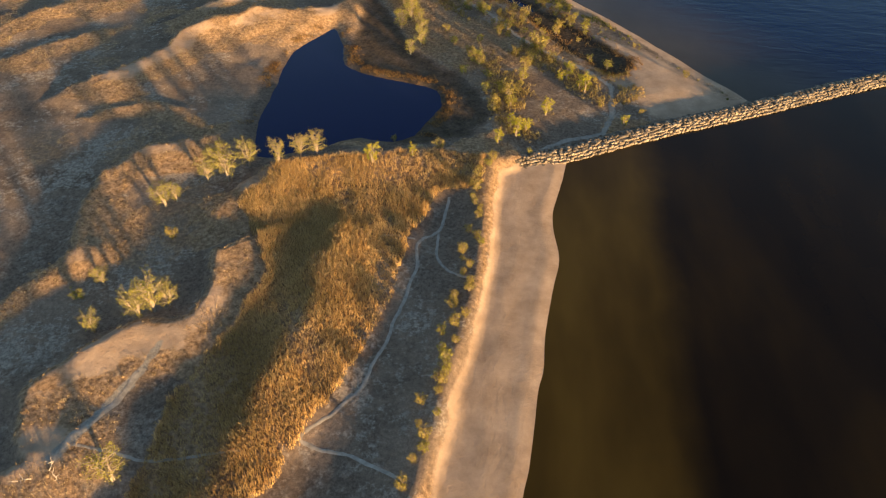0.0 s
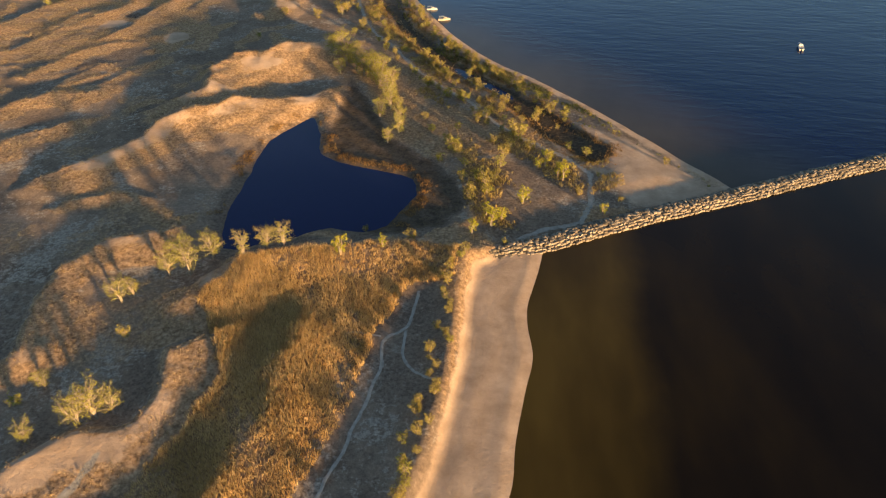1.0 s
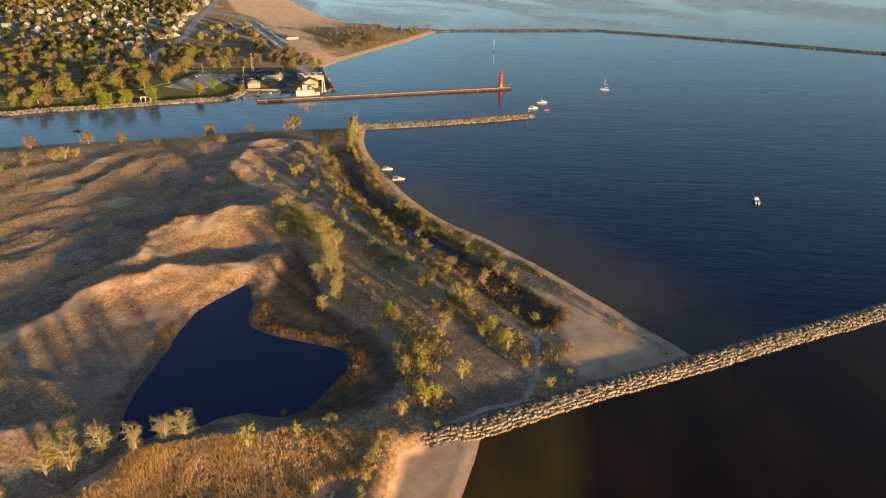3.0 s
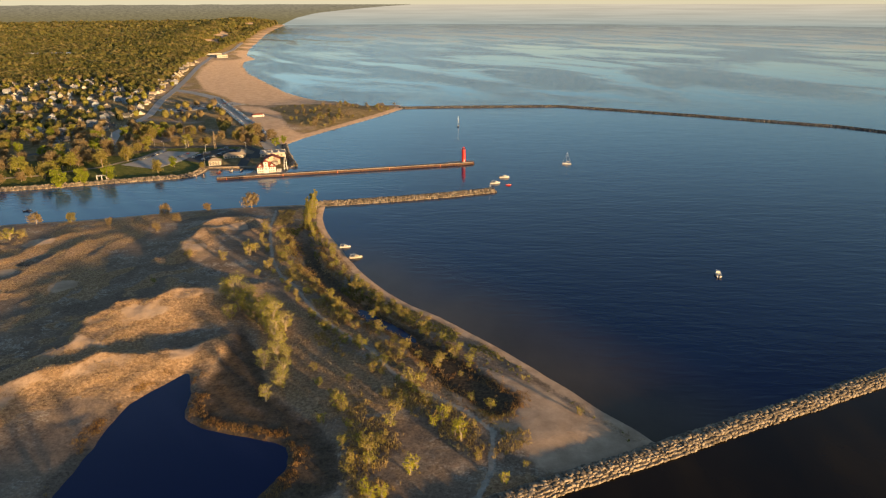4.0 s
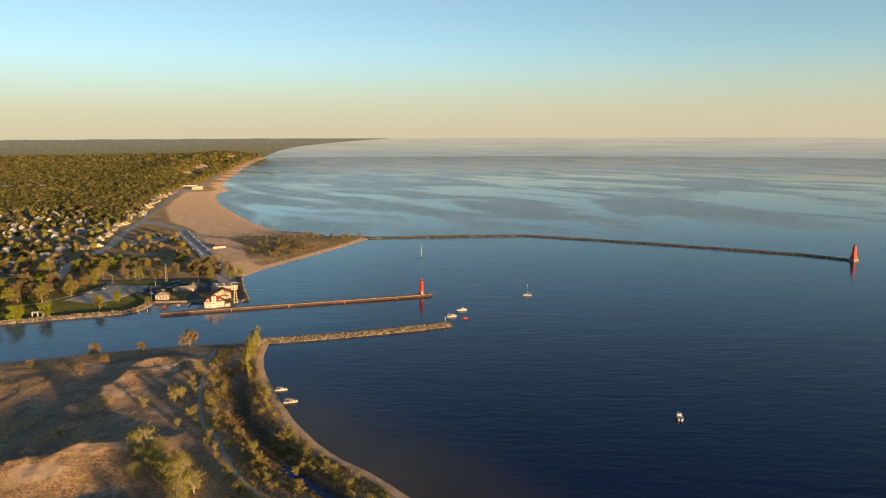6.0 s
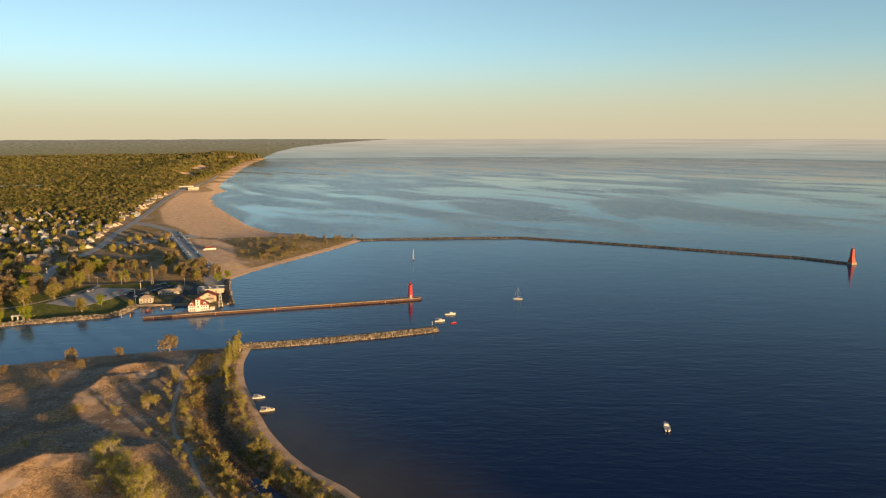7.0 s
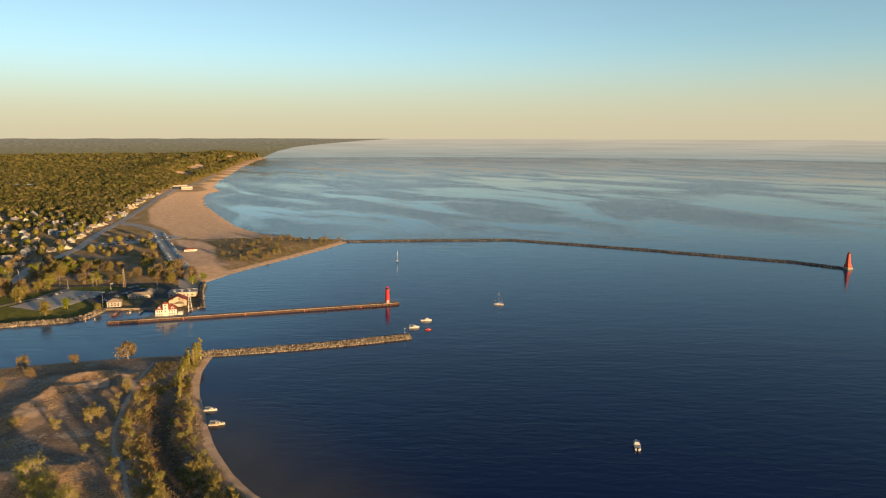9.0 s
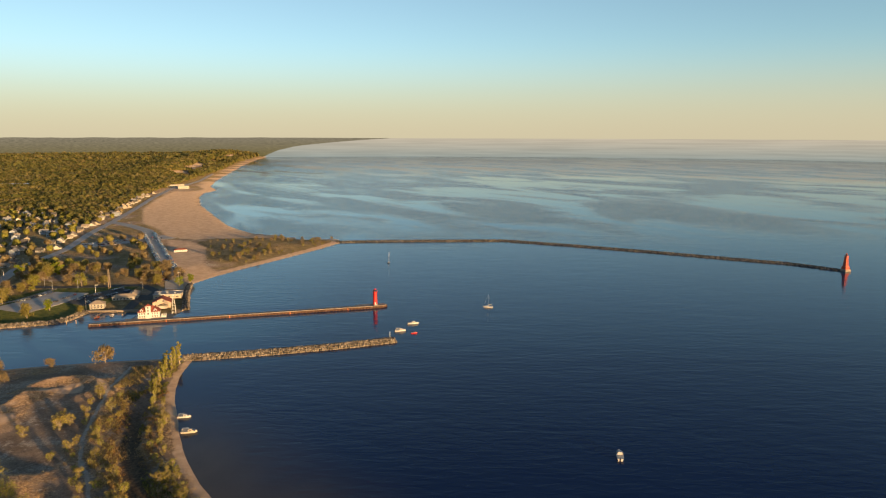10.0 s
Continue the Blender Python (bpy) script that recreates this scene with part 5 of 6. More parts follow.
part("rubble", joined_stones("stones", lay_stones(BAY_S[2:6], ((0.5, 0.4), (-1.5, 1.2), (-3.5, 1.6)), 1.8, 17, 0.8, 0.4), 18), None, riprap)["kind"] = "stuff"

# ---- the steel pier and its light ----
RUST = mat("rusty_sheet_piling", ((0.035, 0.018, 0.012), (0.065, 0.033, 0.022), (0.10, 0.052, 0.034)), 0.5, 0.8, bump=0.05, bump_scale=2)
CONCRETE = mat("worn_concrete", ((0.19, 0.15, 0.12), (0.27, 0.22, 0.175), (0.33, 0.275, 0.225)), 0.25, 0.9, bump=0.02)
RED = mat("red_paint", ((0.42, 0.016, 0.016), (0.52, 0.025, 0.022)), 0.4, 0.45, spec=0.4)
RED_ORANGE = mat("weathered_red_paint", ((0.40, 0.05, 0.025), (0.50, 0.085, 0.045)), 0.4, 0.5)
OFFWHITE = plain("offwhite_siding", (0.42, 0.385, 0.33), 0.7, var=0.2)
WHITE = plain("white_paint", (0.48, 0.46, 0.43), 0.5, var=0.06)
CREAM = plain("cream_siding", (0.37, 0.33, 0.27), 0.7, var=0.08, scale=0.8)
TAN = mat("tan_brick", ((0.36, 0.27, 0.19), (0.46, 0.36, 0.27)), 1.5, 0.85)
ROOF_RED = mat("red_shingle", ((0.18, 0.045, 0.028), (0.28, 0.075, 0.05)), 1.2, 0.85, bump=0.03)
ROOF_TAN = mat("tan_shingle", ((0.24, 0.19, 0.14), (0.36, 0.29, 0.22)), 1.2, 0.9, bump=0.03)
ROOF_GREY = mat("grey_roofing", ((0.22, 0.21, 0.20), (0.32, 0.30, 0.28)), 0.6, 0.9)
ROOF_DARK = mat("dark_shingle", ((0.06, 0.055, 0.05), (0.12, 0.11, 0.10)), 1.2, 0.9)
GLASS = plain("window_glass", (0.03, 0.035, 0.045), 0.08, var=0.05, spec=0.6)
ASPHALT = mat("asphalt", ((0.045, 0.045, 0.047), (0.075, 0.073, 0.07)), 0.3, 0.9, bump=0.01)
LOT = mat("pale_asphalt", ((0.33, 0.295, 0.255), (0.44, 0.395, 0.345)), 0.15, 0.9)
STEEL = plain("galvanised_steel", (0.45, 0.45, 0.44), 0.45, 0.7)
WOOD = mat("weathered_wood", ((0.20, 0.15, 0.10), (0.32, 0.25, 0.18)), 2.0, 0.85, bump=0.01)
ORANGE = plain("orange_paint", (0.50, 0.15, 0.06), 0.6)
NAVY = plain("navy_hull", (0.02, 0.025, 0.05), 0.3)
CANVAS = plain("canvas", (0.45, 0.42, 0.36), 0.9)
TYRE = plain("tyre_rubber", (0.02, 0.02, 0.02), 0.9)

PIER_TURN = math.degrees(math.atan2(62, 221))
PIER_LONG = 241.0
PIER_AT = pose(-279, 524, 0, 0, 0, PIER_TURN)
pier = thing("steel_pier", PIER_AT, "long pier of rusty sheet piling with a worn concrete deck", "pier")


def pier_outline(out):
    pts = [(0 - out, 0 - out), (PIER_LONG - 9, 0 - out)]
    for k in range(1, 8):
        a = -math.pi / 2 + math.pi * k / 8
        pts.append((PIER_LONG - 9 + (7.5 + out) * math.cos(a), 4.6 + (4.6 + out) * math.sin(a)))
    return pts + [(PIER_LONG - 9, 9.2 + out), (PIER_LONG - 26, 9.2 + out), (PIER_LONG - 30, 5.6 + out), (0 - out, 5.6 + out)]


def prism(pts, z0, z1):
    return loft([[(x, y, z0) for x, y in pts], [(x, y, z1) for x, y in pts]])


def piling(line, z0, z1):
    """A corrugated sheet-pile wall along a line."""
    v, f = [], []
    path = along(line, 0.7)
    for k, (x, y, dx, dy) in enumerate(path):
        o = (0.22, 0.22, -0.05, -0.05)[k % 4]
        v += [(x + dy * o, y - dx * o, z0), (x + dy * o, y - dx * o, z1)]
        if k:
            f.append((2 * k - 2, 2 * k, 2 * k + 1, 2 * k - 1))
    return mesh_of("sheet_piling", v, f)


part("pier_body", prism(pier_outline(0.0), -3, 1.7), RUST, pier)
part("sheet_piling", piling(pier_outline(0.12) + [pier_outline(0.12)[0]], -1, 1.62), RUST, pier)
part("deck", prism(pier_outline(-0.1), 1.7, 1.98), CONCRETE, pier)
part("kerb", prism([(0, 0.0), (PIER_LONG - 9, 0.0), (PIER_LONG - 9, 0.45), (0, 0.45)], 1.98, 2.2), CONCRETE, pier)
for k in range(5):
    part("ladder", boxes((8 + 49 * k, -0.42, -0.2, 8.5 + 49 * k, -0.22, 2.1)), ORANGE, pier, "orange safety ladder")
for k in range(14):
    part("bollard", lathe([(0.3, 1.98), (0.3, 2.3), (0.42, 2.35), (0.42, 2.55), (0.2, 2.6)], 8), RUST, pier).matrix_basis = pose(6 + 16.5 * k, 1.2, 0)

light = thing("pier_lighthouse", PIER_AT @ pose(PIER_LONG - 12, 4.7, 1.98), "round bright red steel lighthouse on the pier end", "lighthouse")
part("base_ring", lathe([(2.35, 0), (2.35, 0.5), (2.1, 0.6)], 28), CONCRETE, light)
part("tower", lathe([(1.95, 0.5), (1.9, 4), (1.8, 8), (1.72, 11.6)], 28), RED, light)
for k in range(4):
    part("seam", lathe([(1.97 - 0.025 * k * 2.4, 2.6 + 2.4 * k), (1.97 - 0.025 * k * 2.4, 2.75 + 2.4 * k)], 28), RED, light)
part("gallery", lathe([(1.75, 11.5), (2.25, 11.85), (2.25, 12.05), (1.5, 12.06)], 28), RED, light)
rail = bmesh.new()
for k in range(14):
    a = 2 * math.pi * k / 14
    box(rail, 2.15 * math.cos(a) - 0.04, 2.15 * math.sin(a) - 0.04, 12.0, 2.15 * math.cos(a) + 0.04, 2.15 * math.sin(a) + 0.04, 13.0)
part("railing", rail, RED, light)
part("lantern", lathe([(1.15, 12.0), (1.15, 13.6)], 12), GLASS, light, "glazed lantern room")
part("lantern_roof", lathe([(1.35, 13.6), (0.9, 14.1), (0.25, 14.5), (0.18, 15.0)], 12), RED, light)
part("door", boxes((-0.5, -2.02, 0.5, 0.5, -1.85, 2.6)), WHITE, light)
for k in range(3):
    part("porthole", boxes((-0.3, -2.0 + 0.06 * k, 4.6 + 2.6 * k, 0.3, -1.78 + 0.06 * k, 5.3 + 2.6 * k)), GLASS, light)

far_light = thing("breakwater_lighthouse", sized(pose(451, 757, 1.4, 0, 0, 20), 0.88), "tapering square red lighthouse at the breakwater's end", "lighthouse")
part("footing", boxes((-4.6, -4.6, -3, 4.6, 4.6, 1.0), bevel=0.3), CONCRETE, far_light)
part("base_room", boxes((-3.2, -3.2, 1.0, 3.2, 3.2, 4.6), bevel=0.15), RED_ORANGE, far_light)
part("tower", loft([[(s * a, s * b, z) for a, b in ((-1, -1), (1, -1), (1, 1), (-1, 1))] for s, z in ((2.3, 4.6), (1.9, 11), (1.5, 18.0))]), RED_ORANGE, far_light)
part("gallery", boxes((-1.9, -1.9, 18.0, 1.9, 1.9, 18.4)), RED_ORANGE, far_light)
part("lantern", lathe([(1.1, 18.4), (1.1, 20.2)], 10), GLASS, far_light)
part("lantern_roof", lathe([(1.3, 20.2), (0.4, 21.2), (0.15, 22.0)], 10), RED_ORANGE, far_light)
for k in range(3):
    part("window", boxes((-0.4, -2.75 + 0.28 * k, 7 + 3.2 * k, 0.4, -2.35 + 0.28 * k, 8.2 + 3.2 * k)), GLASS, far_light)

marker = thing("jetty_beacon", pose(-39, 489, 1.8), "slim steel beacon post at the rock jetty's end", "beacon")
part("post", lathe([(0.16, -1), (0.12, 4.6)], 8), STEEL, marker)
part("lamp_head", lathe([(0.35, 4.6), (0.35, 5.2), (0.1, 5.4)], 8), WHITE, marker)
for x, y in ((-300, 531), (-294, 534)):
    p = thing("mooring_post", pose(x, y, 0), "white mooring post standing in the channel", "post", "mooring posts")
    part("pile", lathe([(0.35, -2), (0.33, 2.6)], 8), WOOD, p)
    part("cap", lathe([(0.38, 2.6), (0.05, 3.1)], 8), WHITE, p)


# ---- buildings ----
def windows(parent, rows, facing="y", name="window"):
    """Panes with a frame round them: x, z, width, height, and the wall's place."""
    for x, z, w, h, at in rows:
        if facing == "y":
            f = part(name, boxes((x - 0.12, at - 0.10, z - 0.12, x + w + 0.12, at + 0.05, z + h + 0.12)), WHITE, parent)
            part("pane", boxes((x, at - 0.14, z, x + w, at - 0.08, z + h)), GLASS, f)
        else:
            f = part(name, boxes((at - 0.05, x - 0.12, z - 0.12, at + 0.10, x + w + 0.12, z + h + 0.12)), WHITE, parent)
            part("pane", boxes((at + 0.08, x, z, at + 0.14, x + w, z + h)), GLASS, f)


cg = thing("station_house", sized(pose(-247.5, 541.5, 1.9, 0, 0, 17), 0.84), "white waterfront station with red hipped roof and square lookout tower", "building")
part("wall", walls(0, 0, 19.5, 11, 0, 6.2), WHITE, cg)
part("foundation", boxes((-0.2, -0.2, -2, 19.7, 11.2, 0.5)), CONCRETE, cg)
part("roof", hip(0, 0, 19.5, 11, 6.2, 5.0), ROOF_RED, cg, "red shingled hipped roof")
twr = part("tower", walls(7.2, -1.0, 11.6, 3.4, 0, 12.2), WHITE, cg)
part("tower_roof", hip(7.2, -1.0, 11.6, 3.4, 12.2, 2.2, 0.4), ROOF_RED, twr)
windows(cg, [(1.2 + 2.0 * k, z, 1.0, 1.5, 0.0) for k in range(3) for z in (1.1, 4.0)] + [(12.6 + 2.2 * k, z, 1.0, 1.5, 0.0) for k in range(3) for z in (1.1, 4.0)])
windows(cg, [(8.7, z, 1.3, 1.5, -1.0) for z in (4.0, 7.0, 10.0)])
windows(cg, [(1.5 + 3 * k, 3.9, 1.0, 1.5, 19.5) for k in range(3)], "x")
for x in (2.0, 14.4):
    d = part("dormer", walls(x, 0.4, x + 2.6, 4.2, 6.4, 8.3, 1.2, "y"), WHITE, cg)
    part("dormer_roof", gable(x, 0.4, x + 2.6, 4.2, 8.3, 1.2, "y", 0.25, 0.15), ROOF_RED, d)
    part("dormer_window", boxes((x + 0.7, 0.28, 6.9, x + 1.9, 0.36, 8.2)), GLASS, d)
part("chimney", boxes((5.0, 6, 9, 6, 7, 12.6)), ROOF_RED, cg)
for k in range(5):
    part("fin", loft([[(20.0 + 1.05 * k, 0.5, 0), (20.9 + 1.05 * k, 0.5, 0), (21.6 + 1.05 * k, 0.5, 3.6), (21.2 + 1.05 * k, 0.5, 3.6)], [(20.0 + 1.05 * k, 2.5, 0), (20.9 + 1.05 * k, 2.5, 0), (21.6 + 1.05 * k, 2.5, 3.6), (21.2 + 1.05 * k, 2.5, 3.6)]]), WHITE, cg, "white slanting rack")

hall = thing("boat_hall", sized(pose(-249, 574, 2.2, 0, 0, 17), 0.84), "tan hall with a dark red gabled roof", "building")
part("wall", walls(0, 0, 17, 14, 0, 6.0, 4.0, "y"), TAN, hall)
part("roof", gable(0, 0, 17, 14, 6.0, 4.0, "y", 0.8, 0.35), ROOF_RED, hall)
part("porch_roof", gable(6, -4, 14, 0, 3.2, 1.4, "y", 0.4, 0.2), ROOF_TAN, hall)
part("porch", boxes((6.2, -3.8, 0, 13.8, -0.02, 3.2)), CREAM, hall)
windows(hall, [(2, 2, 1.5, 1.6, 0.0), (3, 6.6, 1.4, 1.4, 0.0), (9.5, 6.6, 1.4, 1.4, 0.0)])
part("door", boxes((1.2, -0.12, 0, 1.9, -0.02, 2.1)), ROOF_DARK, hall)

shed = thing("flat_roofed_workshop", sized(pose(-262, 606, 2.5, 0, 0, 13), 0.82), "low tan workshop with a flat grey roof", "building")
part("wall", walls(0, 0, 29, 16, 0, 4.6), TAN, shed)
part("roof", boxes((-0.6, -0.6, 4.6, 29.6, 16.6, 5.1), bevel=0.05), ROOF_GREY, shed)
part("parapet", boxes((-0.7, -0.7, 5.1, 29.7, -0.4, 5.4), (-0.7, 16.4, 5.1, 29.7, 16.7, 5.4)), WHITE, shed)
windows(shed, [(2 + 4.4 * k, 1.4, 2.4, 1.4, 0.0) for k in range(6)])
for k in range(3):
    part("roof_unit", boxes((5 + 8 * k, 5, 5.1, 7 + 8 * k, 7, 6.2), bevel=0.05), STEEL, shed)

office = thing("harbour_office", sized(pose(-297, 601, 2.4, 0, 0, 16), 0.78), "beige harbour office with a tan hipped roof and cross wing", "building")
part("wall", walls(0, 0, 24, 10, 0, 3.6), CREAM, office)
part("roof", hip(0, 0, 24, 10, 3.6, 2.8, 0.9), ROOF_TAN, office)
part("wing", walls(17, 4, 27, 26, 0, 3.8), CREAM, office)
part("wing_roof", hip(17, 4, 27, 26, 3.85, 3.4, 0.9), ROOF_TAN, office)
windows(office, [(1.5 + 3.6 * k, 0.9, 1.8, 1.5, 0.0) for k in range(6)])

house_l = thing("quay_house", sized(pose(-302, 571.5, 1.9, 0, 0, 16), 0.8), "cream quayside house with a pale brown hipped roof", "building")
part("wall", walls(0, 0, 14, 10, 0, 5.4), CREAM, house_l)
part("roof", hip(0, 0, 14, 10, 5.4, 3.0, 0.9), ROOF_TAN, house_l)
windows(house_l, [(1.2 + 3.2 * k, z, 1.4, 1.3, 0.0) for k in range(4) for z in (0.9, 3.4)])
part("balcony", boxes((0.5, -1.4, 2.7, 13.5, -0.02, 2.9)), WOOD, house_l)

quay = thing("quay", pose(-303, 567, 0, 0, 0, 4), "timber-faced quay wall round the small harbour basin", "quay")
part("wall", boxes((0, 0, -2, 52, 1.6, 1.8)), WOOD, quay)
part("cap", boxes((-0.1, -0.2, 1.8, 52.1, 1.9, 2.05)), CONCRETE, quay)
for k in range(3):
    dk = part("finger_dock", boxes((14 + 10 * k, -13, 0.9, 15.4 + 10 * k, -0.02, 1.15)), WOOD, quay)
    part("pile", lathe([(0.18, -2), (0.18, 2.4)], 8), WOOD, dk).matrix_basis = pose(14.7 + 10 * k, -12.5, 0)
deck2 = thing("quay_apron", pose(-257, 536, 0, 0, 0, PIER_TURN), "grey concrete apron in front of the station", "pavement", kind="structure")
part("slab", boxes((0.5, -3.0, -2, 33, 5.2, 1.9)), CONCRETE, deck2)


def lattice_mast(x, y, tall, base, label, material=STEEL):
    t = thing("lattice_mast", pose(x, y, float(height(x, y)), 0, 0, 20), label, "mast", "masts")
    for k in range(4):
        a, b = ((-1, -1), (1, -1), (1, 1), (-1, 1))[k]
        part("leg", loft([[(a * w + c, b * w + d, z) for c, d in ((-0.14, -0.14), (0.14, -0.14), (0.14, 0.14), (-0.14, 0.14))] for w, z in ((base, -0.3), (0.3, tall))]), material, t)
    n = int(tall / 2.6)
    for k in range(n):
        z, w = tall * (k + 0.5) / n, base + (0.3 - base) * (k + 0.5) / n
        part("brace", boxes((-w, -w - 0.08, z, w, -w + 0.08, z + 0.16), (-w, w - 0.08, z, w, w + 0.08, z + 0.16), (-w - 0.08, -w, z, -w + 0.08, w, z + 0.16), (w - 0.08, -w, z, w + 0.08, w, z + 0.16)), material, t)
    return t


lattice_mast(-227, 564, 17, 1.6, "white steel lattice mast beside the station", WHITE)
lattice_mast(-320, 645, 19, 1.0, "grey-brown lattice radio mast by the road", WOOD)
for k, (x, y, h) in enumerate(((-307, 575, 14), (-322, 622, 9), (-352, 648, 9), (-388, 655, 9), (-415, 668, 9), (-372, 640, 9), (-286, 640, 9), (-450, 690, 9), (-472, 760, 9))):
    lp = thing("street_lamp", pose(x, y, float(height(x, y)), 0, 0, 40 * k), "tall grey lamp post", "lamp post", "lamp posts")
    part("pole", lathe([(0.16, -0.3), (0.1, h)], 6), STEEL, lp)
    part("arm", boxes((0, -0.06, h - 0.2, 1.8, 0.06, h - 0.05)), STEEL, lp)
    part("lamp_head", boxes((1.2, -0.2, h - 0.35, 2.2, 0.2, h - 0.18)), STEEL, lp)

perg = thing("pergola", pose(-382, 515, 2.0, 0, 0, 20), "pale timber pergola on the channel bank", "pergola")
for x in (0.3, 4.2, 8.1, 12.0):
    for y in (0.2, 3.2):
        part("post", boxes((x, y, -0.5, x + 0.35, y + 0.35, 3.3)), WHITE, perg)
for y in (0.2, 3.2):
    part("beam", boxes((0, y, 3.3, 12.6, y + 0.3, 3.7)), WHITE, perg)
for k in range(9):
    part("rafter", boxes((0.3 + 1.45 * k, -0.4, 3.7, 0.5 + 1.45 * k, 4.0, 3.95)), WHITE, perg)

pav = thing("beach_pavilion", sized(pose(-338, 852, float(height(-335, 856)), 0, 0, 30), 0.7), "white beach pavilion with a red roof", "building")
part("wall", walls(0, 0, 22, 9, 0, 3.6), WHITE, pav)
part("roof", hip(0, 0, 22, 9, 3.6, 2.2, 1.2), ROOF_RED, pav, "red roof")
windows(pav, [(1.5 + 4 * k, 1.0, 2.2, 1.5, 0.0) for k in range(5)])


# ---- roads and car parks ----
def ribbon(name, line, wide, material, label, category, lift=0.14):
    pts = along(line, 5.0)
    v, f = [], []
    for k, (x, y, dx, dy) in enumerate(pts):
        for o in (-0.5, -0.17, 0.17, 0.5):
            px, py = x - dy * o * wide, y + dx * o * wide
            v.append((px, py, float(height(px, py)) + lift))
        if k:
            f += [(4 * k - 4 + c, 4 * k - 3 + c, 4 * k + 1 + c, 4 * k + c) for c in range(3)]
    n = len(v)
    v += [(x, y, z - 0.4) for x, y, z in v]
    for k in range(1, len(pts)):
        f += [(4 * k - 4, 4 * k, n + 4 * k, n + 4 * k - 4), (4 * k - 1, n + 4 * k - 1, n + 4 * k + 3, 4 * k + 3)]
    ob = new(name, mesh_of(name, v, [q[::-1] if i >= 0 else q for i, q in enumerate(f)], material))
    return tagged(ob, label, category, kind="structure")


PATH_SAND = mat("trodden_sand", ((0.22, 0.19, 0.155), (0.32, 0.285, 0.235), (0.40, 0.355, 0.295)), 0.6, 0.95)


def trail(name, line, wide, label):
    """A trodden path of uneven width that follows the ground."""
    pts = along(line, 0.9)
    bend = [sum((Vector((pts[min(max(k + j, 0), len(pts) - 1)][0], pts[min(max(k + j, 0), len(pts) - 1)][1])) for j in range(-3, 4)), Vector((0, 0))) / 7 for k in range(len(pts))]
    v, f = [], []
    for k, c in enumerate(bend):
        d = (bend[min(k + 1, len(bend) - 1)] - bend[max(k - 1, 0)]).normalized()
        shift = 0.7 * noise.noise((k * 0.11, wide * 7, 0))
        for s in (-1, 0, 1):
            w = wide * (0.5 + 0.35 * noise.noise((k * 0.35, s * 9.0, wide)))
            px, py = c.x - d.y * (shift + s * w), c.y + d.x * (shift + s * w)
            v.append((px, py, float(height(px, py)) + (0.1 if s == 0 else 0.03)))
        if k:
            f += [(3 * k - 3, 3 * k - 2, 3 * k + 1, 3 * k), (3 * k - 2, 3 * k - 1, 3 * k + 2, 3 * k + 1)]
    ob = new(name, mesh_of(name, v, [q[::-1] for q in f], PATH_SAND, True))
    return tagged(ob, label, "path", kind="structure")


trail("path_reeds", TRACK, 1.0, "narrow pale footpath through grey litter beside the reeds")
trail("path_spur", SPUR, 0.9, "narrow pale footpath to the beach")
trail("path_cross", [(-127, 45), (-134, 46), (-140, 44)], 0.8, "faint narrow footpath into the reeds")
trail("path_hollow", [(-206, -42), (-203, -35), (-198, -24), (-195, -14)], 1.6, "pale sandy track across the hollow")
trail("path_low", [(-206, -38), (-196, -38), (-184, -40), (-172, -37), (-160, -36)], 0.8, "faint narrow footpath across the flat")
trail("path_bay", TRAIL, 1.5, "pale sandy trail along the dune ridge")

STRIP = [(-262, 655), (-276, 690), (-300, 740), (-333, 807), (-366, 872), (-398, 935), (-430, 1000), (-455, 1048), (-500, 1098), (-560, 1150)]
QUAY_ROAD = [(-700, 470), (-560, 560), (-470, 640), (-431, 655), (-373, 651), (-324, 657), (-296, 664), (-272, 640), (-268, 600)]
ribbon("road_beach", STRIP, 17, LOT, "grey asphalt beach road with parking strips", "road")
ribbon("road_quay", QUAY_ROAD, 9, ASPHALT, "dark asphalt road behind the quay", "road")
ribbon("road_street", STREET, 11, LOT, "pale asphalt street between houses and beach", "road", 0.2)
ribbon("car_park_park", [(-366, 562), (-354, 596), (-350, 632)], 40, LOT, "grey asphalt car park on the lawn", "car park", 0.2)
ribbon("car_park_yard", [(-327, 590), (-314, 622), (-300, 645)], 26, ASPHALT, "dark asphalt yard behind the harbour", "car park", 0.16)
ribbon("car_park_shed", [(-272, 574), (-278, 625)], 9, ASPHALT, "dark asphalt lane beside the workshop", "car park", 0.22)
ribbon("car_park_beach", [(-395, 985), (-440, 940), (-480, 900)], 40, LOT, "pale asphalt beach car park", "car park", 0.18)
ribbon("path_park", [(-520, 500), (-440, 530), (-400, 560), (-380, 600), (-372, 645)], 4, CONCRETE, "pale concrete path through the park", "path", 0.12)


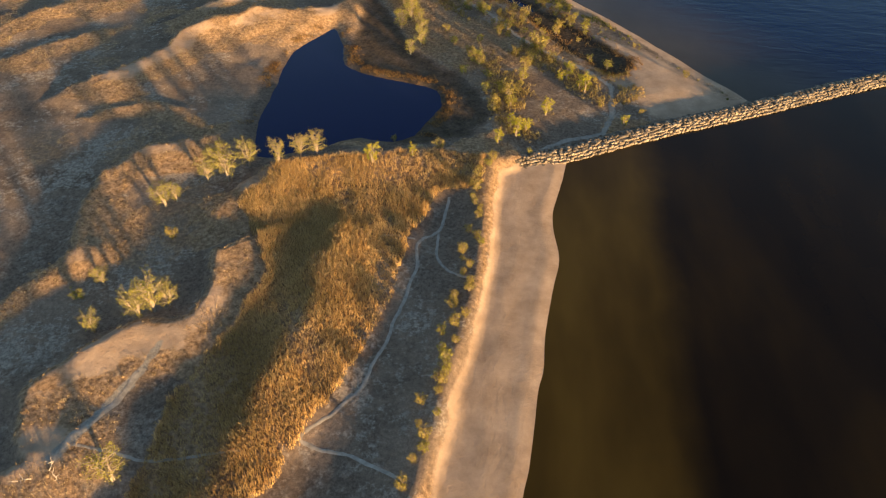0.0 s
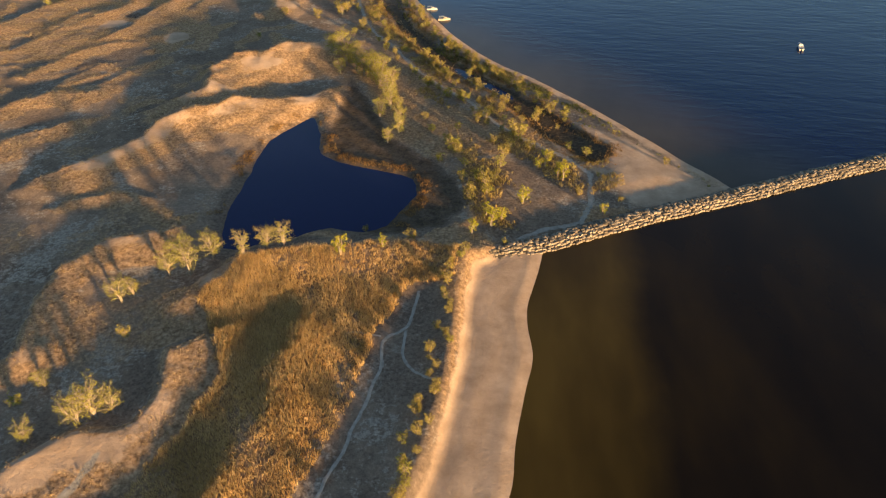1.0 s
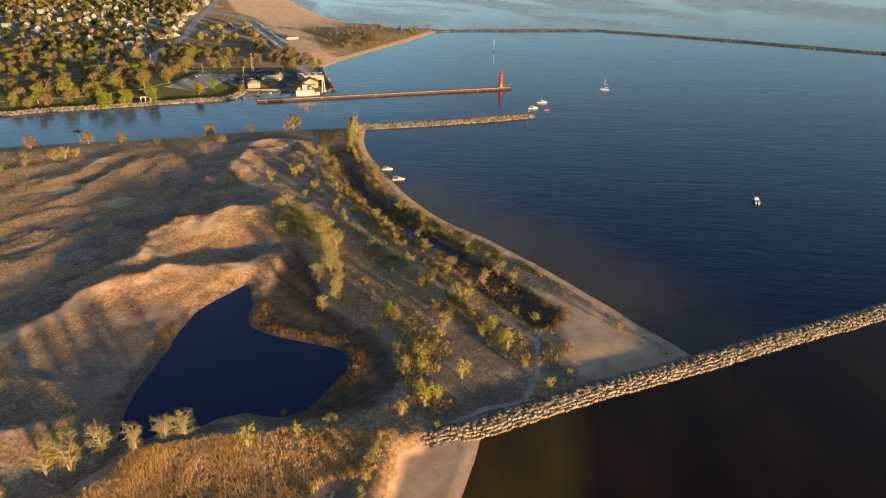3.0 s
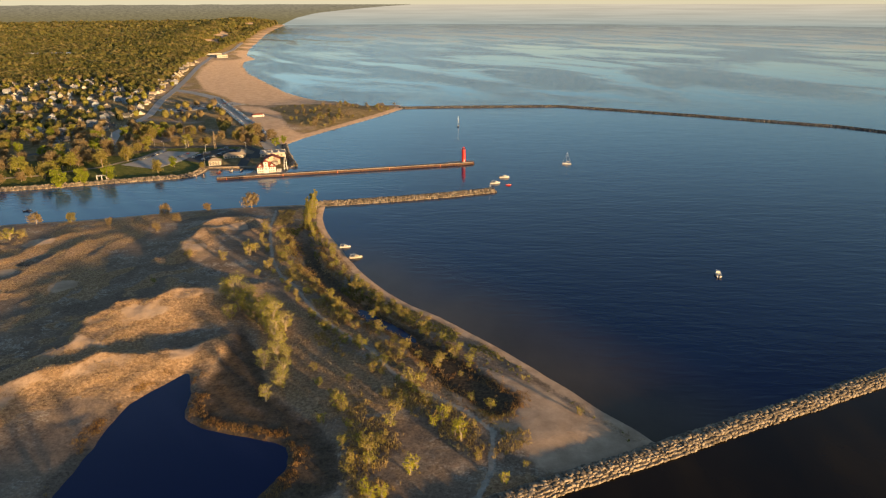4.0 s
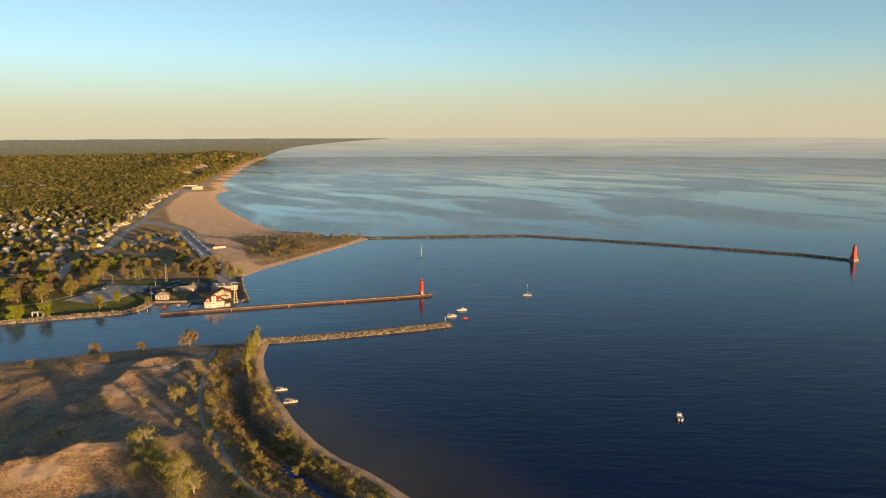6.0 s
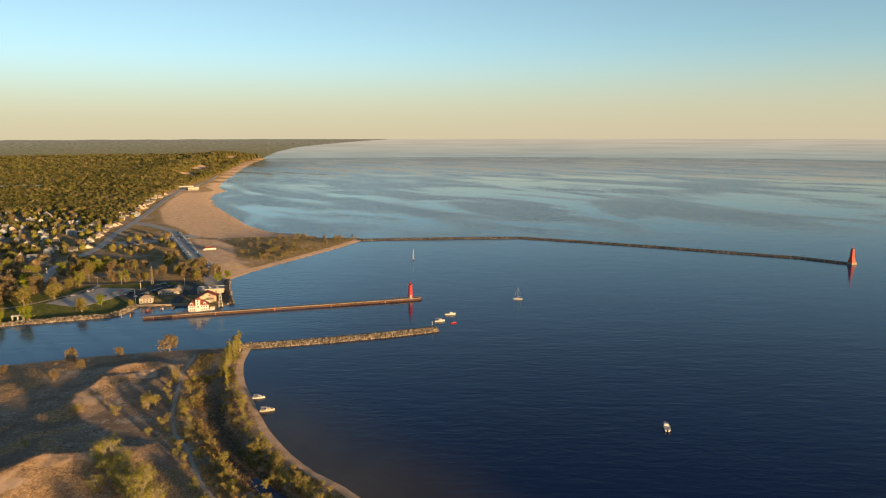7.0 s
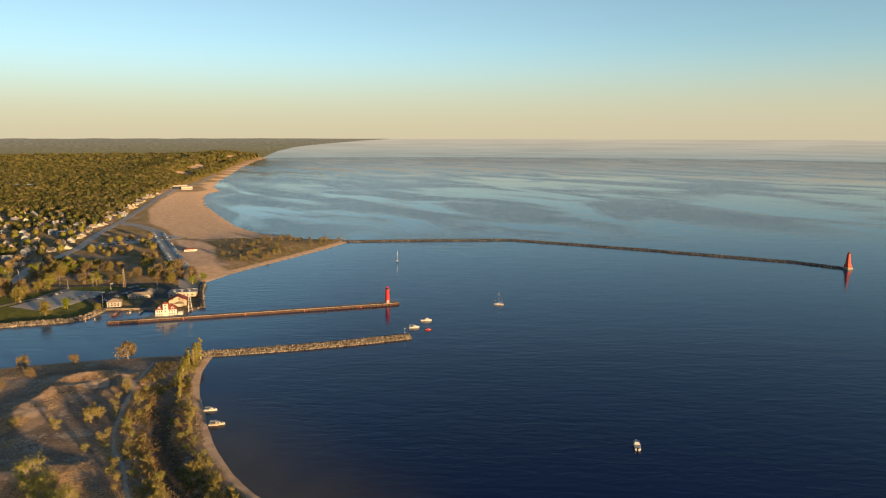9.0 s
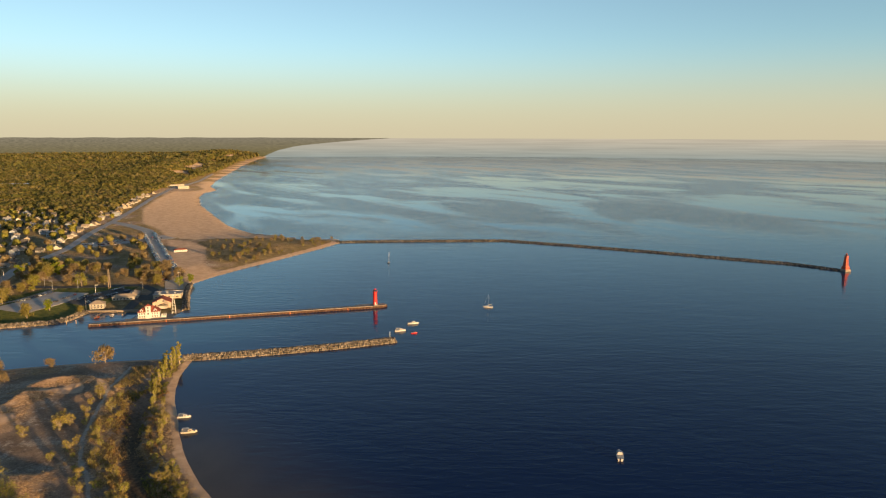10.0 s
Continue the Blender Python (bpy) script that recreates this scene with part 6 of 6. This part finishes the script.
def car_shape(paint):
    body = loft([[(x, s * w, z) for s, z in ((-1, 0.3), (1, 0.3), (1, 0.85), (-1, 0.85))] for x, w in ((-2.25, 0.75), (-2.1, 0.88), (2.0, 0.88), (2.25, 0.72))])
    cabin = loft([[(-1.9, -0.82, 0.85), (-1.9, 0.82, 0.85), (-1.5, 0.68, 1.42), (-1.5, -0.68, 1.42)], [(1.1, -0.82, 0.85), (1.1, 0.82, 0.85), (0.4, 0.68, 1.45), (0.4, -0.68, 1.45)]])
    c = thing("car", pose(0, 0, 0), "parked car", "car", "parked cars")
    part("body", body, paint, c)
    part("cabin_glass", cabin, GLASS, c)
    part("roof_panel", boxes((-1.45, -0.66, 1.42, 0.4, 0.66, 1.5)), paint, c)
    for x in (-1.4, 1.4):
        for y in (-0.85, 0.75):
            w = lathe([(0.33, 0), (0.33, 0.2)], 8)
            bmesh.ops.transform(w, matrix=pose(x, y, 0.33, -90), verts=w.verts)
            part("wheel", w, TYRE, c)
    return c


_paints = [("white", (0.75, 0.74, 0.72)), ("silver grey", (0.40, 0.41, 0.42)), ("black", (0.02, 0.02, 0.022)), ("dark blue", (0.03, 0.05, 0.12)), ("dark red", (0.25, 0.03, 0.025)), ("grey", (0.15, 0.15, 0.16))]
_spots = []
_rr = random.Random(11)
for x, y, dx, dy in along(STRIP[1:], 2.9):
    for o in (-6.6, 6.6):
        if _rr.random() < 0.85 and y < 1120:
            o += _rr.uniform(-1.2, 1.2)
            _spots.append((x - dy * o, y + dx * o, math.degrees(math.atan2(dy, dx)) + 90 + _rr.uniform(-6, 6)))
for x, y, dx, dy in along([(-376, 588), (-366, 634)], 3.0) + along([(-345, 588), (-338, 630)], 3.4) + along([(-330, 600), (-308, 648)], 3.2) + along([(-316, 596), (-296, 640)], 3.4):
    if _rr.random() < 0.65:
        _spots.append((x, y, math.degrees(math.atan2(dy, dx)) + 90 + _rr.uniform(-6, 6)))
for x, y, dx, dy in along([(-400, 965), (-470, 893)], 3.0) + along([(-412, 978), (-482, 906)], 3.0):
    if _rr.random() < 0.6:
        _spots.append((x, y, math.degrees(math.atan2(dy, dx)) + 90))
for x, y, dx, dy in along(STREET[3:], 17):
    if _rr.random() < 0.5 and y < 2000:
        _spots.append((x - dy * -3.5, y + dx * -3.5, math.degrees(math.atan2(dy, dx))))
_spots = sorted(_spots, key=lambda p: p[1])[:298]
_cars = {}
for k, (x, y, a) in enumerate(_spots):
    name, c = _paints[_rr.choice((0, 1, 1, 2, 2, 2, 3, 3, 4, 5, 5, 5))]
    m = pose(x, y, float(height(x, y)) + 0.2, 0, 0, a)
    if name not in _cars:
        _cars[name] = tagged(car_shape(plain(name.replace(" ", "_") + "_car_paint", c, 0.25, 0.1, 0.03)), name + " car parked on asphalt")
        _cars[name].matrix_world = m
    else:
        copy_thing(_cars[name], m)


# ---- houses of the town ----
def town_house(w, d, h, rise, wall_m, roof_m, label):
    t = thing("house", pose(0, 0, 0), label, "house", "town houses")
    part("wall", walls(-w / 2, -d / 2, w / 2, d / 2, -1, h, rise, "x"), wall_m, t)
    part("roof", gable(-w / 2, -d / 2, w / 2, d / 2, h, rise, "x", 0.6, 0.25), roof_m, t)
    wing = part("porch", walls(-w / 4, -d / 2 - 2.5, w / 4, -d / 2 - 0.01, -1, h * 0.55), wall_m, t)
    part("porch_roof", hip(-w / 4, -d / 2 - 2.5, w / 4, -d / 2 - 0.01, h * 0.55, 1.0, 0.35), roof_m, wing)
    for k in range(3):
        x = -w / 2 + w * (k + 0.5) / 3 - 0.6
        for z in ((1.0, 3.6) if h > 5 else (1.0,)):
            if not (k == 1 and z < 2):
                part("window", boxes((x, -d / 2 - 0.08, z, x + 1.2, -d / 2 + 0.05, z + 1.4)), GLASS, t)
    for k in range(2):
        y = -d / 4 + d / 2 * k - 0.6
        part("window", boxes((w / 2 - 0.05, y, 1.0, w / 2 + 0.08, y + 1.2, 2.4)), GLASS, t)
    part("chimney", boxes((w / 6, 0.2, h, w / 6 + 0.8, 1.0, h + rise + 1.0)), TAN, t)
    return t


BEIGE = plain("beige_siding", (0.34, 0.28, 0.21), 0.7, scale=0.8)
BLUEGREY = plain("blue_grey_siding", (0.26, 0.29, 0.32), 0.7, scale=0.8)
_kinds = [(11, 8.5, 5.6, 3.0, OFFWHITE, ROOF_GREY, "off-white two-storey house with a grey shingle roof"), (13, 9, 3.2, 2.6, OFFWHITE, ROOF_TAN, "off-white bungalow with a tan shingle roof"),
          (10, 9, 5.6, 3.4, BEIGE, ROOF_DARK, "beige two-storey house with a dark roof"), (12, 8, 3.4, 3.0, OFFWHITE, ROOF_DARK, "off-white low house with a dark gabled roof"),
          (14, 10, 6.0, 3.0, BLUEGREY, ROOF_GREY, "blue-grey house with a grey gabled roof"), (12, 9, 3.4, 2.6, BEIGE, ROOF_DARK, "beige bungalow with a dark brown roof")]
_plots = []
for k, (x, y, dx, dy) in enumerate(along(STREET[:8], 17)):
    for o in (21 + _rr.uniform(-3, 12), 52 + _rr.uniform(-6, 10)):
        if _rr.random() < (0.62 if o < 40 else 0.55) and y < 1700:
            _plots.append((x - dy * o + _rr.uniform(-8, 8), y + dx * o + _rr.uniform(-6, 6), math.degrees(math.atan2(dy, dx)) - 90 + _rr.choice((0, 90))))
_x, _y, _r = scatter(-900, 660, -500, 1400, 27, 91)
for x, y, r in zip(_x, _y, _r):
    if r < 0.8 and float(sdf(np.array(x), np.array(y), [(-470, 640), (-800, 800), (-980, 1150), (-760, 1350), (-610, 1130), (-540, 880)])) > 0 and min(math.hypot(x - a, y - b) for a, b, _ in _plots) > 17:
        _plots.append((x, y, _rr.choice((20, 110, -70))))
_houses = {}
for k, (x, y, a) in enumerate(_plots):
    j = _rr.randrange(len(_kinds))
    m = sized(pose(x, y, float(height(x, y)) + 0.3, 0, 0, a), 0.78)
    if j not in _houses:
        _houses[j] = town_house(*_kinds[j])
        _houses[j].matrix_world = m
    else:
        copy_thing(_houses[j], m @ Matrix.Diagonal((1 / 0.78, 1 / 0.78, 1 / 0.78, 1)))
for x, y, w, d, h, a, lab in ((-742, 1905, 46, 16, 6, 40, "long pale beachside motel with a flat roof"), (-700, 1850, 30, 14, 7, 40, "pale flat-roofed beachside block"), (-1130, 1790, 120, 40, 8, 10, "large white flat-roofed school hall among trees")):
    t = thing("block", pose(x, y, float(height(x, y)) + 0.5, 0, 0, a), lab, "building", "long buildings")
    part("wall", walls(-w / 2, -d / 2, w / 2, d / 2, -3, h), CREAM, t)
    part("roof", boxes((-w / 2 - 0.6, -d / 2 - 0.6, h, w / 2 + 0.6, d / 2 + 0.6, h + 0.6)), WHITE if w > 100 else ROOF_TAN, t)
    for k in range(int(w / 6)):
        part("window", boxes((-w / 2 + 1.5 + 6 * k, -d / 2 - 0.1, 1.2, -w / 2 + 5 + 6 * k, -d / 2 + 0.05, 3.2)), GLASS, t)

# ---- trees of the park and the town ----
_tt = [(-404, 497, 0.95, 3), (-391, 506, 0.9, 3), (-372, 516, 0.85, 3), (-340, 545, 0.85, 1), (-333, 566, 0.6, 3), (-306, 563, 0.5, 1), (-385, 585, 1.0, 1), (-398, 560, 1.1, 1),
       (-412, 575, 1.1, 2), (-432, 590, 1.1, 2), (-420, 545, 1.0, 0), (-445, 560, 1.1, 2), (-430, 520, 1.0, 1), (-455, 525, 1.1, 0), (-476, 545, 1.1, 2), (-470, 505, 1.0, 3), (-400, 610, 0.9, 2),
       (-420, 620, 1.1, 2), (-445, 615, 1.2, 2), (-388, 636, 0.9, 0), (-352, 655, 0.8, 0), (-366, 660, 0.8, 2), (-342, 668, 0.6, 2), (-405, 690, 1.0, 1), (-415, 700, 1.1, 1), (-455, 660, 1.0, 2),
       (-330, 700, 0.7, 2), (-310, 690, 0.8, 1), (-300, 683, 0.9, 2), (-288, 676, 0.9, 2), (-295, 698, 0.8, 1), (-282, 690, 0.7, 2), (-335, 665, 0.6, 1), (-380, 730, 0.7, 2),
       (-275, 700, 0.9, 2), (-292, 712, 1.0, 2), (-305, 722, 0.9, 1), (-284, 668, 0.8, 1), (-312, 708, 0.9, 2), (-262, 668, 0.6, 3), (-300, 735, 0.9, 2), (-258, 690, 0.5, 3)]
_x, _y, _r = scatter(-900, 470, -392, 760, 12.5, 95)
for x, y, r in zip(_x, _y, _r):
    if masked(_main, x, y) > 14 and x > -0.72 * (y + 60) - 90 and r < 0.60 and off_line(np.array(x), np.array(y), STREET)[0] > 9 and off_line(np.array(x), np.array(y), QUAY_ROAD)[0] > 7 and min(math.hypot(x - a, y - b) for a, b, *_ in _tt) > 9:
        _tt.append((x, y, 0.75 + 0.45 * r, int(r * 1000) % 4 if r < 0.5 else 2))
_x, _y, _r = scatter(-900, 760, -430, 1300, 17, 96)
for x, y, r in zip(_x, _y, _r):
    if masked(_main, x, y) > 14 and x > -0.72 * (y + 60) - 90 and r < 0.42 and x < np.interp(y, [p[1] for p in STREET], [p[0] for p in STREET]) - 10 and min(math.hypot(x - a, y - b) for a, b, _ in _plots) > 10:
        _tt.append((x, y, 0.7 + 0.5 * r, int(r * 1000) % 4))
for x, y, r in zip(*scatter(-470, 690, -290, 960, 17, 97)):
    if r < 0.42 and masked(_sand, x, y) < 0.4 and off_line(np.array(x), np.array(y), STRIP)[0] > 12 and x > np.interp(y, [p[1] for p in STREET], [p[0] for p in STREET]) + 12 and x < np.interp(y, [p[1] for p in STRIP], [p[0] for p in STRIP]):
        _tt.append((x, y, 0.45 + 1.2 * r, (1, 2)[int(r * 100) % 2]))
_words = ("yellow-green spring crown", "olive-brown crown", "bare reddish budding crown", "bright green crown")
_far = [t for t in _tt if t[1] > 735]
for k, (x, y, s, j) in enumerate(t for t in _tt if t[1] <= 735):
    plant_tree("park_tree", BROAD[j], x, y, s * (1.25 if k < 42 else 1.0), k * 1.37, "broad tree with a " + _words[j] + " near the town", "tree", "town trees")
_fx, _fy, _fs, _fj = (np.array(c, float) for c in zip(*_far))
for j, (m, word) in enumerate(((TOWN_SPRING, "yellow-green"), (TOWN_OLIVE, "olive"), (TOWN_RUST, "reddish budding"), (LEAF_DARK, "dark green"))):
    q = _fj == j
    _v, _t = crown_lumps(_fx[q], _fy[q], height(_fx[q], _fy[q]) + 2.0 * _fs[q], 5.0 * _fs[q], 9.0 * _fs[q], 300 + j, 40)
    stuff("town_trees", _v, _t, m, word + " trees among the houses", "trees")
# scrub on the sandy spit
for k, (x, y, r) in enumerate(zip(*scatter(-320, 720, -150, 985, 10, 98))):
    if r < 0.6 * smooth(0.45, 0.6, vnoise(x, y, 40, 2, 66)) and masked(_main, x, y) > 12 and masked(_sand, x, y) < 0.5 and off_line(np.array(x), np.array(y), STRIP)[0] > 22:
        plant_tree("spit_bush", SHRUB_T[k % 2], x, y, 0.6 + 1.5 * r, k * 1.7, "brown-green bush on the sandy spit", "bush", "spit bushes")


# ---- boats ----
def hull(long, beam, free, sheer=0.25, flat=0.85):
    secs = []
    for f, w in ((0.0, 0.85), (0.25, 1.0), (0.55, 0.98), (0.8, 0.66), (0.94, 0.28), (1.0, 0.05)):
        x, b, z = long * (f - 0.5), beam / 2 * w, free * (1 + sheer * f * f)
        secs.append([(x, -b * flat * 0.75, -0.3), (x, b * flat * 0.75, -0.3), (x, b, z), (x, b * 0.9, z), (x, -b * 0.9, z), (x, -b, z)])
    return loft(secs)


def cruiser(x, y, a, long, label, canopy=False, paint=None):
    t = thing("motor_boat", pose(x, y, 0.0, 0, 0, a), label, "boat", "boats")
    beam, free = long * 0.34, long * 0.12
    part("hull", hull(long, beam, free), paint or WHITE, t)
    part("deck", boxes((-long * 0.46, -beam * 0.4, free * 0.95, long * 0.15, beam * 0.4, free * 1.06)), CANVAS, t)
    c = part("cabin", loft([[(-long * 0.08, -beam * 0.36, free), (-long * 0.08, beam * 0.36, free), (-long * 0.05, beam * 0.30, free + long * 0.13), (-long * 0.05, -beam * 0.30, free + long * 0.13)],
                            [(long * 0.30, -beam * 0.28, free), (long * 0.30, beam * 0.28, free), (long * 0.16, beam * 0.25, free + long * 0.12), (long * 0.16, -beam * 0.25, free + long * 0.12)]]), paint or WHITE, t)
    part("windscreen", loft([[(long * 0.31, -beam * 0.25, free + 0.15), (long * 0.31, beam * 0.25, free + 0.15), (long * 0.19, beam * 0.23, free + long * 0.11), (long * 0.19, -beam * 0.23, free + long * 0.11)],
                             [(long * 0.33, -beam * 0.24, free + 0.15), (long * 0.33, beam * 0.24, free + 0.15), (long * 0.21, beam * 0.22, free + long * 0.11), (long * 0.21, -beam * 0.22, free + long * 0.11)]]), GLASS, c)
    part("side_window", boxes((0.0, -beam * 0.36, free + long * 0.04, long * 0.15, -beam * 0.31, free + long * 0.085)), GLASS, c)
    part("side_window", boxes((0.0, beam * 0.31, free + long * 0.04, long * 0.15, beam * 0.36, free + long * 0.085)), GLASS, c)
    part("rail", boxes((long * 0.1, -beam * 0.42, free * 1.25, long * 0.4, -beam * 0.40, free * 1.3), (long * 0.1, beam * 0.40, free * 1.25, long * 0.4, beam * 0.42, free * 1.3)), STEEL, t)
    part("outboard", boxes((-long * 0.53, -0.25, 0.0, -long * 0.47, 0.25, free * 1.4), bevel=0.06), TYRE, t)
    if canopy:
        part("canopy", boxes((-long * 0.42, -beam * 0.38, free + long * 0.17, 0.0, beam * 0.38, free + long * 0.185), bevel=0.04), CANVAS, t)
        for px, py in ((-0.4, -0.36), (-0.4, 0.36), (-0.02, -0.36), (-0.02, 0.36)):
            part("canopy_pole", boxes((long * px - 0.03, beam * py - 0.03, free, long * px + 0.03, beam * py + 0.03, free + long * 0.17)), STEEL, t)
    return t


def sailboat(x, y, a, long, mast, paint, label):
    t = thing("sailing_boat", pose(x, y, 0.0, 0, 0, a), label, "sailing boat", "boats")
    beam, free = long * 0.30, long * 0.10
    part("hull", hull(long, beam, free), paint, t)
    part("cabin", boxes((-long * 0.08, -beam * 0.28, free, long * 0.22, beam * 0.28, free + 0.6), bevel=0.1), WHITE, t)
    m = part("mast", lathe([(0.10, free), (0.08, mast)], 6), STEEL, t)
    part("boom", boxes((-long * 0.38, -0.09, free + 1.5, 0, 0.09, free + 1.75)), CANVAS, m)
    part("spreader", boxes((-0.04, -0.9, mast * 0.6, 0.04, 0.9, mast * 0.6 + 0.08)), STEEL, m)
    v, f = [], []
    for end in ((long * 0.48, 0, free + 0.2), (-long * 0.48, 0, free + 0.2), (0, beam * 0.48, free), (0, -beam * 0.48, free)):
        tube_into(v, f, [end, (0, 0, mast * 0.98)], [0.03, 0.03], 4)
    part("stays", mesh_of("stays", v, f), STEEL, t)
    return t


cruiser(84, 305.5, 80, 10.0, "white cabin cruiser anchored in the bay, stern towards the shore")
cruiser(-33, 515, 12, 8.5, "white motor boat off the jetty's end", True)
cruiser(-24, 536, 8, 9.0, "white cabin motor boat leaving the channel")
cruiser(-22, 509, 15, 5.0, "small red speedboat off the jetty", paint=RED)
cruiser(-139, 350, 8, 7.0, "white boat with a canopy moored at the sandy shore", True)
cruiser(-129.5, 331, 12, 8.0, "cream boat with a canopy moored at the sandy shore", True, CREAM)
cruiser(-252, 549, 100, 8.5, "white rescue boat moored beside the station")
cruiser(-286, 552, 85, 6.5, "small orange and white boat at the dock", True, ORANGE)
cruiser(-392, 428, 20, 6.0, "small dark open boat heading up the channel", paint=NAVY)
cruiser(-276, 558, 95, 6.0, "small white boat at a finger dock")
sailboat(40, 590, 178, 8.5, 11.5, WHITE, "white sailing boat with bare mast anchored in the bay")
sailboat(-64, 799, 80, 8.0, 14.5, NAVY, "dark-hulled sailing boat with bare mast in the outer bay")
